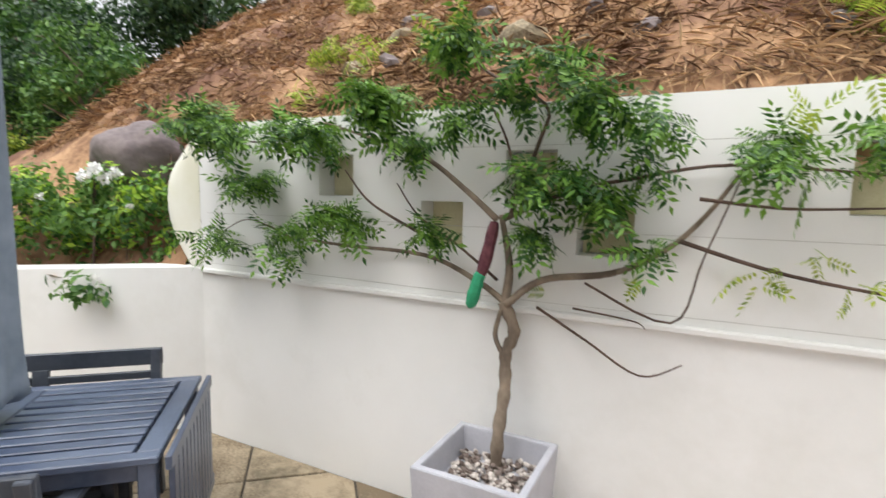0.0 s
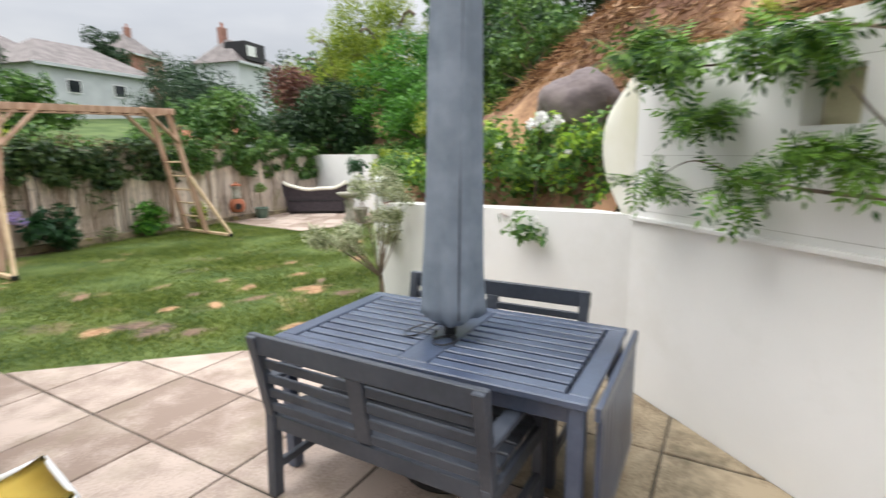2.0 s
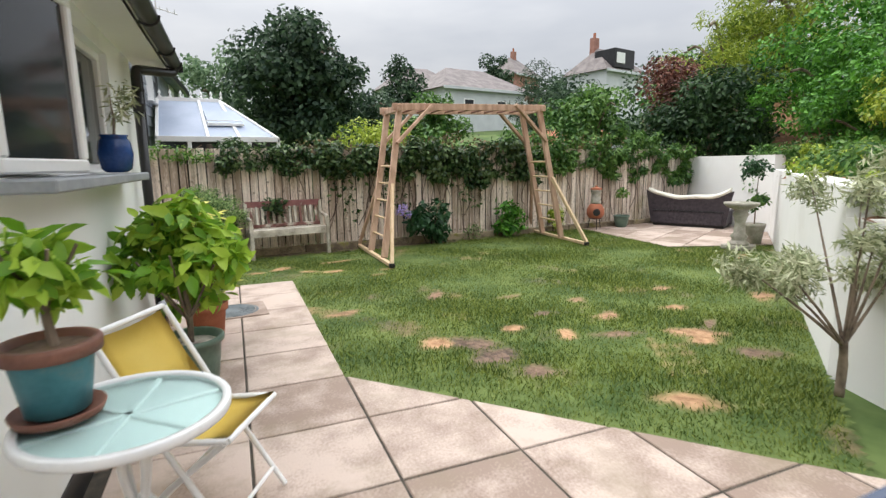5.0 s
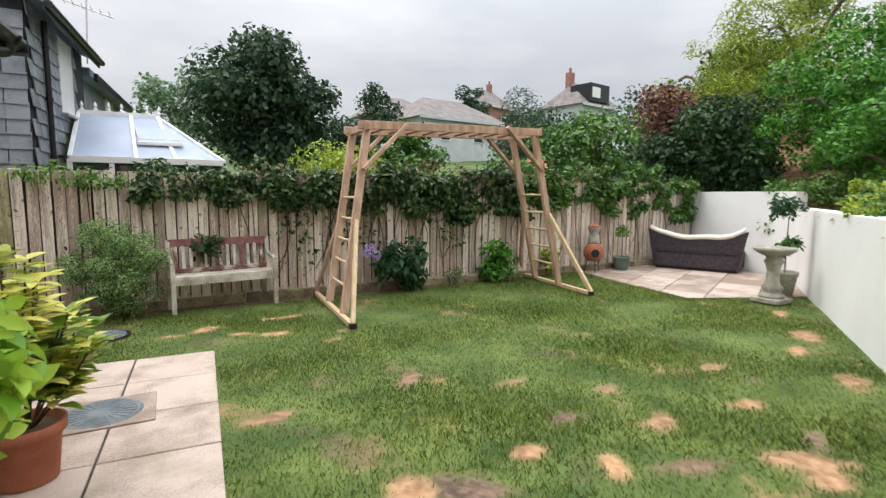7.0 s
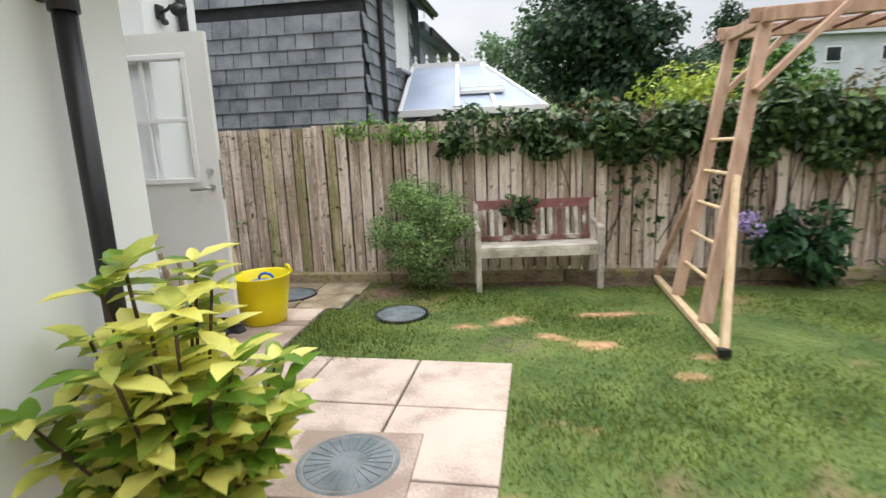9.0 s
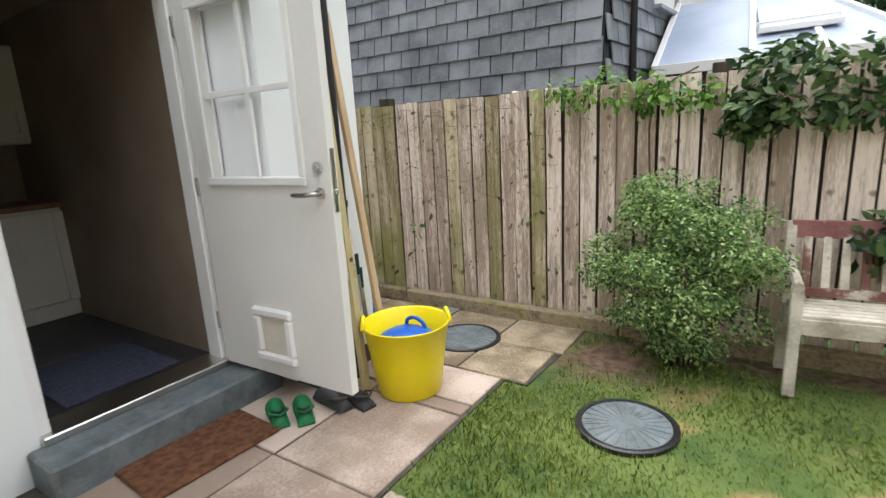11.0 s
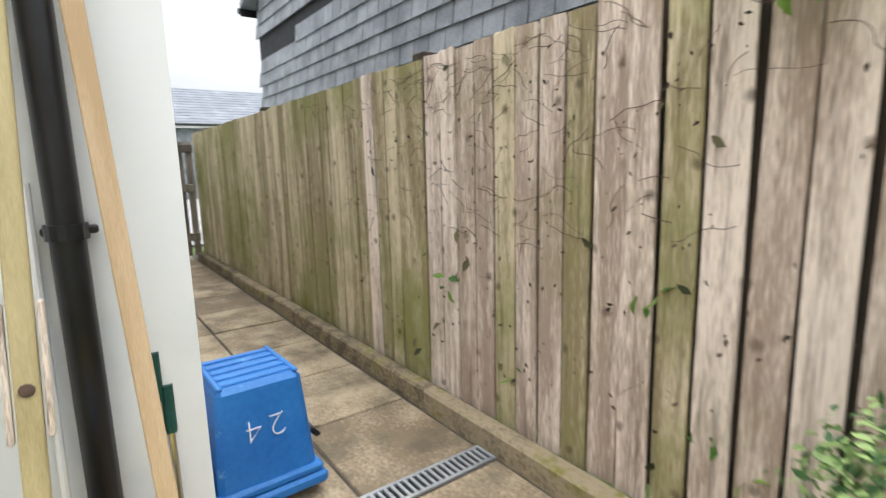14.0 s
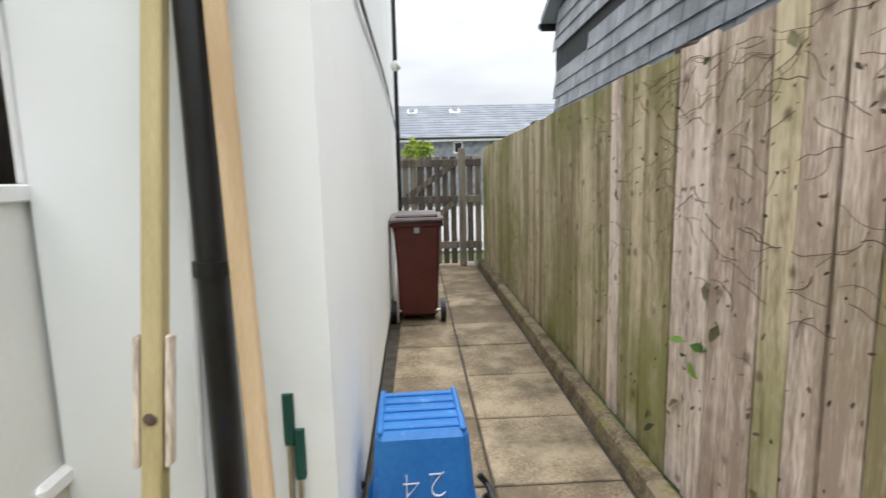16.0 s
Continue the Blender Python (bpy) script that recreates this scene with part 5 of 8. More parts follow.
part("pipe", tube(curve([(-0.02, 0.02, 0.42), (0.0, 0.02, 0.36), (0.02, 0.02, 0.3), (0.02, 0.02, 0.02)], 4), 0.02, 10), UPVC, wp, smooth=True)


def stick(name, a, b, w, h, material, label, knot=False):
    t = thing(name, Matrix.Translation(a), label, "timber")
    part("length", beam((0, 0, 0), Vector(b) - Vector(a), w, h, bevel=0.003, up=(1, 0, 0)), material, t)
    if knot:
        p = (Vector(b) - Vector(a)) * 0.37
        part("knot", lathe([(0.014, 0), (0.012, 0.002), (0.0, 0.003)], 10), TWIG, t).matrix_basis = pose(p.x + 0.0245, p.y, p.z, 0, 90, 0)
        part("splint", beam(p + Vector((0.003, 0.032, 0)) - p * 0.14, p + Vector((0.003, 0.032, 0)) + p * 0.22, 0.012, 0.03, up=(1, 0, 0)), GREYWOOD, t)
        part("splint", beam(p + Vector((0.003, -0.032, 0)) - p * 0.14, p + Vector((0.003, -0.032, 0)) + p * 0.22, 0.012, 0.03, up=(1, 0, 0)), GREYWOOD, t)
    return t


stick("timber_batten", (-0.214, 8.70, 0), (-0.425, 8.792, 2.05), 0.042, 0.038, BATTEN_OLD, "greenish treated timber batten leaning on the wall", True)
stick("timber_batten", (-0.26, 8.965, 0), (-0.42, 8.868, 2.05), 0.042, 0.03, BATTEN, "pale new timber batten leaning on the wall")
pole = thing("white_pole", pose(-0.40, 8.75, 0), "thin white pole leaning on the wall", "pole")
part("shaft", tube([(0, 0, 0), (-0.05, 0.02, 1.15)], 0.009, 8), UPVC, pole)
for y, h, z0 in ((8.963, 0.725, 0.0), (8.985, 0.635, 0.0)):
    tl = thing("garden_tool", pose(-0.425, y, z0), "garden tool handle with a dark green grip against the wall", "garden tool", "tools by the corner")
    part("shaft", tube([(0.03, 0, 0), (-0.02, 0.0, h - 0.1)], 0.007, 8), STEEL, tl)
    part("grip", tube([(-0.018, 0, h - 0.13), (-0.022, 0, h - 0.12), (-0.024, 0, h)], [0.011, 0.014, 0.014], 10), GREENPLASTIC, tl)
cable = thing("wall_cable", pose(0, 0, 0), "grey cables clipped to the passage wall", "cable")
part("run", tube(curve([(-0.9, 9.08, 2.12), (-1.42, 9.075, 2.0), (-3.7, 9.045, 2.06), (-5.4, 9.03, 1.95), (-6.5, 9.02, 1.86)], 5), 0.009, 6), BLACK, cable)
part("run", tube([(-6.62, 9.03, 5.0), (-6.62, 9.03, 0.2)], 0.03, 8), BLACK, cable)
part("floodlight", lathe([(0.03, 0), (0.05, 0.03), (0.05, 0.08), (0.0, 0.1)], 12), UPVC, cable).matrix_basis = pose(-4.6, 9.06, 2.35, -60, 0, 0)

vent = thing("waste_pipe", pose(-3.6, 9.075, 0), "pale plastic waste pipe down the passage wall", "pipe")
part("pipe", tube([(0, 0, 0.0), (0, 0, 0.86)], 0.022, 10), UPVC, vent, smooth=True)
part("clip", box((0.06, 0.04, 0.02), (0, -0.005, 0.6), 0.003), UPVC, vent)
lamp = thing("wall_lamp", pose(-0.45, 8.6, 2.42), "small black security lamp on the white wall by the back door", "lamp")
part("base", box((0.03, 0.08, 0.10), (0.015, 0, 0), 0.006), BLACK, lamp)
part("arm", tube(curve([(0.03, 0, 0), (0.08, 0, 0.02), (0.10, 0.01, 0.05)], 4), 0.012, 8), BLACK, lamp, smooth=True)
part("head", lathe([(0.015, 0), (0.04, 0.015), (0.05, 0.06), (0.052, 0.09), (0.04, 0.09), (0.0, 0.075)], 16), BLACK, lamp, smooth=True).matrix_basis = pose(0.10, 0.01, 0.04, 0, 120, 20)
part("sensor", lathe([(0.02, 0), (0.025, 0.02), (0.012, 0.04), (0, 0.042)], 12), DARKPANE, lamp).matrix_basis = pose(0.03, 0, -0.06, 0, 110, 0)

# ---- yellow tub with a blue one in it ----
tub = thing("flexible_tub", pose(-0.025, 8.86, 0), "bright yellow flexible plastic tub with two handles", "tub")
prof = [(0.168, 0.0), (0.178, 0.01), (0.205, 0.2), (0.236, 0.395), (0.243, 0.40), (0.24, 0.408), (0.23, 0.402), (0.199, 0.2), (0.171, 0.02), (0.0, 0.016)]
part("bowl", lathe(prof, 32), YELLOW, tub, smooth=True)
for s in (-1, 1):
    bm = tube(curve([(-0.06, 0, 0), (-0.05, 0, 0.035), (0, 0, 0.055), (0.05, 0, 0.035), (0.06, 0, 0)], 5), 0.012, 8)
    part("handle", bm, YELLOW, tub, smooth=True).matrix_basis = pose(s * 0.24 * math.cos(0.75), s * 0.24 * math.sin(0.75), 0.395, 0, 0, math.degrees(0.75) + 90) @ pose(0, 0, 0, -12 * s, 0, 0)
inner = thing("blue_tub", pose(-0.025, 8.86, 0.245), "bright blue plastic tub upside down inside the yellow one", "tub")
part("bowl", lathe([(0.19, 0.0), (0.175, 0.03), (0.15, 0.075), (0.1, 0.10), (0.0, 0.108)], 28), BLUEBRIGHT, inner, smooth=True)
part("handle", tube(curve([(-0.065, 0.09, 0.08), (-0.055, 0.085, 0.125), (0, 0.08, 0.15), (0.055, 0.085, 0.125), (0.065, 0.09, 0.08)], 5), 0.011, 8), BLUEBRIGHT, inner, smooth=True)

# ---- blue recycling box upside down, with its number ----
crate = thing("recycling_box", pose(-0.875, 9.277, 0, 0, 0, 2) @ Matrix.Diagonal((0.83, 1.0, 0.91, 1)), "scuffed blue plastic recycling box upside down, marked 24 in white", "recycling box")
part("body", box((0.39, 0.285, 0.42), (0, 0, 0.305), 0.02, taper=1.2), BLUE, crate)
part("rim", box((0.52, 0.40, 0.05), (0, 0, 0.075), 0.012), BLUE, crate)
part("lip", box((0.495, 0.375, 0.04), (0, 0, 0.118), 0.012), BLUE, crate)
for i in range(5):
    part("rib", box((0.028, 0.24, 0.012), (-0.145 + i * 0.0725, 0, 0.518), 0.005), BLUE, crate)
part("ridge", box((0.375, 0.02, 0.014), (0, 0.127, 0.518), 0.005), BLUE, crate)
part("ridge", box((0.375, 0.02, 0.014), (0, -0.127, 0.518), 0.005), BLUE, crate)
for s in (-1, 1):
    part("handle", tube(curve([(-0.07, s * 0.205, 0.2), (-0.06, s * 0.235, 0.16), (0.06, s * 0.235, 0.16), (0.07, s * 0.205, 0.2)], 4), 0.012, 6), BLACK, crate)
num = bpy.data.curves.new("number", "FONT")
num.body, num.size, num.extrude, num.offset, num.space_character = "24", 0.125, 0.004, -0.0045, 1.25
num.align_x, num.align_y = "CENTER", "CENTER"
tmp = new("number_tmp", num)
dg = bpy.context.evaluated_depsgraph_get()
nme = bpy.data.meshes.new_from_object(tmp.evaluated_get(dg))
bpy.data.objects.remove(tmp)
nme.materials.clear()
nme.materials.append(CHALK)
nob = new("number", nme)
nob.parent = crate
nob["label"] = "hand-painted white number 24, upside down"
nob.matrix_basis = pose(0.2155, 0.0, 0.345, 0, 0, 0) @ pose(0, 0, 0, 0, -5.3, 0) @ pose(0, 0, 0, 90, 0, 90) @ pose(0, 0, 0, 0, 0, 180)

# ---- brown wheeled bin, gate, drain ----
wb = thing("wheelie_bin", pose(-3.78, 9.27, 0), "dark brown wheeled bin with a dull lid in the passage", "wheelie bin")
part("body", box((0.46, 0.40, 0.82), (0, 0, 0.46), 0.025, taper=0.82), BROWNBIN, wb)
part("rim", box((0.50, 0.45, 0.05), (0, 0, 0.86), 0.012), BROWNBIN, wb)
lid = part("lid", box((0.54, 0.46, 0.035), (0.01, 0, 0.905), 0.015, (0, 2, 0)), BINLID, wb, "dull greyish lid")
part("lid_top", box((0.42, 0.36, 0.03), (0.0, 0, 0.93), 0.014, (0, 2, 0)), BINLID, lid)
part("handle", tube([(-0.27, -0.2, 0.9), (-0.27, 0.2, 0.9)], 0.014, 8), BROWNBIN, wb)
for s in (-1, 1):
    w = part("wheel", tube([(0.17, s * 0.19, 0.1), (0.17, s * 0.235, 0.1)], 0.1, 20), BLACK, wb)
    part("hub", tube([(0.17, s * 0.236, 0.1), (0.17, s * 0.242, 0.1)], 0.05, 14), LEAD, w)
part("axle", tube([(0.17, -0.21, 0.1), (0.17, 0.21, 0.1)], 0.012, 8), STEEL, wb)
part("badge", box((0.004, 0.045, 0.05), (0.236, 0, 0.81), 0.001), LEAD, wb)
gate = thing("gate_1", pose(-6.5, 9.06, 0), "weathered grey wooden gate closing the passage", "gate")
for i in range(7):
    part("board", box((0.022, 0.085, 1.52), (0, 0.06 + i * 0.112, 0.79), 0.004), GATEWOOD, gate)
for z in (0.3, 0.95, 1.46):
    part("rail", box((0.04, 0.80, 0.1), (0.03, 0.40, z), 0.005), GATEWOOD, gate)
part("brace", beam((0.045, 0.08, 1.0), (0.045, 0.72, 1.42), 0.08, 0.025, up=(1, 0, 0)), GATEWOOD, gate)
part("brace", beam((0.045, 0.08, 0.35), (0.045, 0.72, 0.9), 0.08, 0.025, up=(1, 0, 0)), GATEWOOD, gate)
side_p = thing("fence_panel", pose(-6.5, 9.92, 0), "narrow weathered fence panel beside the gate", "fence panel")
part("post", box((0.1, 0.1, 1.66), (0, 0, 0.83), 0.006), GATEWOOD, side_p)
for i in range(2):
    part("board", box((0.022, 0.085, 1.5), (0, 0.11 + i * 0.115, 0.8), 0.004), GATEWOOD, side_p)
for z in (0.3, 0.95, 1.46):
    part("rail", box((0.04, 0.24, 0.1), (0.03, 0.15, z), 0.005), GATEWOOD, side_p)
dr = thing("drain_channel", pose(-0.51, 9.1, 0), "narrow grey slotted drain channel across the paving", "drain")
part("channel", box((0.115, 1.0, 0.06), (0, 0.5, -0.036), 0.003), BLACK, dr)
for s in (-1, 1):
    part("edge", box((0.016, 1.0, 0.014), (s * 0.05, 0.5, 0.0), 0.002), DRAIN, dr)
for i in range(36):
    part("slot_bar", box((0.088, 0.014, 0.012), (0, 0.014 + i * 0.028, -0.001), 0.002), DRAIN, dr)
gully = thing("drain_gully", pose(0.70, 4.55, 0), "black slotted drain gully at the wall foot", "drain")
part("frame", box((0.2, 0.2, 0.012), (0, 0, 0.004), 0.003), BLACK, gully)
for i in range(7):
    part("bar", box((0.17, 0.012, 0.008), (0, -0.07 + i * 0.024, 0.013), 0.002), BLACK, gully)


def manhole(at, r, label, square=False):
    t = thing("manhole_cover", pose(*at), label, "manhole cover", "manhole covers")
    part("ring", lathe([(r, -0.03), (r, 0.006), (r - 0.012, 0.01), (r - 0.028, 0.008), (r - 0.03, -0.02)], 36), BLACK if not square else IRON, t)
    part("lid", lathe([(r - 0.031, -0.02), (r - 0.031, 0.006), (r - 0.036, 0.009), (0.0, 0.012)], 36), IRON, t)
    bm = bmesh.new()
    for k in range(24):
        a = 2 * math.pi * k / 24
        box((r * 0.5, 0.007, 0.004), (0.62 * r * math.cos(a) * 0.95, 0.62 * r * math.sin(a) * 0.95, 0.0115), 0.001, (0, 0, math.degrees(a)), bm=bm)
    part("tread", bm, IRON, t)
    if square:
        part("surround", box((0.6, 0.5, 0.03), (0, 0, -0.008), 0.004), SLAB, t, "pale stone surround")


manhole((-0.11, 9.62, 0.004), 0.245, "round dark grey ribbed manhole cover in the paving")
manhole((1.12, 9.04, 0.0), 0.235, "round grey manhole cover set in the lawn")
manhole((1.31, 6.92, 0.006), 0.235, "round grey manhole cover in a square stone surround", True)


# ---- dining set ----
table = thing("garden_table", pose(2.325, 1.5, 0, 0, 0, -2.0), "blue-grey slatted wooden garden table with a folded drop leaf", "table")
TL, TW, TZ = 1.50, 0.86, 0.70
for s in (-1, 1):
    part("side_rail", box((0.055, TL, 0.03), (s * (TW / 2 - 0.0275), 0, TZ - 0.015), 0.005), SLATEBLUE, table)
    part("end_rail", box((TW - 0.112, 0.085, 0.03), (0, s * (TL / 2 - 0.0425), TZ - 0.015), 0.005), SLATEBLUE, table)
part("centre_board", box((TW - 0.112, 0.15, 0.03), (0, 0, TZ - 0.014), 0.005), SLATEBLUE, table)
for s in (-1, 1):
    for i in range(10):
        part("slat", box((0.056, 0.575, 0.022), (-0.336 + i * 0.0747, s * 0.3645, TZ - 0.012 + rb.uniform(-0.001, 0.001)), 0.004), SLATEBLUE, table)
for s in (-1, 1):
    part("apron", box((0.022, TL - 0.12, 0.075), (s * (TW / 2 - 0.05), 0, TZ - 0.07), 0.003), SLATEBLUE, table)
    part("apron", box((TW - 0.12, 0.022, 0.075), (0, s * (TL / 2 - 0.05), TZ - 0.07), 0.003), SLATEBLUE, table)
    for q in (-1, 1):
        part("leg", box((0.06, 0.06, TZ - 0.03), (s * (TW / 2 - 0.045), q * (TL / 2 - 0.045), (TZ - 0.03) / 2), 0.005), SLATEBLUE, table)
# Added black panel; its colour puts shade into the gaps between slats.
part("gap_dark_panel", box((TW - 0.13, TL - 0.14, 0.018), (0, 0, TZ - 0.055), 0.002), BLACK, table, "black panel added under the slats to darken their gaps")
lf = part("drop_leaf", box((TW, 0.024, 0.055), (0, -TL / 2 - 0.035, TZ - 0.03), 0.004), SLATEBLUE, table, "folded slatted leaf hanging at the end")
for i in range(11):
    part("leaf_slat", box((0.06, 0.022, 0.50), (-0.36 + i * 0.072, -TL / 2 - 0.035, TZ - 0.30), 0.004), SLATEBLUE, lf)
part("leaf_rail", box((TW, 0.024, 0.06), (0, -TL / 2 - 0.035, TZ - 0.575), 0.004), SLATEBLUE, lf)
cord = thing("cord", pose(2.17, 1.42, 0.708), "loose coil of thin black cord on the table", "cord")
part("coil", tube(curve([(0.0, 0.0, 0), (0.06, 0.03, 0.002), (0.05, 0.08, 0.004), (-0.03, 0.09, 0.004), (-0.05, 0.03, 0.006), (0.02, -0.01, 0.009), (0.08, 0.05, 0.006), (0.02, 0.11, 0.003), (0.09, 0.13, 0.012)], 5), 0.004, 6), BLACK, cord)
part("loop", tube(curve([(0.14, 0.12, 0.05), (0.06, 0.2, 0.0), (0.0, 0.24, 0.0), (0.06, 0.28, 0.0), (0.12, 0.2, 0.03)], 5), 0.004, 6), BLACK, cord)

par = thing("parasol", pose(2.29, 1.512, 0, 1.0, 1.1, 0), "closed parasol in a blue-grey weather cover through the table", "parasol")
part("pole", tube([(0, 0, 0), (0, 0, 2.7)], 0.02, 12), CHARCOAL, par)
part("base", lathe([(0.23, 0), (0.23, 0.04), (0.2, 0.06), (0.04, 0.08), (0.03, 0.3), (0.0, 0.3)], 28), BLACK, par)
part("collar", tube([(0, 0, 0.69), (0, 0, 0.8)], 0.03, 12), BLACK, par)
bm = bmesh.new()
prof_u = [(0.06, 0.775), (0.115, 0.78), (0.15, 0.81), (0.148, 0.86), (0.146, 0.95), (0.136, 1.15), (0.127, 1.5), (0.121, 1.9), (0.11, 2.3), (0.09, 2.6), (0.04, 2.78), (0.012, 2.82)]
rings = []
for j, (r, z) in enumerate(prof_u):
    ring = []
    for k in range(40):
        a = 2 * math.pi * k / 40
        fold = 1 + (0.10 if z < 0.9 else 0.06) * math.sin(5 * a + 1.2 * z) + 0.05 * math.sin(9 * a + 2 * z) + 0.02 * math.sin(17 * a - 4 * z) + (0.05 * math.sin(13 * a) if z < 0.85 else 0)
        ring.append(bm.verts.new((0.012 + r * fold * math.cos(a), r * fold * math.sin(a), z + (0.015 * math.sin(3 * a + 0.6) if z < 0.83 else 0))))
    rings.append(ring)
for r0, r1 in zip(rings, rings[1:]):
    for k in range(40):
        bm.faces.new((r0[k], r0[(k + 1) % 40], r1[(k + 1) % 40], r1[k]))
bm.faces.new(rings[-1])
cov = part("cover", bm, CLOTH, par, "blue-grey polyester cover", smooth=True)
part("zip_seam", tube([(0.012 - r * 1.0 * 0.80, -r * 0.62, z) for r, z in prof_u[2:10]], 0.0045, 6), CHARCOAL, cov, "dark zip seam")


def bench_two(m, label):
    t = thing("garden_bench", m, label, "bench", "benches at the table")
    W, top = 1.14, 0.80
    for s in (-1, 1):
        x = s * (W / 2 - 0.03)
        part("back_post", beam((x, -0.02, 0.0), (x, 0.0, 0.4), 0.05, 0.055, up=(0, 1, 0)), CHARCOAL, t)
        part("back_upright", beam((x, 0.0, 0.4), (x, -0.075, top), 0.05, 0.05, up=(0, 1, 0)), CHARCOAL, t)
        part("front_leg", box((0.05, 0.05, 0.56), (x, 0.52, 0.28), 0.005), CHARCOAL, t)
        part("armrest", box((0.07, 0.6, 0.028), (x, 0.26, 0.575), 0.006), CHARCOAL, t)
        part("side_rail", box((0.03, 0.5, 0.07), (x, 0.26, 0.35), 0.004), CHARCOAL, t)
        part("stretcher", box((0.03, 0.5, 0.04), (x, 0.26, 0.14), 0.004), CHARCOAL, t)
    part("top_rail", beam((-W / 2 + 0.0, -0.068, top - 0.04), (W / 2 - 0.0, -0.068, top - 0.04), 0.026, 0.09), CHARCOAL, t)
    part("centre_post", beam((0, -0.01, 0.42), (0, -0.066, top - 0.08), 0.075, 0.026, up=(0, 1, 0)), CHARCOAL, t)
    for i in range(4):
        z = 0.45 + i * 0.072
        y = -0.012 - 0.052 * (z - 0.4) / 0.4
        for s in (-1, 1):
            part("back_slat", box((W / 2 - 0.09, 0.018, 0.042), (s * (W / 4 - 0.008), y, z), 0.004), CHARCOAL, t)
    part("lower_rail", box((W - 0.1, 0.026, 0.075), (0, -0.004, 0.37), 0.004), CHARCOAL, t)
    for i in range(6):
        part("seat_slat", box((W - 0.08, 0.07, 0.02), (0, 0.07 + i * 0.084, 0.40), 0.004), CHARCOAL, t)
    part("front_rail", box((W - 0.1, 0.026, 0.06), (0, 0.53, 0.36), 0.004), CHARCOAL, t)
    return t


bench_two(pose(1.735, 1.60, 0, 0, 0, -93.5), "charcoal slatted two-seat garden bench, back to the patio")
bench_two(pose(2.885, 1.53, 0, 0, 0, 88), "charcoal slatted two-seat garden bench beside the white wall")

# ---- bistro set ----
bis = thing("bistro_table", pose(0.866, 3.39, 0), "round white metal bistro table with a rippled glass top", "table")
R = 0.275
part("rim", lathe([(R - 0.022, 0.678), (R - 0.002, 0.676), (R, 0.682), (R, 0.702), (R - 0.004, 0.706), (R - 0.024, 0.704), (R - 0.022, 0.678)], 44), WHITEMETAL, bis, smooth=True)
gl = part("glass_top", lathe([(0.0, 0.692), (R - 0.023, 0.692), (R - 0.023, 0.698), (0.0, 0.698)], 44), RIPPLE, bis, "pale rippled glass")
gl.visible_shadow = False
for k in range(3):
    part("cross_bar", box((2 * R - 0.05, 0.02, 0.012), (0, 0, 0.682), 0.003, (0, 0, 60 * k + 15)), WHITEMETAL, bis)
for k in range(4):
    a = math.pi / 2 * k + 0.75
    c, s = math.cos(a), math.sin(a)
    part("leg", tube(curve([(0.045 * c, 0.045 * s, 0.68), (0.04 * c, 0.04 * s, 0.52), (0.024 * c, 0.024 * s, 0.40), (0.06 * c, 0.06 * s, 0.30), (0.31 * c, 0.31 * s, 0.012)], 5), 0.0115, 10), WHITEMETAL, bis, smooth=True)
    part("foot", tube([(0.30 * c, 0.30 * s, 0.0), (0.318 * c, 0.318 * s, 0.025)], 0.014, 8), WHITEMETAL, bis)
part("ring", lathe([(0.036, 0.385), (0.045, 0.4), (0.036, 0.415)], 18), WHITEMETAL, bis)


def folding_chair(m):
    t = thing("folding_chair", m, "folding chair with white tube frame and yellow fabric", "chair", "yellow chairs")
    W = 0.40
    for s in (-1, 1):
        x = s * W / 2
        part("back_leg", tube([(x, -0.24, 0.82), (x, 0.0, 0.40), (x, 0.25, 0.012)], 0.0115, 10), WHITEMETAL, t)
        part("front_leg", tube([(x * 0.93, 0.22, 0.425), (x * 0.93, 0.0, 0.24), (x * 0.93, -0.22, 0.012)], 0.0115, 10), WHITEMETAL, t)
        part("seat_tube", tube([(x * 0.93, -0.16, 0.40), (x * 0.93, 0.235, 0.435)], 0.0115, 10), WHITEMETAL, t)
        part("end_cap", tube([(x, -0.245, 0.828), (x, -0.233, 0.807)], 0.014, 8), LEAD, t)
    part("top_bar", tube([(-W / 2, -0.235, 0.812), (W / 2, -0.235, 0.812)], 0.0115, 10), WHITEMETAL, t)
    part("front_bar", tube([(-W / 2 * 0.93, 0.235, 0.435), (W / 2 * 0.93, 0.235, 0.435)], 0.0115, 10), WHITEMETAL, t)
    part("foot_bar", tube([(-W / 2, 0.2, 0.09), (W / 2, 0.2, 0.09)], 0.009, 8), WHITEMETAL, t)
    part("foot_bar", tube([(-W / 2 * 0.93, -0.17, 0.06), (W / 2 * 0.93, -0.17, 0.06)], 0.009, 8), WHITEMETAL, t)
    for nm, pts in (("back_fabric", [(-0.232, 0.79), (-0.185, 0.70), (-0.135, 0.61), (-0.075, 0.52)]), ("seat_fabric", [(-0.14, 0.408), (-0.05, 0.402), (0.1, 0.41), (0.235, 0.445)])):
        bm = bmesh.new()
        up_v = [[bm.verts.new((x * 0.92, y - (0.01 if "back" in nm else 0), z - 0.012 * (1 - (2 * x / W) ** 2) + 0.006)) for x in np.linspace(-W / 2, W / 2, 7)] for y, z in pts]
        for r0, r1 in zip(up_v, up_v[1:]):
            for k in range(6):
                bm.faces.new((r0[k], r0[k + 1], r1[k + 1], r1[k]))
        bmesh.ops.solidify(bm, geom=bm.faces[:], thickness=0.006)
        part(nm, bm, YELLOWCLOTH, t, "yellow woven mesh fabric", smooth=True)
    return t


folding_chair(pose(0.82, 2.50, 0, 0, 0, -102))
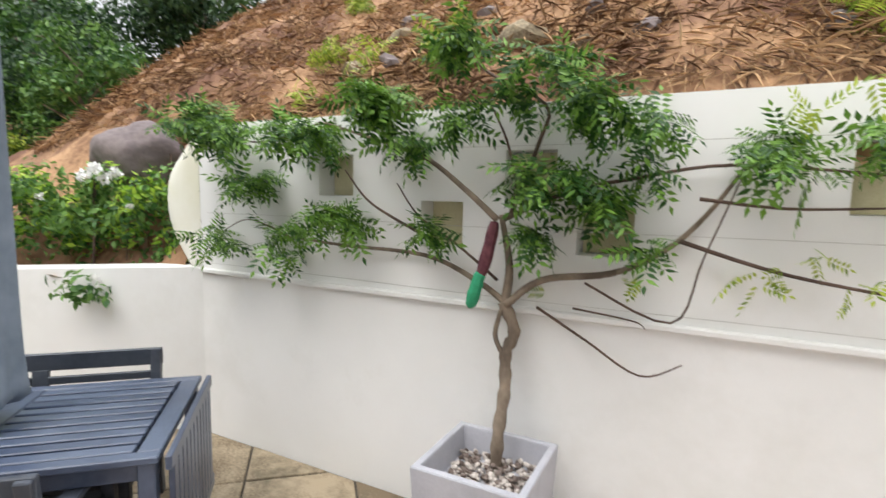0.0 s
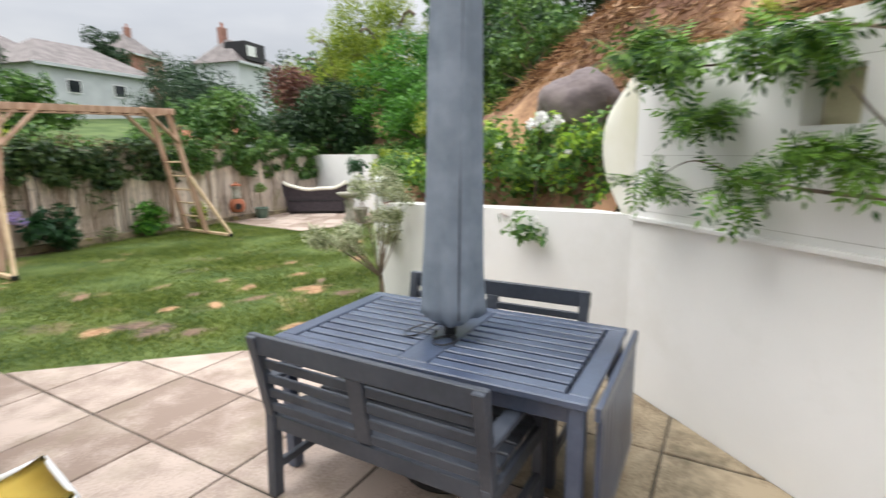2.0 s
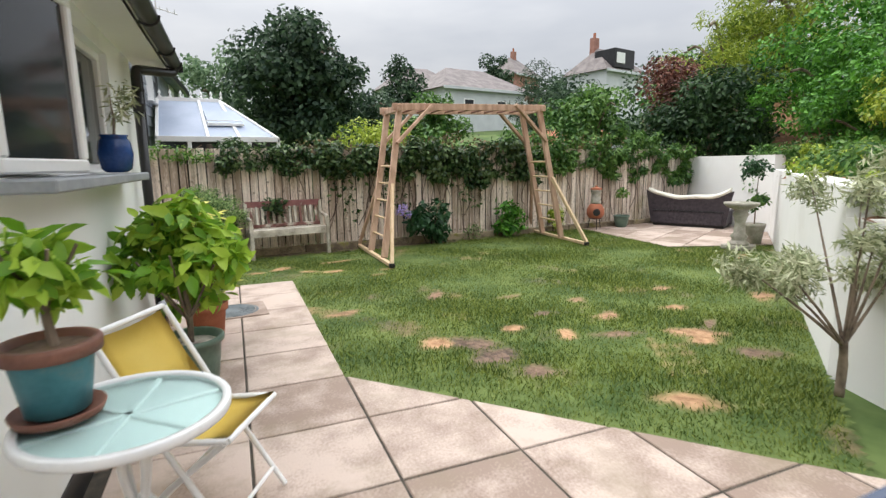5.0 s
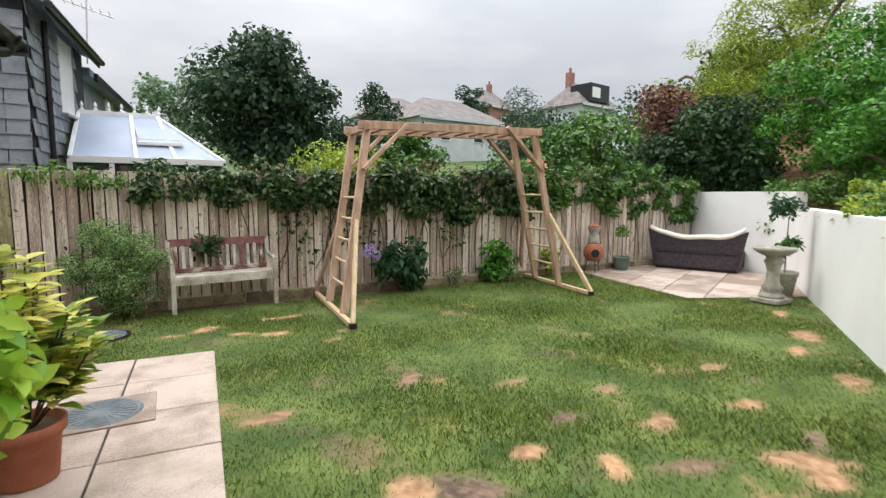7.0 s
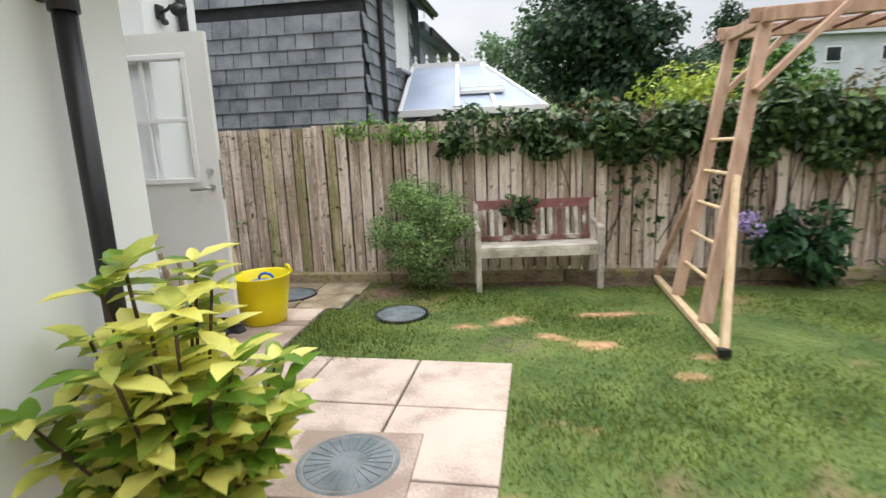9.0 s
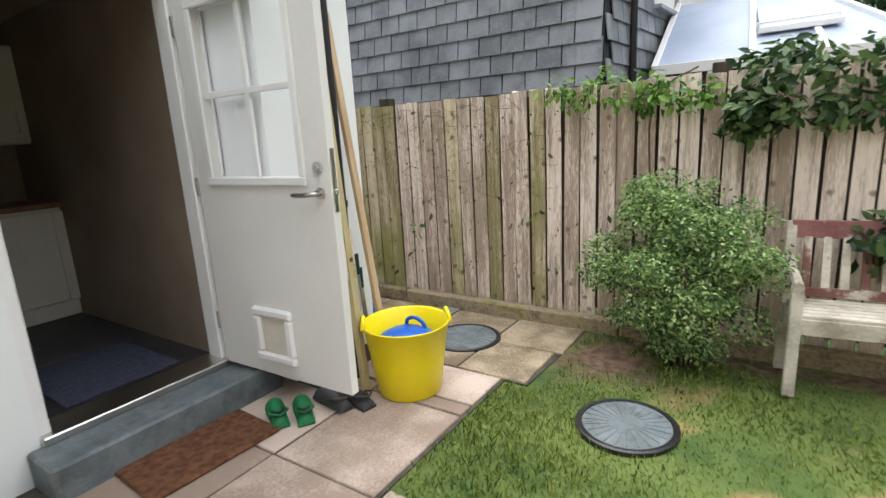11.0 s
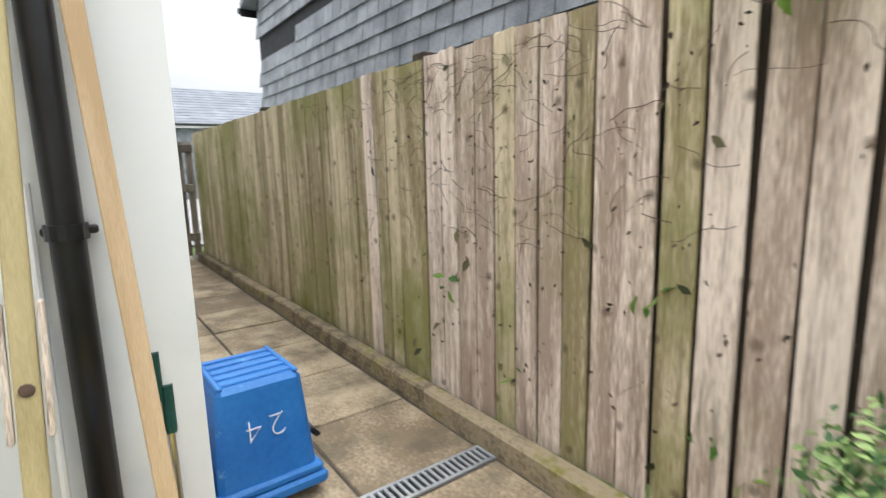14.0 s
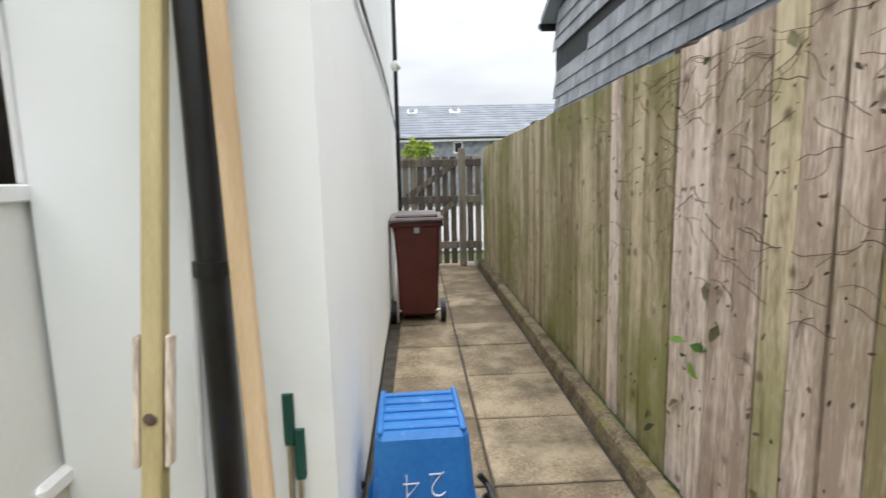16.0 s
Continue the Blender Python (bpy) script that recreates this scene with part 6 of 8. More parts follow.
folding_chair(pose(1.02, 3.86, 0, 0, 0, -122))


# ---- climbing frame ----
cf = thing("monkey_bars", pose(0, 0, 0), "wooden garden monkey bars with two ladder ends", "climbing frame")
ends_cf = [((3.39, 8.18), (3.51, 10.13), (3.455, 8.68), (3.49, 9.40), (3.94, 9.17, 2.22), (3.97, 9.80, 2.22), 1),
           ((6.92, 8.34), (7.16, 10.30), (6.95, 9.05), (7.05, 9.74), (6.46, 9.13, 2.29), (6.55, 9.78, 2.29), -1)]
for a, b, l0, l1, t0, t1, s in ends_cf:
    part("foot_beam", beam((*a, 0.03), (*b, 0.03), 0.06, 0.05), BATTEN, cf)
    for q in (a, b):
        part("foot_cap", box((0.08, 0.05, 0.06), (*q, 0.03), 0.006), BLACK, cf)
    legs = []
    for l, t in ((l0, t0), (l1, t1)):
        lo_p, hi_p = Vector((*l, 0.05)), Vector(t) + Vector((0, 0, 0.05))
        legs.append((lo_p, hi_p))
        part("leg", beam(lo_p, hi_p, 0.09, 0.06, up=(0, 1, 0)), FRAMEWOOD, cf)
    for k in range(5):
        f = 0.13 + 0.115 * k
        part("rung", tube([legs[0][0].lerp(legs[0][1], f), legs[1][0].lerp(legs[1][1], f)], 0.016, 10), BATTEN, cf, "pale turned rung")
    part("stay", beam((*a, 0.05), legs[0][0].lerp(legs[0][1], 0.47) + Vector((0, -0.03, 0)), 0.06, 0.045, up=(1, 0, 0)), BATTEN, cf)
    part("stay", beam((*b, 0.05), legs[1][0].lerp(legs[1][1], 0.47) + Vector((0, 0.03, 0)), 0.06, 0.045, up=(1, 0, 0)), FRAMEWOOD, cf)
    part("top_rail", beam(Vector(t0) + Vector((-0.03 * s, -0.12, 0.0)), Vector(t1) + Vector((-0.03 * s, 0.12, 0.0)), 0.06, 0.09), FRAMEWOOD, cf)
    for (lo_p, hi_p), yo in zip(legs, (-0.05, 0.05)):
        part("knee_brace", beam(lo_p.lerp(hi_p, 0.74) + Vector((0, yo, 0)), hi_p + Vector((0.5 * s, yo, 0.0)), 0.045, 0.075, up=(0, 1, 0)), FRAMEWOOD, cf)
for p, q, yo in ((ends_cf[0][4], ends_cf[1][4], -0.01), (ends_cf[0][5], ends_cf[1][5], 0.01)):
    part("beam", beam(Vector(p) + Vector((-0.12, yo, 0.02)), Vector(q) + Vector((0.12, yo, 0.02)), 0.05, 0.1), FRAMEWOOD, cf)
for k in range(9):
    f = 0.1 + 0.1 * k
    part("bar", tube([Vector(ends_cf[0][4]).lerp(Vector(ends_cf[1][4]), f), Vector(ends_cf[0][5]).lerp(Vector(ends_cf[1][5]), f)], 0.016, 10), TERRADARK, cf, "brown round bar")

# ---- old park bench ----
ob_ = thing("park_bench", pose(2.335, 9.75, 0, 0, 0, 6.5) @ Matrix.Diagonal((0.97, 0.70, 1, 1)), "weathered wooden garden bench with peeling paint", "bench")
for s in (-1, 1):
    x = s * 0.60
    part("front_leg", box((0.055, 0.055, 0.58), (x, 0, 0.29), 0.006), BENCHPALE, ob_)
    part("back_leg", beam((x, 0.5, 0), (x, 0.42, 0.42), 0.055, 0.055, up=(0, 1, 0)), BENCHPALE, ob_)
    part("back_post", beam((x, 0.42, 0.40), (x, 0.52, 0.84), 0.05, 0.05, up=(0, 1, 0)), BENCHPALE, ob_)
    part("armrest", tube(curve([(x, 0.5, 0.66), (x, 0.36, 0.62), (x, 0.1, 0.60), (x, -0.04, 0.58)], 4), 0.024, 8), BENCHPALE, ob_)
    part("side_rail", box((0.03, 0.42, 0.07), (x, 0.22, 0.36), 0.004), BENCHPALE, ob_)
part("top_rail", beam((-0.60, 0.505, 0.80), (0.60, 0.505, 0.80), 0.03, 0.095), BENCHRED, ob_, "faded maroon top rail")
part("lower_rail", box((1.16, 0.03, 0.05), (0, 0.43, 0.47), 0.004), BENCHWOOD, ob_)
for i in range(13):
    part("back_slat", beam((-0.52 + i * 0.0867, 0.43, 0.47), (-0.52 + i * 0.0867, 0.50, 0.77), 0.04, 0.016, up=(0, 1, 0)), BENCHPALE if i % 3 else BENCHWOOD, ob_)
part("front_rail", box((1.18, 0.028, 0.085), (0, 0.0, 0.375), 0.004), BENCHPALE, ob_)
for i in range(6):
    part("seat_slat", box((1.2, 0.06, 0.022), (0, 0.02 + i * 0.073, 0.425), 0.004), BENCHPALE, ob_)

# ---- terrace things ----
so = thing("rattan_sofa", pose(10.70, 9.36, 0, 0, 0, -64.5), "dark brown rattan sofa with a cream cushion draped over it", "sofa")
bm = bmesh.new()
rings = []
for k in range(21):
    x = -0.76 + 1.52 * k / 20
    e = abs(x) / 0.76
    top, lean = 0.60 + 0.17 * e ** 3, 0.09 * e ** 3 * (1 if x > 0 else -1)
    rings.append([bm.verts.new(v) for v in ((x - lean * 0.3, -0.33, 0.06), (x + lean, -0.37, top), (x + lean, -0.29, top), (x, -0.25, 0.36), (x, 0.33, 0.36), (x, 0.33, 0.06))])
for r0, r1 in zip(rings, rings[1:]):
    for i in range(6):
        bm.faces.new((r0[i], r0[(i + 1) % 6], r1[(i + 1) % 6], r1[i]))
bm.faces.new(rings[0][::-1])
bm.faces.new(rings[-1])
bmesh.ops.recalc_face_normals(bm, faces=bm.faces)
part("body", bm, RATTAN, so)
part("base_panel", box((1.34, 0.02, 0.26), (0, -0.352, 0.19), 0.004), RATTAN, so)
part("plinth", box((1.4, 0.6, 0.06), (0, 0, 0.03), 0.004), BLACK, so)
for z, w in ((0.335, 0.016),):
    part("trim_rail", box((1.40, 0.03, w), (0, -0.358, z), 0.004), BLACK, so)
cu = thing("cushion", pose(10.70, 9.36, 0.60, 0, 0, -64.5), "cream cushion draped along the sofa back", "cushion")
bm = bmesh.new()
rings = []
for k in range(25):
    x = -0.80 + 1.60 * k / 24
    e = abs(x) / 0.8
    z = 0.045 + 0.165 * e ** 3 + 0.012 * math.sin(9 * x)
    rings.append([bm.verts.new((x, -0.32 + 0.085 * math.cos(a), z - 0.02 + 0.05 * math.sin(a))) for a in np.linspace(0, 2 * math.pi, 10, endpoint=False)])
for r0, r1 in zip(rings, rings[1:]):
    for i in range(10):
        bm.faces.new((r0[i], r0[(i + 1) % 10], r1[(i + 1) % 10], r1[i]))
bm.faces.new(rings[0][::-1])
bm.faces.new(rings[-1])
part("pad", bm, CREAM, cu, smooth=True)
ch = thing("chiminea", pose(8.55, 9.95, 0), "terracotta chiminea with a pale neck on an iron stand", "chiminea")
part("bowl", lathe([(0.05, 0.20), (0.12, 0.22), (0.175, 0.30), (0.18, 0.40), (0.13, 0.50), (0.10, 0.53)], 24), TERRA, ch, smooth=True)
part("neck", lathe([(0.10, 0.53), (0.115, 0.545), (0.105, 0.56), (0.09, 0.7), (0.098, 0.76), (0.112, 0.78), (0.112, 0.82), (0.09, 0.82), (0.06, 0.7)], 24), STONE, ch, "pale limewashed neck", smooth=True)
part("lid", lathe([(0.12, 0.82), (0.11, 0.85), (0.03, 0.87), (0.02, 0.9), (0.0, 0.905)], 20), TERRA, ch)
# black disc on the uncut bowl paints in the dark of its mouth
part("mouth_shade", lathe([(0.075, 0.0), (0.07, 0.004), (0.0, 0.005)], 18), BLACK, ch).matrix_basis = pose(-0.10, -0.147, 0.36, 90, 0, -34)
for k in range(3):
    a = 2.1 * k
    part("stand_leg", tube([(0.11 * math.cos(a), 0.11 * math.sin(a), 0.24), (0.15 * math.cos(a), 0.15 * math.sin(a), 0.0)], 0.009, 6), BLACK, ch)
part("stand_ring", tube([(0.125 * math.cos(a), 0.125 * math.sin(a), 0.22) for a in np.linspace(0, 2 * math.pi, 20)], 0.008, 6), BLACK, ch)


def pot(name, at, profile, material, label, soil=None, n=26, rimmat=None):
    t = thing(name, pose(*at), label, "plant pot")
    part("pot", lathe(profile, n), material, t, smooth=True)
    r, z = profile[-1]
    part("soil", lathe([(r, z - 0.002), (r * 0.6, z + 0.008), (0.0, z + 0.012)], 18), soil or SOIL, t)
    return t


gp1 = pot("plant_pot", (9.25, 9.92, 0), [(0.10, 0), (0.12, 0.02), (0.15, 0.16), (0.16, 0.22), (0.17, 0.225), (0.17, 0.25), (0.15, 0.25), (0.145, 0.21)], GREENGLAZE, "grey-green glazed pot with a small plant on the terrace")
part("stem", tube([(0, 0, 0.2), (0.01, 0, 0.45), (0, 0, 0.68)], 0.006, 6), TWIG, gp1)
foliage("leaves", gp1, 31, [(0, 0, 0.72, 0.13, 0.13, 0.10)], 120, 0.07, L_IVYB, LEAF)
bb = thing("bird_bath", pose(8.74, 6.91, 0), "weathered stone bird bath on a turned pedestal", "bird bath")
part("base", box((0.36, 0.36, 0.07), (0, 0, 0.035), 0.012), STONE, bb)
part("pedestal", lathe([(0.15, 0.07), (0.155, 0.10), (0.11, 0.13), (0.10, 0.16), (0.13, 0.2), (0.085, 0.26), (0.075, 0.42), (0.095, 0.5), (0.12, 0.55), (0.09, 0.59), (0.11, 0.62)], 20), STONE, bb, smooth=True)
part("bowl", lathe([(0.11, 0.62), (0.20, 0.66), (0.25, 0.70), (0.25, 0.735), (0.225, 0.735), (0.17, 0.70), (0.0, 0.69)], 28), STONE, bb, smooth=True)
st = pot("plant_pot", (9.42, 7.12, 0), [(0.10, 0), (0.12, 0.01), (0.15, 0.25), (0.17, 0.3), (0.17, 0.34), (0.15, 0.34), (0.14, 0.3)], STONE, "grey stone pot with a standard-trained shrub")
part("trunk", tube([(0, 0, 0.28), (0.01, 0.01, 0.7), (0, 0, 1.1)], [0.012, 0.01, 0.006], 8), BARK, st)
foliage("crown", st, 33, clumps(np.random.default_rng(33), (0, 0, 0.72), (0.14, 0.14, 0.12), 7, 0.09), 300, 0.07, L_MID, LEAF)
foliage("upper_crown", st, 34, clumps(np.random.default_rng(34), (-0.1, 0, 1.22), (0.25, 0.25, 0.16), 9, 0.1), 380, 0.075, L_HYD, LEAF)
yb = pot("plant_pot", (8.95, 6.05, 1.15), [(0.12, 0), (0.15, 0.02), (0.19, 0.12), (0.2, 0.15), (0.18, 0.15), (0.17, 0.13)], TERRA, "terracotta bowl of yellow-green shrub on the wall")
foliage("crown", yb, 35, clumps(np.random.default_rng(35), (0, 0, 0.33), (0.17, 0.17, 0.14), 9, 0.09), 700, 0.05, L_YEL, SMALL_LEAF)

# ---- square planter with a trained wisteria ----
pc = (1.785, -0.50)
pl = thing("planter", pose(*pc, 0, 0, 0, 45.2), "square pale grey fibre-clay planter filled with pebbles", "planter")
PW, PH = 0.49, 0.57
bm = bmesh.new()
k = PW / 2
outer = [(-1, -1), (1, -1), (1, 1), (-1, 1)]
rings = [[bm.verts.new((x * r, y * r, z)) for x, y in outer] for r, z in ((k * 0.86, 0.0), (k - 0.004, PH - 0.006), (k - 0.008, PH), (k - 0.034, PH), (k - 0.037, PH - 0.006), (k - 0.05, PH - 0.12))]
for r0, r1 in zip(rings, rings[1:]):
    for i in range(4):
        bm.faces.new((r0[i], r0[(i + 1) % 4], r1[(i + 1) % 4], r1[i]))
bm.faces.new(rings[0][::-1])
bm.faces.new(rings[-1])
part("box", bm, PLANTER, pl)
rng = np.random.default_rng(8)
ico = bmesh.new()
bmesh.ops.create_icosphere(ico, subdivisions=1, radius=1.0)
ICO = ([tuple(v.co) for v in ico.verts], [tuple(v.index for v in f.verts) for f in ico.faces])
ico.free()
n = 420
pp = np.stack([rng.uniform(-k + 0.06, k - 0.06, n), rng.uniform(-k + 0.06, k - 0.06, n), rng.uniform(PH - 0.125, PH - 0.085, n)], -1)
tt = turns(rng, n, np.array([0, 0, 1.5]), 0.5)
tt = tt * np.array([1.0, 0.75, 0.5])[None, None, :]
ob = scatter("gravel", *ICO, pp, tt, rng.uniform(0.010, 0.024, n), PEBBLE, pl, "mixed river pebbles")
ob["kind"] = "stuff"

wi = thing("wisteria", pose(0, 0, 0), "wisteria trained in a fan along the white wall", "shrub")


def wp_(s, z, off=0.1):
    return onwall(s, z, off)


trunk_pts = [Vector((1.86, -0.575, 0.44)), Vector((1.86, -0.58, 0.62)), wp_(2.235, 0.80, 0.16), wp_(2.22, 0.95, 0.12), wp_(2.25, 1.05, 0.1), wp_(2.19, 1.18, 0.09)]
tp = curve(trunk_pts, 6)
part("trunk", tube(tp, [0.028 + 0.004 * math.sin(1.9 * i) for i in range(len(tp))], 12), BARK, wi, smooth=True)
part("stem", tube(curve([wp_(2.23, 0.92, 0.14), wp_(2.17, 1.02, 0.13), wp_(2.18, 1.12, 0.11), wp_(2.21, 1.2, 0.1)], 5), 0.012, 8), BARK, wi, smooth=True)
BRANCH = [([(2.21, 1.17), (2.05, 1.26), (1.74, 1.36), (1.24, 1.38), (0.92, 1.41)], 0.016), ([(2.16, 1.56), (2.01, 1.68), (1.79, 1.83), (1.6, 1.9), (1.09, 2.05)], 0.016),
          ([(2.21, 1.17), (2.37, 1.3), (2.66, 1.35), (2.87, 1.47), (3.0, 1.61), (3.11, 1.78)], 0.018), ([(2.91, 1.5), (3.28, 1.4), (3.75, 1.34)], 0.010),
          ([(2.33, 1.16), (2.56, 1.04), (2.79, 0.93), (2.95, 1.01)], 0.007), ([(2.18, 1.56), (2.32, 1.91), (2.34, 2.07), (2.05, 2.24), (1.9, 2.41)], 0.011),
          ([(2.19, 1.15), (2.21, 1.35), (2.16, 1.58)], 0.026), ([(2.97, 1.67), (3.26, 1.64), (3.55, 1.65)], 0.008), ([(1.8, 1.46), (1.57, 1.55), (1.39, 1.64), (1.24, 1.79)], 0.009),
          ([(2.18, 1.56), (2.46, 1.69), (2.73, 1.75), (3.08, 1.8), (3.6, 1.75)], 0.011), ([(2.14, 1.27), (1.95, 1.42), (1.74, 1.56), (1.62, 1.72)], 0.008), ([(2.55, 1.30), (2.9, 1.18), (3.0, 1.45), (3.12, 1.8)], 0.006),
          ([(0.92, 1.41), (0.6, 1.5), (0.35, 1.42)], 0.005), ([(1.09, 2.05), (0.7, 1.95), (0.4, 2.0)], 0.008), ([(2.25, 1.7), (2.2, 1.9), (2.1, 2.1)], 0.008), ([(2.5, 1.18), (2.75, 1.15), (2.8, 1.12)], 0.005)]
for i, (pts, r) in enumerate(BRANCH):
    pp = curve([wp_(s, z, 0.08 + 0.05 * math.sin(3 * s + i)) for s, z in pts], 5)
    part("branch", tube(pp, [r * (1 - 0.6 * k / len(pp)) for k in range(len(pp))], 8), BARK if r > 0.012 else TWIG, wi, smooth=True)
CLUST = [(0.39, 2.01, 0.29), (0.68, 1.69, 0.16), (0.95, 1.41, 0.19), (1.26, 1.54, 0.19), (1.52, 2.14, 0.25), (1.09, 1.97, 0.2), (1.71, 1.93, 0.13), (1.80, 1.49, 0.11), (0.39, 1.38, 0.15),
         (1.99, 2.32, 0.16), (2.36, 2.24, 0.15), (1.99, 2.01, 0.13), (2.26, 2.09, 0.1), (2.63, 2.05, 0.18), (2.83, 1.96, 0.12), (2.48, 1.75, 0.19), (2.68, 1.64, 0.13), (2.84, 1.79, 0.1),
         (2.81, 1.48, 0.07), (3.21, 1.87, 0.13), (3.32, 1.78, 0.08), (3.47, 1.90, 0.1), (3.64, 1.83, 0.09), (2.34, 1.52, 0.09)]
blobs = []
for s, z, r in CLUST:
    p = wp_(s, z, 0.18)
    blobs += clumps(np.random.default_rng(int(s * 100)), p, (r * 0.9, r * 0.9, r * 0.42), 5, r * 0.3)
foliage("leaves", wi, 41, blobs, 1400, 0.15, L_WIST, PINNATE, spread=0.4, droop=0.7, shell=0.2, up=1.1)
sparse = [(*wp_(s, z, 0.12), 0.08, 0.08, 0.07) for s, z in ((2.75, 1.34), (3.14, 1.38), (3.2, 1.42), (3.36, 1.45), (2.4, 1.2), (3.5, 1.36), (3.3, 2.0), (3.5, 2.05))]
foliage("side_leaves", wi, 42, sparse, 30, 0.11, L_YEL, PINNATE, droop=1.2)
rib = thing("cloth_tie", pose(0, 0, 0), "maroon and green cloth tied round the wisteria stem", "cloth")
part("wrap", tube(curve([wp_(2.15, 1.55, 0.13), wp_(2.13, 1.42, 0.15), wp_(2.1, 1.3, 0.16)], 4), [0.02, 0.026, 0.03, 0.028, 0.03, 0.032, 0.03, 0.026, 0.02], 8), MAROON, rib)
part("tail", tube(curve([wp_(2.1, 1.32, 0.16), wp_(2.08, 1.24, 0.17), wp_(2.05, 1.15, 0.16)], 4), [0.02, 0.03, 0.028, 0.032, 0.03, 0.034, 0.03, 0.026, 0.012], 8), RIBBON, rib)

# ---- potted plants by the house ----
pa = thing("plant_pot", pose(0.70, 3.42, 0.706), "teal glazed pot with brown rim on the bistro table", "plant pot")
part("pot", lathe([(0.072, 0.02), (0.078, 0.025), (0.10, 0.17), (0.105, 0.185)], 26), TEAL, pa, smooth=True)
part("rim", lathe([(0.104, 0.182), (0.122, 0.185), (0.124, 0.215), (0.118, 0.222), (0.102, 0.222), (0.098, 0.19)], 26), TERRADARK, pa, smooth=True)
part("saucer", lathe([(0.085, 0.0), (0.105, 0.005), (0.115, 0.028), (0.11, 0.03), (0.095, 0.012), (0.0, 0.01)], 26), TERRADARK, pa, smooth=True)
part("soil", lathe([(0.1, 0.2), (0.0, 0.207)], 16), SOIL, pa)
part("trunk", tube([(0.01, 0, 0.2), (0.0, 0.0, 0.3), (0.02, 0.0, 0.4)], [0.014, 0.012, 0.008], 8), BARK, pa)
for a in range(5):
    part("branch", tube(curve([(0.01, 0, 0.33), (0.06 * math.cos(a * 1.3), 0.06 * math.sin(a * 1.3), 0.42), (0.09 * math.cos(a * 1.3), 0.09 * math.sin(a * 1.3), 0.48)], 3), 0.005, 6), BARK, pa)
foliage("leaves", pa, 51, clumps(np.random.default_rng(51), (0.02, 0.0, 0.42), (0.10, 0.11, 0.11), 10, 0.06), 210, 0.085, L_LIME, LEAF, droop=0.7)
pb = thing("plant_pot", pose(0.98, 5.18, 0), "grey-green glazed pot with a bright lime shrub on the slabs", "plant pot")
part("pot", lathe([(0.12, 0), (0.14, 0.01), (0.165, 0.2), (0.175, 0.31), (0.195, 0.315), (0.197, 0.345), (0.185, 0.352), (0.168, 0.345), (0.16, 0.3)], 30), GREENGLAZE, pb, smooth=True)
part("soil", lathe([(0.162, 0.3), (0.0, 0.312)], 16), PEBBLE, pb)
part("trunk", tube([(0, 0, 0.28), (0.01, 0, 0.5), (-0.02, 0.02, 0.75)], [0.02, 0.016, 0.01], 8), BARK, pb)
for a in range(7):
    c, s = math.cos(a * 0.9), math.sin(a * 0.9)
    part("branch", tube(curve([(0, 0, 0.45), (0.12 * c, 0.12 * s, 0.62), (0.26 * c, 0.26 * s, 0.82 + 0.04 * (a % 3))], 3), 0.007, 6), BARK, pb)
foliage("leaves", pb, 52, clumps(np.random.default_rng(52), (0.0, 0.05, 0.86), (0.32, 0.30, 0.34), 26, 0.11), 1250, 0.115, L_LIME, LEAF, droop=0.8, spread=0.6)
pcx = thing("plant_pot", pose(1.07, 6.2, 0), "terracotta pot with a yellow-spotted laurel on the slabs", "plant pot")
part("pot", lathe([(0.11, 0), (0.13, 0.01), (0.155, 0.24), (0.175, 0.245), (0.178, 0.30), (0.16, 0.30), (0.15, 0.26)], 28), TERRA, pcx, smooth=True)
part("soil", lathe([(0.152, 0.26), (0.0, 0.27)], 16), SOIL, pcx)
rngc = np.random.default_rng(9)
tips = []
for a in range(19):
    c, s, hgt = math.cos(a * 2.4), math.sin(a * 2.4), 0.62 + 0.5 * ((a * 5) % 19) / 19
    r = 0.08 + 0.36 * (1 - (hgt - 0.6) / 0.55) * (0.6 + 0.4 * ((a * 7) % 5) / 5)
    pts = curve([(0.03 * c, 0.03 * s, 0.25), (0.6 * r * c, 0.6 * r * s, 0.25 + 0.5 * (hgt - 0.25)), (r * c, r * s, hgt)], 4)
    part("stem", tube(pts, 0.005, 6), TWIG, pcx)
    for f in (1.0, 0.85, 0.7, 0.55, 0.4):
        tips.append(pts[int((len(pts) - 1) * f)])
P, D, = [], []
for p in tips:
    for k in range(9):
        a = 2 * math.pi * k / 9 + rngc.uniform(0, 1)
        P.append(tuple(p + Vector((0, 0, rngc.uniform(-0.03, 0.02)))))
        D.append((math.cos(a), math.sin(a), rngc.uniform(-0.15, 0.55)))
P, D = np.array(P), np.array(D)
D /= np.linalg.norm(D, axis=1)[:, None]
zax = np.cross(np.cross(D, np.array([0, 0, 1.0])), D)
zax /= np.linalg.norm(zax, axis=1)[:, None]
scatter("leaves", *LEAF, P, np.stack([np.cross(D, zax), D, zax], -1), rngc.uniform(0.08, 0.17, len(P)), L_AUC, pcx)
canes = thing("garden_canes", pose(0.74, 6.70, 0), "bundle of bamboo canes tied with green string", "canes")
for k, (dx, dy, h) in enumerate(((0.0, 0.0, 1.02), (0.03, 0.02, 0.96), (0.06, -0.02, 1.0), (0.02, -0.03, 0.86))):
    part("cane", tube([(0.05 - dx, dy, 0), (0.03, 0, 0.55), (dx - 0.03, -dy, h)], 0.009, 8), CANE, canes)
part("tie", tube([(0.03, 0, 0.54), (0.03, 0, 0.59)], 0.028, 10), RIBBON, canes)
cl = thing("climbing_shrub", pose(0, 0, 0), "green climber over the pier top by the back door", "shrub")
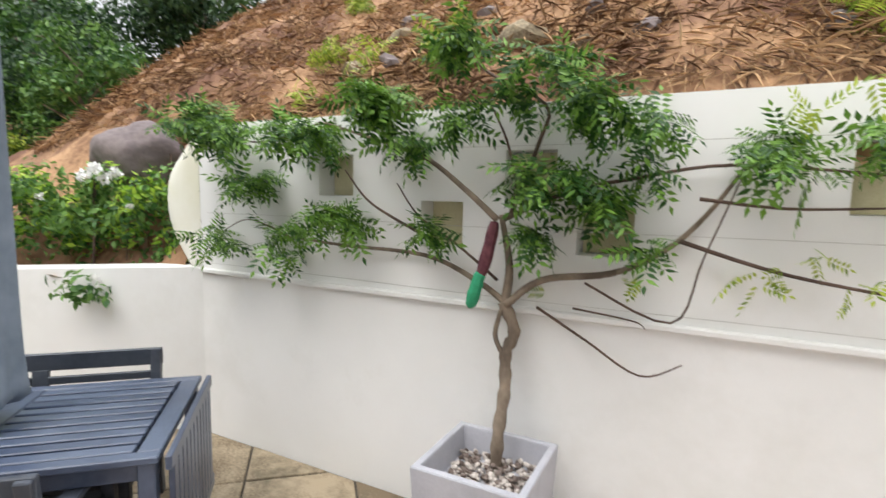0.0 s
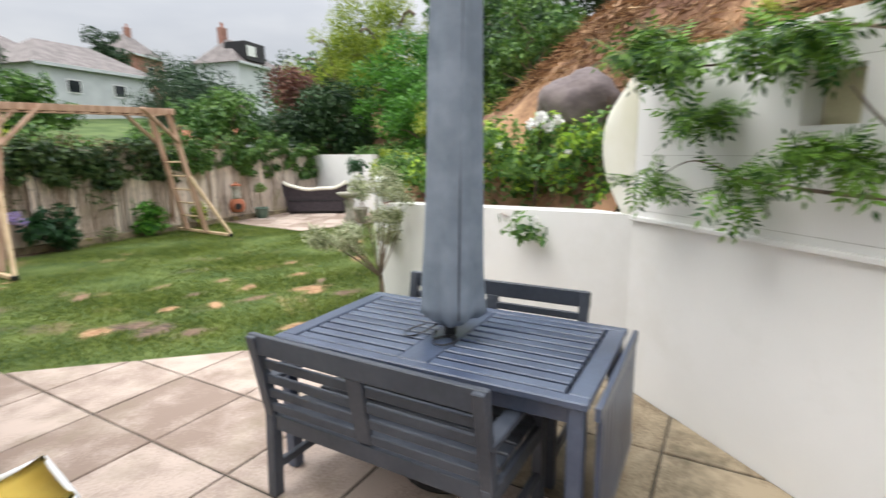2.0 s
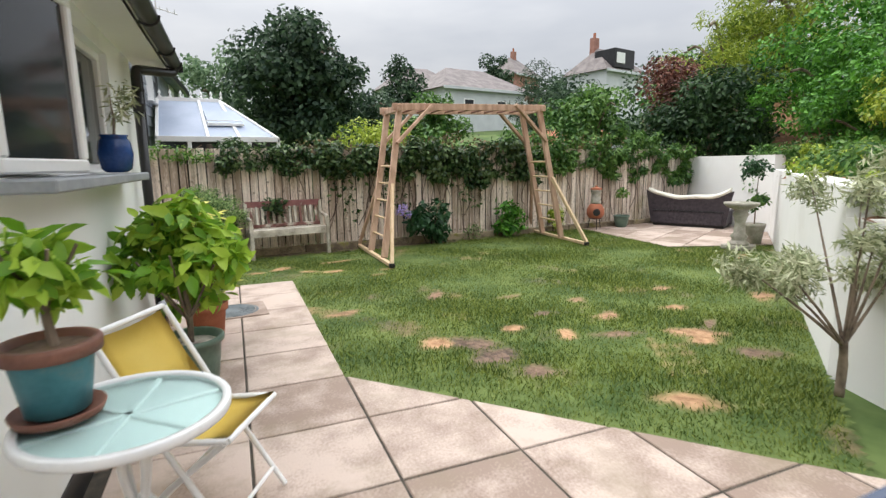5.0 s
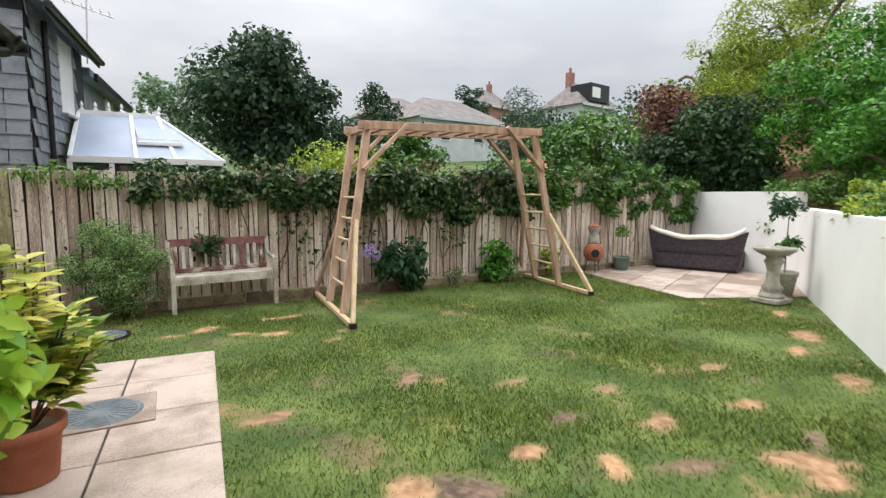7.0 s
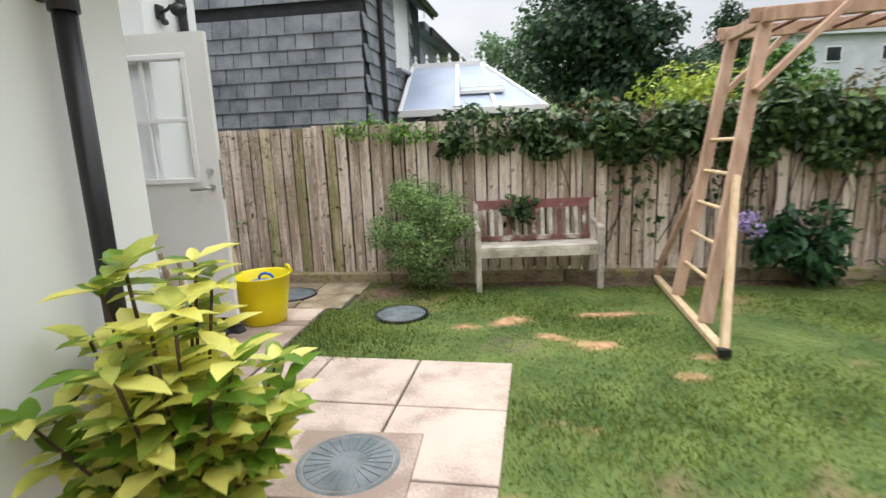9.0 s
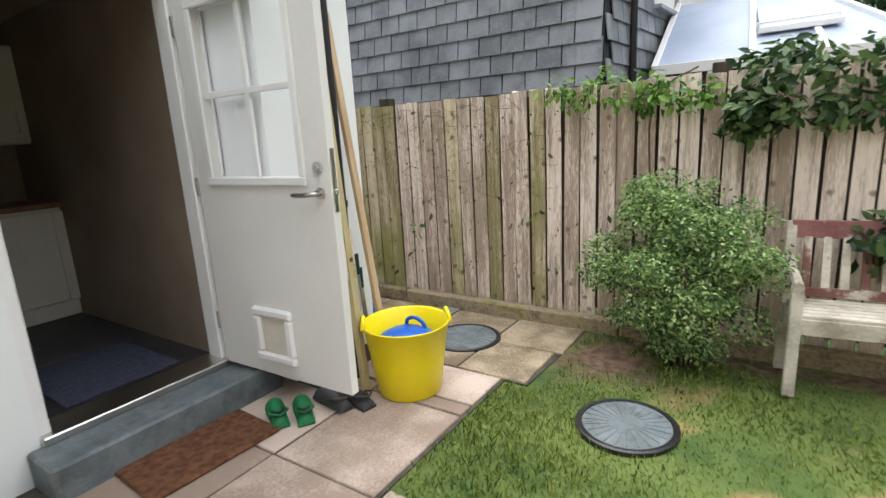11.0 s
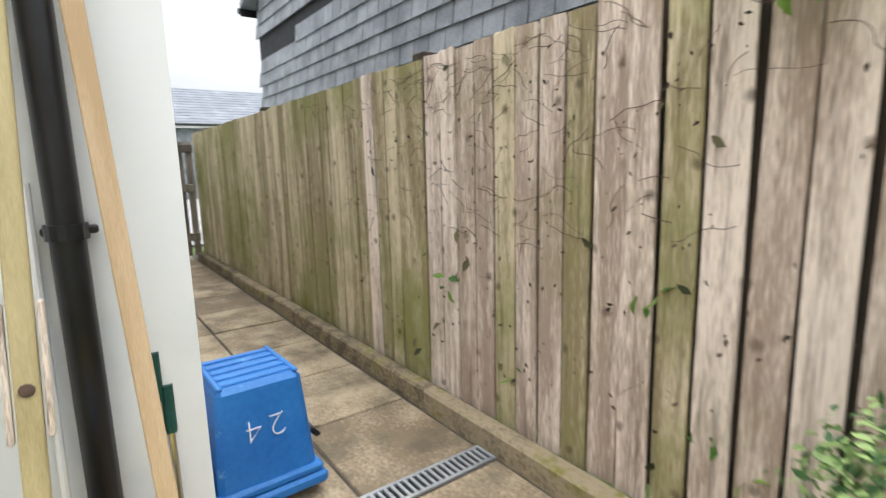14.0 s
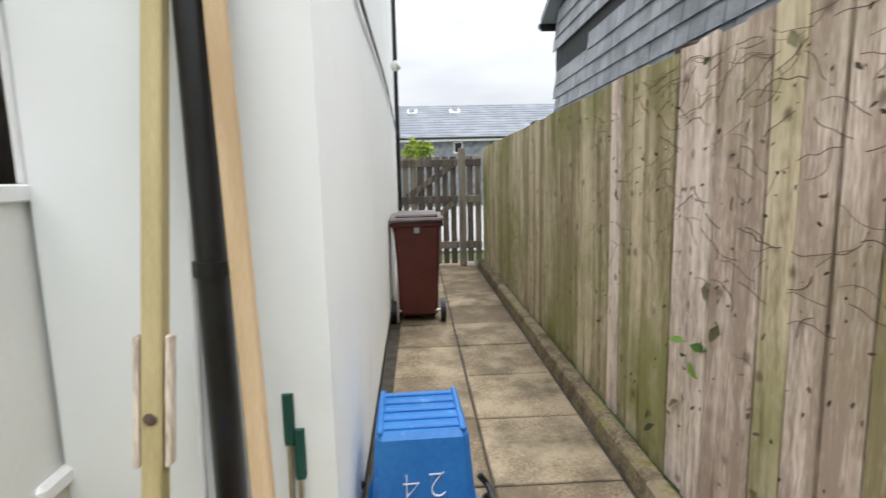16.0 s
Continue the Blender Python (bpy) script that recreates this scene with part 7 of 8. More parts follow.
foliage("leaves", cl, 55, clumps(np.random.default_rng(55), (-0.2, 6.95, 2.38), (0.5, 0.2, 0.14), 14, 0.12), 420, 0.12, L_LIME, LEAF, droop=1.0)
part("stem", tube(curve([(0.3, 6.9, 0.0), (0.28, 6.88, 1.2), (0.1, 6.9, 2.2), (-0.5, 6.95, 2.4)], 6), 0.012, 8), BARK, cl)

# ---- bed behind the low wall ----
rockb = thing("boulder", pose(4.78, 1.42, 1.92), "large purple-grey boulder on the bank", "boulder")
bm = bmesh.new()
bmesh.ops.create_icosphere(bm, subdivisions=4, radius=1.0)
for v in bm.verts:
    q = v.co.copy()
    f = 1 + 0.22 * noise.noise(q * 1.3) + 0.08 * noise.noise(q * 4) + 0.03 * noise.noise(q * 11)
    v.co = Vector((q.x * 0.30 * f, q.y * 0.36 * f, q.z * 0.29 * f))
part("stone", bm, ROCK, rockb, smooth=True)
rr = random.Random(21)
for i in range(26):
    s, d = rr.uniform(-0.3, 4.2), rr.uniform(0.5, 2.4)
    p = onwall(s, 0, -d)
    z = float(bank_height(np.array(p.x), np.array(p.y)))
    t = thing("rock", pose(p.x, p.y, z, rr.uniform(0, 40), rr.uniform(0, 40), rr.uniform(0, 360)), "grey-brown rock half buried in the dead bracken", "rock", "rocks on the bank")
    bm = bmesh.new()
    bmesh.ops.create_icosphere(bm, subdivisions=2, radius=1.0)
    sz = rr.uniform(0.05, 0.15)
    for v in bm.verts:
        v.co = Vector((v.co.x * 1.3, v.co.y, v.co.z * 0.7)) * sz * (1 + 0.4 * noise.noise(v.co * 1.6 + Vector((i, 0, 0))))
    part("stone", bm, ROCK if i % 2 else KERB, t)
ro = thing("rose_bush", pose(0, 0, 0), "bushy green rose with white flowers above the wall", "shrub")
bl = []
for f, r, z in ((0.06, 0.3, 1.32), (0.14, 0.34, 1.45), (0.22, 0.4, 1.4), (0.3, 0.42, 1.5), (0.4, 0.42, 1.45), (0.5, 0.4, 1.45), (0.6, 0.38, 1.4), (0.7, 0.34, 1.35), (0.85, 0.28, 1.25)):
    p = Vector(A1).lerp(Vector(E1), f) + Vector((0.92, -0.39)) * 0.5
    bl += clumps(np.random.default_rng(int(100 * f)), (p.x, p.y, z), (r, r, 0.36), 12, 0.15)
foliage("leaves", ro, 61, bl, 6200, 0.06, L_MID, LEAF, droop=0.5)
foliage("young_leaves", ro, 62, [(b[0], b[1], b[2] + 0.08, *b[3:]) for b in bl[::2]], 3000, 0.06, L_LIME, LEAF)
for i in range(9):
    b = bl[(i * 7) % len(bl)]
    part("cane", tube([(b[0], b[1] + 0.05, 1.0), (b[0], b[1], b[2] + 0.2)], 0.006, 5), TWIG, ro)


def rose(at, r, seed):
    rg = np.random.default_rng(seed)
    n = 26
    d = rg.normal(size=(n, 3))
    d /= np.linalg.norm(d, axis=1)[:, None]
    scatter("flower", *SMALL_LEAF, np.array(at) + d * r * 0.45, turns(rg, n, d, 0.3), np.full(n, r * 0.9), PETAL, ro, "white rose bloom")


for i, (x, y, z, r) in enumerate(((4.16, 1.60, 1.80, 0.06), (4.2, 1.55, 1.74, 0.055), (4.1, 1.66, 1.75, 0.055), (4.18, 1.48, 1.78, 0.05), (3.85, 1.55, 1.03, 0.05), (4.0, 1.35, 1.55, 0.03), (4.3, 2.0, 1.6, 0.035))):
    rose((x, y, z), r, i)
spray = [(3.88, 1.62, 1.0, 0.12, 0.2, 0.1), (3.84, 1.55, 0.95, 0.08, 0.12, 0.08)]
foliage("hanging_leaves", ro, 63, spray, 90, 0.07, L_MID, LEAF, droop=1.2)
bed = []
for f in np.linspace(0.02, 0.62, 9):
    p = Vector(E1).lerp(Vector(F1), float(f)) + Vector((0.57, -0.82)) * (0.45 + 0.15 * math.sin(20 * f))
    bed.append((p.x, p.y))
for i, (x, y) in enumerate(bed):
    t = thing("shrub", pose(x, y, 1.1), "low yellow-green shrub in the bed above the wall" if i % 2 else "low green leafy shrub in the bed above the wall", "shrub", "bed shrubs")
    foliage("leaves", t, 70 + i, clumps(np.random.default_rng(70 + i), (0, 0, 0.22), (0.34, 0.34, 0.2), 10, 0.13), 620, 0.065, L_YEL if i % 2 else L_MID, LEAF)
    part("stem", tube([(0, 0, -0.05), (0.02, 0, 0.25)], 0.01, 6), TWIG, t)

# ---- olive by the low wall ----
ol = thing("olive_tree", pose(4.42, 3.30, 0), "small grey-leaved olive tree beside the white wall", "tree")
part("trunk", tube(curve([(0, 0, 0), (0.02, 0.01, 0.2), (-0.02, 0, 0.34)], 4), [0.026] * 5 + [0.022] * 4, 10), BARK, ol, smooth=True)
ro_ = random.Random(4)
blo = []
for i in range(11):
    a = i * 2.4
    r, h = ro_.uniform(0.2, 0.62), ro_.uniform(0.65, 1.35)
    tip = (r * math.cos(a) - 0.12, r * math.sin(a) * 0.75 + 0.05, h)
    part("limb", tube(curve([(-0.02, 0, 0.32), (0.45 * tip[0], 0.45 * tip[1], 0.34 + 0.4 * (h - 0.3)), tip], 5), [0.012 - 0.0009 * k for k in range(11)], 6), BARK, ol)
    blo += clumps(np.random.default_rng(200 + i), tip, (0.15, 0.15, 0.13), 4, 0.09)
foliage("leaves", ol, 64, blo, 4600, 0.066, L_OLIVE, THIN_LEAF, spread=1.0, droop=0.0, shell=0.2)

# ---- shrubs along the fence ----
def shrub(at, radii, count, n, size, material, label, seed, shape=LEAF, clump=0.14, stems=5):
    t = thing("shrub", pose(*at), label, "shrub")
    z = radii[2] * 1.0
    foliage("leaves", t, seed, clumps(np.random.default_rng(seed), (0, 0, z), (radii[0] - clump, radii[1] - clump, radii[2] - clump * 0.6), count, clump), n, size, material, shape)
    for k in range(stems):
        a = k * 2.4
        part("stem", tube(curve([(0.05 * math.cos(a), 0.05 * math.sin(a), -0.02), (0.4 * radii[0] * math.cos(a), 0.4 * radii[1] * math.sin(a), z * 0.7), (0.75 * radii[0] * math.cos(a), 0.75 * radii[1] * math.sin(a), z * 1.15)], 3), 0.006, 6), TWIG, t)
    return t


shrub((1.24, 9.83, 0.02), (0.60, 0.42, 0.58), 110, 24000, 0.025, L_BOX, "dense rounded grey-green shrub by the fence", 81, LEAF, 0.12, 9)
hy = shrub((4.72, 9.88, 0), (0.52, 0.30, 0.40), 30, 900, 0.115, L_HYD, "dark green hydrangea with lilac blooms by the fence", 82)
rgl = np.random.default_rng(83)
for x, y, z in ((-0.56, -0.18, 0.68), (-0.50, -0.2, 0.56), (-0.60, -0.12, 0.60)):
    d = rgl.normal(size=(34, 3))
    d /= np.linalg.norm(d, axis=1)[:, None]
    scatter("bloom", *SMALL_LEAF, np.array((x, y, z)) + d * np.array([0.07, 0.07, 0.05]), turns(rgl, 34, d, 0.3), np.full(34, 0.045), LILAC, hy, "lilac flower head")
shrub((6.42, 9.92, 0), (0.38, 0.26, 0.34), 20, 560, 0.115, L_HYDB, "bright green hydrangea by the fence", 84)
shrub((5.62, 9.98, 0), (0.22, 0.16, 0.18), 8, 170, 0.07, L_MID, "small weedy plant by the fence", 85, THIN_LEAF)
shrub((7.55, 9.98, 0), (0.22, 0.16, 0.28), 9, 220, 0.09, L_YEL, "small yellow-green plant by the fence", 86)
shrub((2.15, 10.06, 0.55), (0.2, 0.08, 0.22), 8, 140, 0.09, L_IVY, "dark climber shoots on the fence", 87)


# ---- climbers over the fence ----
def climber(name_label, x0, x1, seed, hang, rise, n, material, size, thick=0.17):
    t = thing("climbing_plant", pose((x0 + x1) / 2, FENCE, 1.6), name_label, "climber")
    rg = np.random.default_rng(seed)
    bl_ = []
    for _ in range(int((x1 - x0) * 26)):
        x = rg.uniform(x0, x1) - (x0 + x1) / 2
        w = 0.65 + 0.35 * math.sin(2.7 * (x + x1) + seed) * math.sin(1.3 * x + 0.5 * seed)
        z = rg.uniform(-hang * (0.35 + 0.65 * w), rise * (0.6 + 0.4 * math.sin(1.9 * x + seed)))
        bl_.append((x, -0.09 + rg.uniform(-0.07, 0.1) if z < 0.05 else rg.uniform(-0.14, 0.3), z, 0.13, thick * 0.6, 0.11))
    foliage("leaves", t, seed, bl_, n, size, material, LEAF, spread=0.55, droop=1.0, shell=0.2, up=0.3)
    for i in range(int((x1 - x0) * 2)):
        x = rg.uniform(x0, x1) - (x0 + x1) / 2
        part("stem", tube(curve([(x, -0.03, -1.5 + rg.uniform(0, 0.5)), (x + rg.uniform(-0.2, 0.2), -0.03, -0.8), (x + rg.uniform(-0.3, 0.3), -0.04, -0.1), (x + rg.uniform(-0.4, 0.4), 0.02, 0.1)], 4), 0.006, 5), TWIG, t)
    return t


climber("bright leafy climber at the end of the hedge", 0.35, 1.3, 91, 0.12, 0.10, 520, L_IVYB, 0.06)
climber("dark leafy climber spilling over the fence", 1.4, 3.2, 92, 0.36, 0.2, 3400, L_IVY, 0.075)
climber("dark leafy climber spilling over the fence", 2.8, 5.2, 93, 0.6, 0.32, 4800, L_IVY, 0.095)
climber("dark leafy climber spilling over the fence", 4.8, 7.2, 94, 0.75, 0.28, 5000, L_IVY, 0.095)
climber("green leafy climber spilling over the fence", 6.9, 9.4, 95, 0.55, 0.3, 4400, L_MID, 0.085)
climber("green leafy climber spilling over the fence", 9.0, 11.6, 96, 0.8, 0.4, 5200, L_MID, 0.085)
climber("rusty brown climber tips along the fence top", 2.6, 9.0, 97, -0.06, 0.30, 1100, L_RUST, 0.07)
drop_t = thing("climbing_plant", pose(3.6, FENCE - 0.06, 0.8), "thin dark climber strands down the fence", "climber")
foliage("leaves", drop_t, 98, [(-0.35, 0, 0.2, 0.25, 0.05, 0.3), (-0.2, 0, -0.2, 0.2, 0.05, 0.25), (0.3, 0, 0.3, 0.3, 0.05, 0.4), (0.75, 0, 0.0, 0.2, 0.05, 0.3), (1.9, 0, 0.35, 0.4, 0.06, 0.35), (2.1, 0, 0.0, 0.25, 0.05, 0.25)], 330, 0.085, L_IVY, LEAF, droop=1.0)
part("stem", tube(curve([(0, 0.02, -0.75), (0.1, 0.02, 0), (0.4, 0.02, 0.8)], 4), 0.007, 5), TWIG, drop_t)
vine = thing("dry_vine", pose(0, FENCE - 0.012, 0), "bare dry climber stems clinging to the fence boards", "climber")
rv = random.Random(14)
for i in range(170):
    x, z = (min(rv.gauss(-0.8, 0.7), 0.35) if i % 5 else rv.uniform(-2.9, 0.9)), 1.6 - 0.75 * rv.random() ** 1.5 * (1.0 if i % 5 else 1.7)
    pts = [Vector((x, 0, z))]
    a = rv.uniform(-0.5, 0.5) + (math.pi if rv.random() < 0.5 else 0)
    for k in range(rv.randint(3, 6)):
        a += rv.uniform(-0.6, 0.6)
        pts.append(pts[-1] + Vector((0.032 * math.cos(a), rv.uniform(-0.004, 0.004), 0.026 * math.sin(a))))
    if max(p.z for p in pts) < 1.66 and min(p.z for p in pts) > 0.15:
        part("stem", tube(curve(pts, 3), rv.uniform(0.0007, 0.0015), 5), TWIG, vine)
rgv = np.random.default_rng(15)
for name, many, lo, hi, stuff, note in (("dead_leaves", 330, 0.008, 0.026, L_DEAD, "small dead climber leaves and pads"), ("old_leaves", 20, 0.045, 0.075, L_OLD, "curled olive-brown climber leaves")):
    px = np.minimum(rgv.normal(-0.55, 0.75, many), 0.7)
    pz = 0.22 + 1.36 * rgv.random(many) ** (0.75 if name == "dead_leaves" else 1.6)
    scatter(name, *LEAF, np.column_stack([px, rgv.uniform(-0.012, 0.0, many), pz]), turns(rgv, many, np.array([0.0, -1.4, 0.3]), 0.5, 0.8), rgv.uniform(lo, hi, many), stuff, vine, note)
foliage("leaves", vine, 99, [(x, -0.02, z, 0.05, 0.02, 0.05) for x, z in ((-0.15, 1.28), (-0.05, 0.5), (0.3, 0.42), (-0.45, 0.35), (0.12, 0.75), (-0.9, 0.62), (0.62, 1.2), (0.72, 0.95), (0.45, 0.3))], 16, 0.06, L_IVYB, LEAF, droop=1.0)


# ---- trees and hedges beyond the garden ----
def tree(at, height, radius, n, size, material, label, seed, trunk=0.35, count=40, clump=None, squash=0.8, shape=SMALL_LEAF, category="tree", base=0.35):
    t = thing("tree" if category == "tree" else "hedge", pose(*at), label, category)
    h0 = height * base
    cz = (height + h0) / 2
    cl_ = clump or radius * 0.33
    rg = np.random.default_rng(seed)
    bl_ = clumps(rg, (0, 0, cz), (radius - cl_ * 0.5, radius - cl_ * 0.5, (height - h0) / 2 - cl_ * 0.4), count, cl_)
    foliage("crown", t, seed, bl_, n, size, material, shape, spread=0.7, droop=0.6)
    if trunk:
        part("trunk", tube(curve([(0, 0, -0.5), (0.05, 0, h0), (0, 0.1, cz * 0.85), (0.05, 0, cz)], 4), [trunk * (1 - 0.075 * k) for k in range(13)], 9), BARK, t, smooth=True)
        for k in range(6):
            a = k * 1.3 + seed
            part("limb", tube(curve([(0, 0, h0 * 0.8 + 0.1 * k * (height - h0)), (0.4 * radius * math.cos(a), 0.4 * radius * math.sin(a), h0 + 0.13 * k * (height - h0) + 0.2), (0.6 * radius * math.cos(a), 0.6 * radius * math.sin(a), h0 + 0.12 * k * (height - h0) + 0.3)], 3), trunk * 0.3, 6), BARK, t)
    return t


def bz(x, y):
    return float(bank_height(np.array(float(x)), np.array(float(y)))) - 0.25


def gz(x, y):
    return float(far_ground(np.array(float(x)), np.array(float(y))))


tree((5.6, 26.0, gz(5.6, 26)), 8.4 - gz(5.6, 26), 3.0, 15000, 0.26, L_TREE, "large dark broad-crowned tree beyond the fence", 301, 0.3, 70, 0.85, base=0.15)
tree((2.4, 34.0, gz(2.4, 34)), 8.0 - gz(2.4, 34), 2.6, 3200, 0.26, L_PALE, "thin pale green tree beyond the roofs", 302, 0.2, 40, 0.6, base=0.2)
tree((18.1, 45.0, gz(18, 45)), 11.0 - gz(18, 45), 2.2, 4200, 0.3, L_TREE, "round green tree in the distance", 303, 0.2, 34, 0.7, base=0.1)
tree((38.0, 62.0, gz(38, 62)), 15.8 - gz(38, 62), 2.6, 2400, 0.4, L_TREE, "round green tree in the distance", 304, 0.25, 24, 0.9, base=0.3)
tree((12.9, 18.3, gz(12.9, 18.3)), 5.1 - gz(12.9, 18.3), 1.15, 5200, 0.17, L_TREE, "drooping dark green tree beyond the fence", 305, 0.15, 44, 0.45, shape=THIN_LEAF, base=0.1)
tree((9.8, 11.5, -0.1), 3.4, 1.25, 6200, 0.12, L_MID, "bright green leafy sapling behind the fence", 306, 0.07, 40, 0.36, base=0.3, shape=LEAF)
tree((8.3, 12.0, -0.1), 2.6, 0.9, 2400, 0.11, L_MID, "green leafy sapling behind the fence", 307, 0.06, 26, 0.3, base=0.35, shape=LEAF)
tree((12.9, 11.9, 0.4), 3.9, 0.8, 3000, 0.13, L_RED, "copper-leaved shrub on the slope", 308, 0.1, 36, 0.42, base=0.45, shape=LEAF)
for i, (x, y, h, r, mt) in enumerate(((10.5, 15.5, 2.5, 1.6, L_DARK), (13.5, 16.6, 2.7, 1.7, L_MID), (16.5, 17.8, 3.0, 1.8, L_DARK), (19.6, 19.2, 3.3, 2.0, L_DARK), (7.4, 15.0, 2.3, 1.5, L_MID))):
    tree((x, y, gz(x, y)), h, r, 4200, 0.15, mt, "leafy garden hedge beyond the fence", 380 + i, 0.1, 36, 0.42, base=0.0, shape=LEAF, category="hedge")
tree((13.1, 10.8, 1.0), 2.8, 1.6, 8000, 0.13, L_DARK, "dark grey-green evergreen shrub on the slope", 309, 0.12, 50, 0.42, base=0.0, shape=LEAF)
tree((12.2, 11.6, 0.2), 2.6, 1.2, 4200, 0.12, L_DARK, "dark evergreen shrub beside the terrace wall", 310, 0.1, 34, 0.38, base=0.0, shape=LEAF)
tree((15.6, 12.4, 1.0), 5.2, 1.8, 7500, 0.15, L_YEL, "feathery yellow-green conifer on the slope", 311, 0.14, 46, 0.45, base=0.35, shape=THIN_LEAF)
tree((16.0, 10.4, 1.5), 5.8, 2.4, 10000, 0.17, L_YEL, "tall green conifer on the slope", 312, 0.16, 54, 0.5, base=0.25, shape=THIN_LEAF)
tree((13.4, 8.2, 1.6), 3.6, 1.7, 11000, 0.11, L_HYDB, "bright green leafy bush on the slope", 313, 0.1, 50, 0.38, base=0.0, shape=LEAF)
tree((11.9, 6.7, 1.2), 2.4, 1.3, 7500, 0.09, L_HYDB, "green leafy bush on the slope", 314, 0.07, 34, 0.32, base=0.0, shape=LEAF)
tree((14.8, 5.6, bz(14.8, 5.6)), 3.6, 2.0, 8500, 0.14, L_DARK, "dark ivy-clad hedge on the bank", 315, 0.14, 60, 0.5, base=0.0, shape=LEAF, category="hedge")
tree((12.6, 4.2, bz(12.6, 4.2)), 2.3, 1.6, 7000, 0.13, L_DARK, "dark ivy-clad hedge on the bank", 316, 0.12, 50, 0.42, base=0.0, shape=LEAF, category="hedge")
tree((15.5, 2.2, bz(15.5, 2.2)), 3.4, 2.6, 9000, 0.16, L_DARK, "dark ivy-clad hedge on top of the bank", 317, 0.14, 60, 0.6, base=0.0, shape=LEAF, category="hedge")
tree((18.0, 7.5, 2.5), 6.0, 2.6, 8000, 0.2, L_MID, "tall green tree on the slope", 318, 0.2, 54, 0.6, base=0.2)
tree((19.5, 14.0, 1.2), 5.6, 2.4, 7000, 0.2, L_TREE, "tall dark tree on the slope", 319, 0.2, 50, 0.6, base=0.15)
tree((10.6, 5.4, 1.5), 1.5, 0.9, 3000, 0.085, L_YEL, "yellow-green leafy bush on the slope", 320, 0.05, 26, 0.26, base=0.0, shape=LEAF)
tree((4.2, 11.8, 0), 2.35, 0.9, 2600, 0.08, L_YEL, "yellow-green clipped bush behind the fence", 321, 0.07, 26, 0.3, base=0.4, shape=LEAF)
tree((11.2, 5.2, 1.6), 2.2, 1.2, 6000, 0.09, L_MID, "green leafy bush covering the slope", 323, 0.05, 40, 0.3, base=0.0, shape=LEAF)
tree((17.5, -1.5, bz(17.5, -1.5)), 3.2, 3.0, 9000, 0.17, L_DARK, "dark ivy-clad hedge on top of the bank", 324, 0.14, 60, 0.6, base=0.0, shape=LEAF, category="hedge")
tree((12.2, 8.0, 0.4), 1.7, 1.3, 8000, 0.085, L_MID, "green leafy bush hiding the slope", 325, 0.05, 44, 0.3, base=0.0, shape=LEAF)
tree((12.8, 6.8, 0.6), 1.5, 1.0, 5000, 0.085, L_HYDB, "bright green leafy bush hiding the slope", 326, 0.05, 34, 0.3, base=0.0, shape=LEAF)
tree((9.2, 3.2, 2.6), 1.6, 0.9, 2600, 0.10, L_MID, "green bush on the bank", 322, 0.05, 26, 0.26, base=0.0, shape=LEAF)
for i, (x, y, h, r, mt) in enumerate(((24, 30, 4.5, 3.5, L_TREE), (30, 38, 5, 4, L_TREE), (12, 38, 4, 3.2, L_TREE), (8, 44, 4, 3.5, L_PALE), (26, 22, 6, 3.5, L_MID), (44, 56, 6, 5, L_TREE), (16, 34, 3.6, 2.6, L_MID), (22, 17, 5.5, 3, L_MID), (-6, 46, 7, 4, L_TREE), (36, 30, 8, 5, L_TREE), (28, 12, 9, 5, L_TREE))):
    tree((x, y, gz(x, y)), h, r, 3200, 0.32, mt, "leafy trees in the distance", 330 + i, 0.2, 30, r * 0.3, base=0.0)


# ---- houses in the distance ----
def far_house(at, turn, w, d, eave, ridge, wallm, roofm, label, chimney=None, windows=()):
    t = thing("house", pose(*at, 0, 0, turn), label, "house")
    part("wall", box((w, d, eave + 6), (0, 0, eave / 2 - 3), 0.0), wallm, t)
    bm = bmesh.new()
    o = 0.4
    v = [bm.verts.new(q) for q in ((-w / 2 - o, -d / 2 - o, eave), (w / 2 + o, -d / 2 - o, eave), (w / 2 + o, d / 2 + o, eave), (-w / 2 - o, d / 2 + o, eave), (-w / 2 + d * 0.35, 0, ridge), (w / 2 - d * 0.35, 0, ridge))]
    for f in ((0, 1, 5, 4), (1, 2, 5), (2, 3, 4, 5), (3, 0, 4), (3, 2, 1, 0)):
        bm.faces.new([v[i] for i in f])
    rf = part("roof", bm, roofm, t)
    part("fascia", box((w + 2 * o + 0.05, 0.06, 0.25), (0, -d / 2 - o, eave - 0.08), 0.0), PALEWALL, t)
    if chimney:
        c = part("chimney", box((0.8, 0.6, 1.8), chimney, 0.02), BRICK, rf)
        part("chimney_pot", tube([(chimney[0], chimney[1], chimney[2] + 0.9), (chimney[0], chimney[1], chimney[2] + 1.4)], 0.14, 8), TERRA, c)
    for x, z, ww, hh in windows:
        wn_ = part("window", box((ww, 0.08, hh), (x, -d / 2 - 0.03, z), 0.0), UPVC, t)
        part("pane", box((ww - 0.2, 0.02, hh - 0.2), (x, -d / 2 - 0.08, z), 0.0), DARKPANE, wn_)
    return t


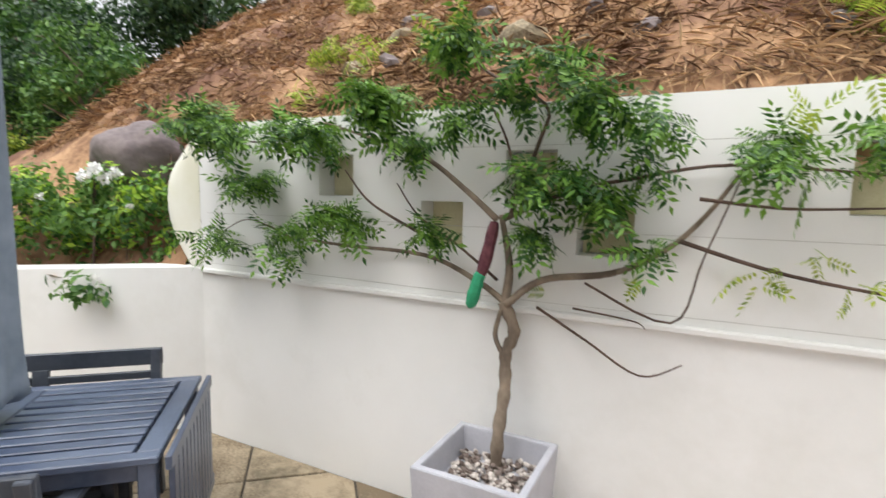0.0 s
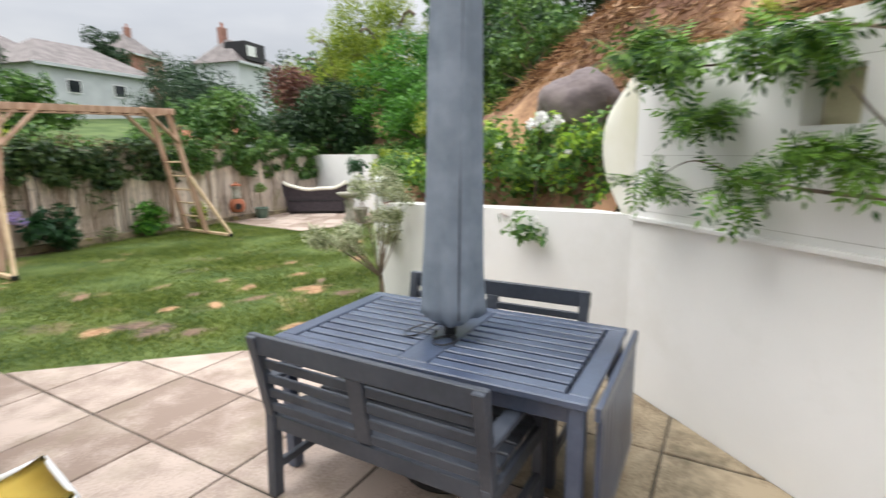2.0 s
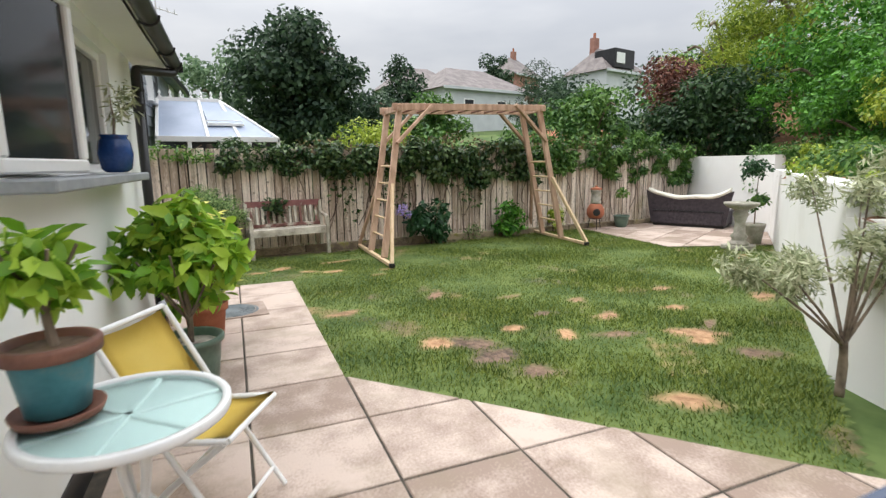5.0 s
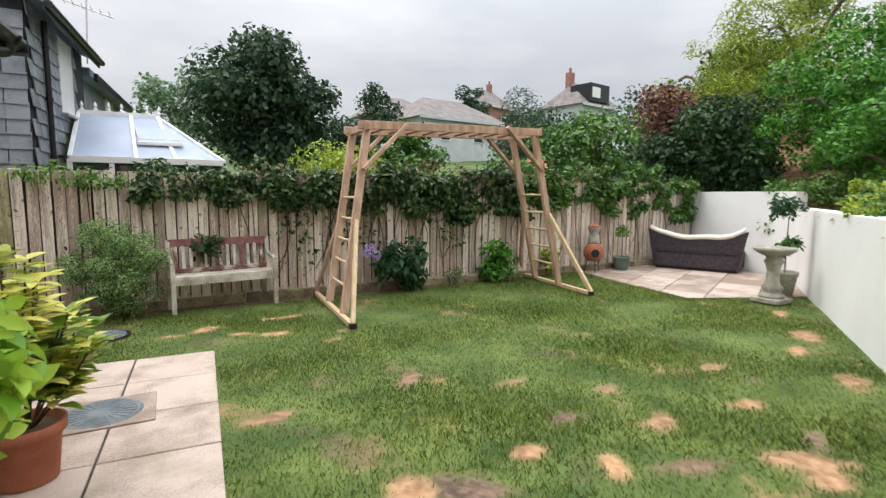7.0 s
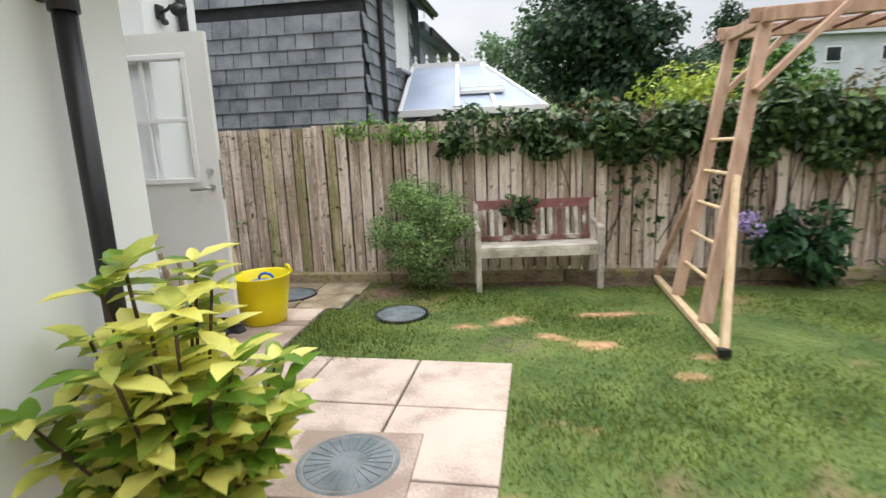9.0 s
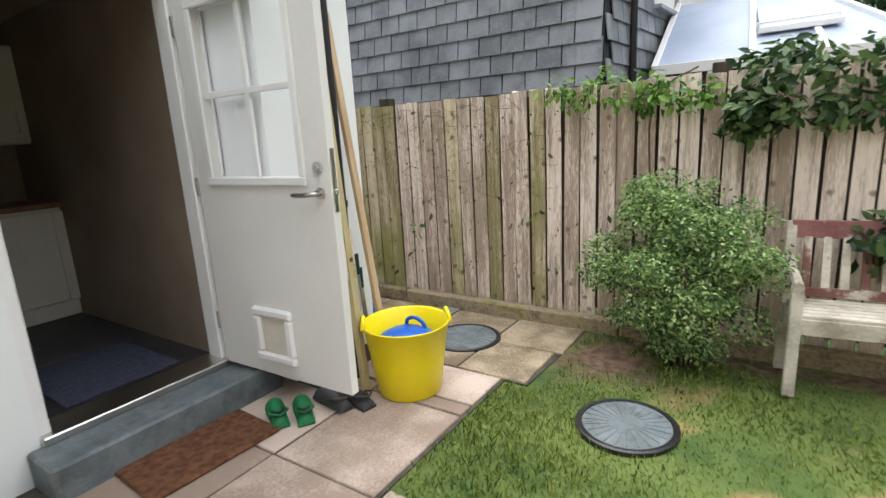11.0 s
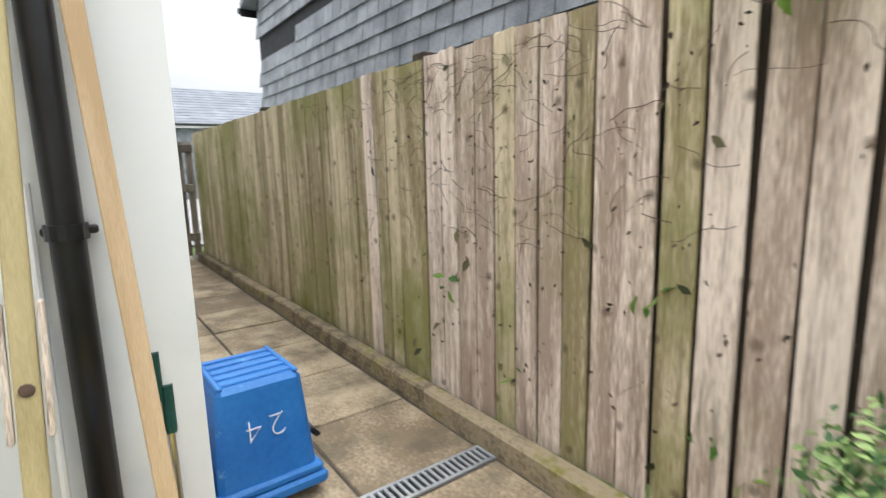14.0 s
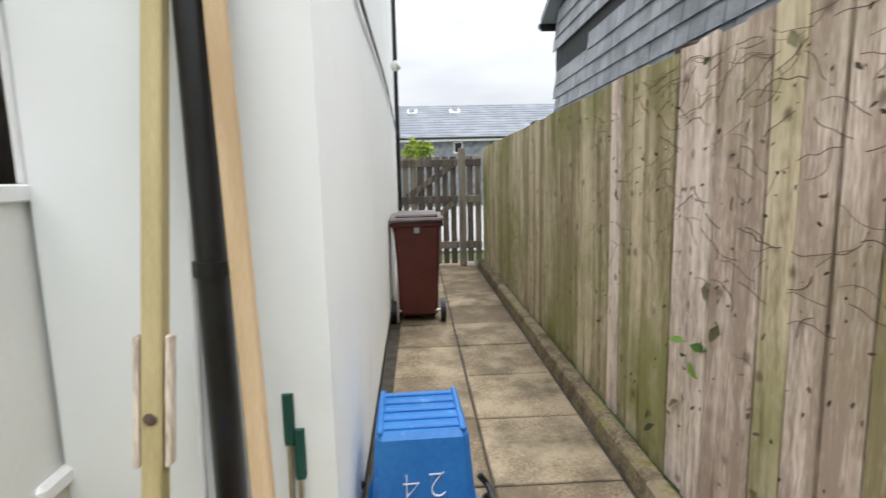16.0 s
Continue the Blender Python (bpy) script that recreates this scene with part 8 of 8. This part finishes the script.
far_house((26.9, 50, 4.3), 8, 10.4, 8.0, 4.1, 6.6, PALEWALL, ROOFTILE, "pale house with a grey-brown hipped roof beyond the trees", None, ((-2.5, 2.6, 1.2, 1.1), (1.5, 2.6, 1.2, 1.1)))
far_house((25.5, 60, 5.6), 0, 8, 7, 4.5, 7.0, PALEWALL, ROOFTILE, "house with a dark grey hipped roof in the distance")
far_house((47.0, 72, 8.0), 20, 6, 6, 6.5, 9.5, BRICK, ROOFTILE, "pinkish brick house with a chimney in the distance", (0.3, 0, 9.6), ((0, 4.5, 1.2, 1.4),))
hs = far_house((41.0, 45, 5.0), 10, 6.0, 5.0, 5.4, 8.0, PALEWALL, ROOFTILE, "house with a dark dormer and chimney on the hillside", (-1.2, 0.5, 8.2))
dm = part("dormer", box((3.2, 2.5, 1.8), (-0.6, -1.6, 6.6), 0.02), BLACK, hs, "dark slate-clad dormer")
part("window", box((1.3, 0.08, 1.0), (-1.3, -2.88, 6.6), 0.0), UPVC, dm)
far_house((12.5, 15.6, 0), -10, 3.6, 2.6, 1.9, 2.5, BRICK, TERRA, "low outbuilding with a reddish roof behind the fence")
row = thing("terrace_row", pose(-24.5, 12, -0.1), "row of houses with a long blue-grey slate roof past the gate", "house")
part("wall", box((0.4, 26, 3.4), (0, 0, 1.7), 0.0), SLATE, row)
bm = bmesh.new()
v = [bm.verts.new(q) for q in ((0.5, -13, 3.35), (0.5, 13, 3.35), (-4.0, 13, 5.45), (-4.0, -13, 5.45), (-8.5, -13, 3.35), (-8.5, 13, 3.35))]
for f in ((0, 1, 2, 3), (3, 2, 5, 4), (1, 0, 4, 5), (0, 3, 4), (1, 5, 2)):
    bm.faces.new([v[i] for i in f])
bmesh.ops.recalc_face_normals(bm, faces=bm.faces)
rr_ = part("roof", bm, ROOFSLATE, row)
for k in range(13):
    f = (k + 0.5) / 13
    part("slate_course", box((0.012, 26, 0.012), (0.5 - 4.5 * f, 0, 3.352 + 2.1 * f), 0.0), SLATE_BACK, rr_)
part("gutter", tube([(0.56, -13, 3.3), (0.56, 13, 3.3)], 0.06, 8), BLACK, row)
part("fascia", box((0.05, 26, 0.16), (0.48, 0, 3.22), 0.0), UPVC, row)
for y in (-2.9, -0.6):
    wn_ = part("roof_window", box((0.6, 0.5, 0.08), (-2.9, y, 4.98), 0.01, (0, 25, 0)), UPVC, rr_)
    part("pane", box((0.4, 0.34, 0.02), (-2.88, y, 5.04), 0.0, (0, 25, 0)), DARKPANE, wn_)
for y in (-0.7, 4.5):
    wn_ = part("window", box((0.06, 0.45, 0.55), (0.22, y, 2.85), 0.01), UPVC, row)
    part("pane", box((0.02, 0.33, 0.43), (0.26, y, 2.85), 0.0), DARKPANE, wn_)
tf = thing("shrub", pose(-8.2, 9.3, 0), "yellow-green shrub behind the gate", "shrub")
foliage("leaves", tf, 360, clumps(np.random.default_rng(360), (0, 0, 1.75), (0.25, 0.25, 0.2), 8, 0.12), 420, 0.1, L_YEL, LEAF)
part("stem", tube([(0, 0, 0), (0, 0, 1.6)], 0.02, 6), TWIG, tf)

# ---- dead bracken on the bank ----
rng = np.random.default_rng(77)
P = []
while len(P) < 52000:
    s, d = rng.uniform(-3.5, 5.0), 0.3 + 5.5 * rng.random() ** 1.5
    p = onwall(float(s), 0, -float(d))
    if behind_walls(p.x, p.y, 0.25) and not (s < -0.2 and d < 0.6):
        P.append((p.x, p.y))
P = np.array(P)
Z = bank_height(P[:, 0], P[:, 1]) + rng.uniform(0.0, 0.07, len(P))
STALK = ([(0, 0, 0), (-0.03, 0.45, 0.05), (0, 1, -0.04), (0.03, 0.45, 0.05)], [(0, 2, 1), (0, 3, 2)])
ob = scatter("dead_bracken", *STALK, np.column_stack([P, Z]), turns(rng, len(P), np.array([-0.5, 0.5, 1.0]), 0.6, 0.9), rng.uniform(0.05, 0.2, len(P)), STRAW)
tagged(ob, "dead orange-brown bracken stems strewn over the bank", "bracken", kind="stuff")
fern = [(*onwall(s, 0, -d), 0) for s, d in ((0.5, 0.5), (0.9, 0.7), (1.6, 0.6), (-0.2, 1.6), (-0.6, 2.6), (0.2, 2.8), (3.6, 0.5))]
ft = thing("weeds", pose(0, 0, 0), "green weeds sprouting on the bank", "weeds")
foliage("leaves", ft, 78, [(x, y, float(bank_height(np.array(x), np.array(y))) + 0.12, 0.16, 0.16, 0.13) for x, y, _, _ in fern], 260, 0.16, L_YEL, PINNATE, droop=0.0)
for x, y, _, _ in fern:
    zz = float(bank_height(np.array(x), np.array(y)))
    part("stem", tube([(x, y, zz - 0.02), (x, y, zz + 0.12)], 0.006, 5), TWIG, ft)

# ---- drive past the gate ----
DRIVE = mat("pale_grey_drive", (0.20, 0.20, 0.20), (0.34, 0.34, 0.335), rough=0.9, scale=3, bump=0.3, bscale=60)
tagged(part("road", box((15.0, 24.0, 0.04), (-15.6, 10.0, -0.04), 0.0), DRIVE), "pale grey driveway past the gate", "road", kind="structure")

# ---- grass ----
rng = np.random.default_rng(88)
N = 430000
gx, gy = rng.uniform(0.35, 11.0, N), rng.uniform(2.3, 10.12, N)
ok = np.ones(N, bool)


def left_arr(a, b, m=0.0):
    return ((b[0] - a[0]) * (gy - a[1]) - (b[1] - a[1]) * (gx - a[0])) / math.hypot(b[0] - a[0], b[1] - a[1]) > m


ok &= left_arr(E1, F1, 0.02) & (left_arr(A1, E1, 0.02) | (gy > 3.6)) & ~left_arr(DX, D0, -0.015)
ok &= ~((gx < 1.885 + 0.053 * (gy - 4.95) - 0.012) & (gy < 8.03))
ok &= ~((gx < 0.40) & (gy < 9.25)) & ~((gx < 0.62 - 0.0) & (gy > 9.18))
inside = np.ones(N, bool)
for k in range(5):
    inside &= left_arr(PAT2[k], PAT2[(k + 1) % 5], -0.01)
ok &= ~inside
ok &= np.hypot(gx - 1.12, gy - 9.04) > 0.23
wear = bare(gx, gy)["worn"]
ok &= rng.random(N) > wear * 1.15 - 0.05
thin = 0.5 + 0.5 * np.sin(1.7 * gx + 2.2 * np.sin(1.3 * gy)) * np.sin(1.9 * gy + gx)
gx, gy, thin = gx[ok], gy[ok], thin[ok]
n = len(gx)
lean = np.column_stack([rng.normal(size=n) * 0.5, rng.normal(size=n) * 0.5, np.ones(n)])
lean /= np.linalg.norm(lean, axis=1)[:, None]
ax = rng.normal(size=(n, 3))
ax -= lean * (ax * lean).sum(1)[:, None]
ax /= np.linalg.norm(ax, axis=1)[:, None]
BLADE = ([(-0.085, 0, 0), (0.085, 0, 0), (0.05, 0.12, 0.6), (0, 0.38, 1.0)], [(0, 1, 2), (0, 2, 3)])
ob = scatter("grass", *BLADE, np.column_stack([gx, gy, np.full(n, -0.02)]), np.stack([ax, np.cross(lean, ax), lean], -1), (0.016 + 0.019 * thin) * rng.uniform(0.5, 1.6, n), GRASS)
tagged(ob, "short green lawn grass", "grass", kind="stuff")
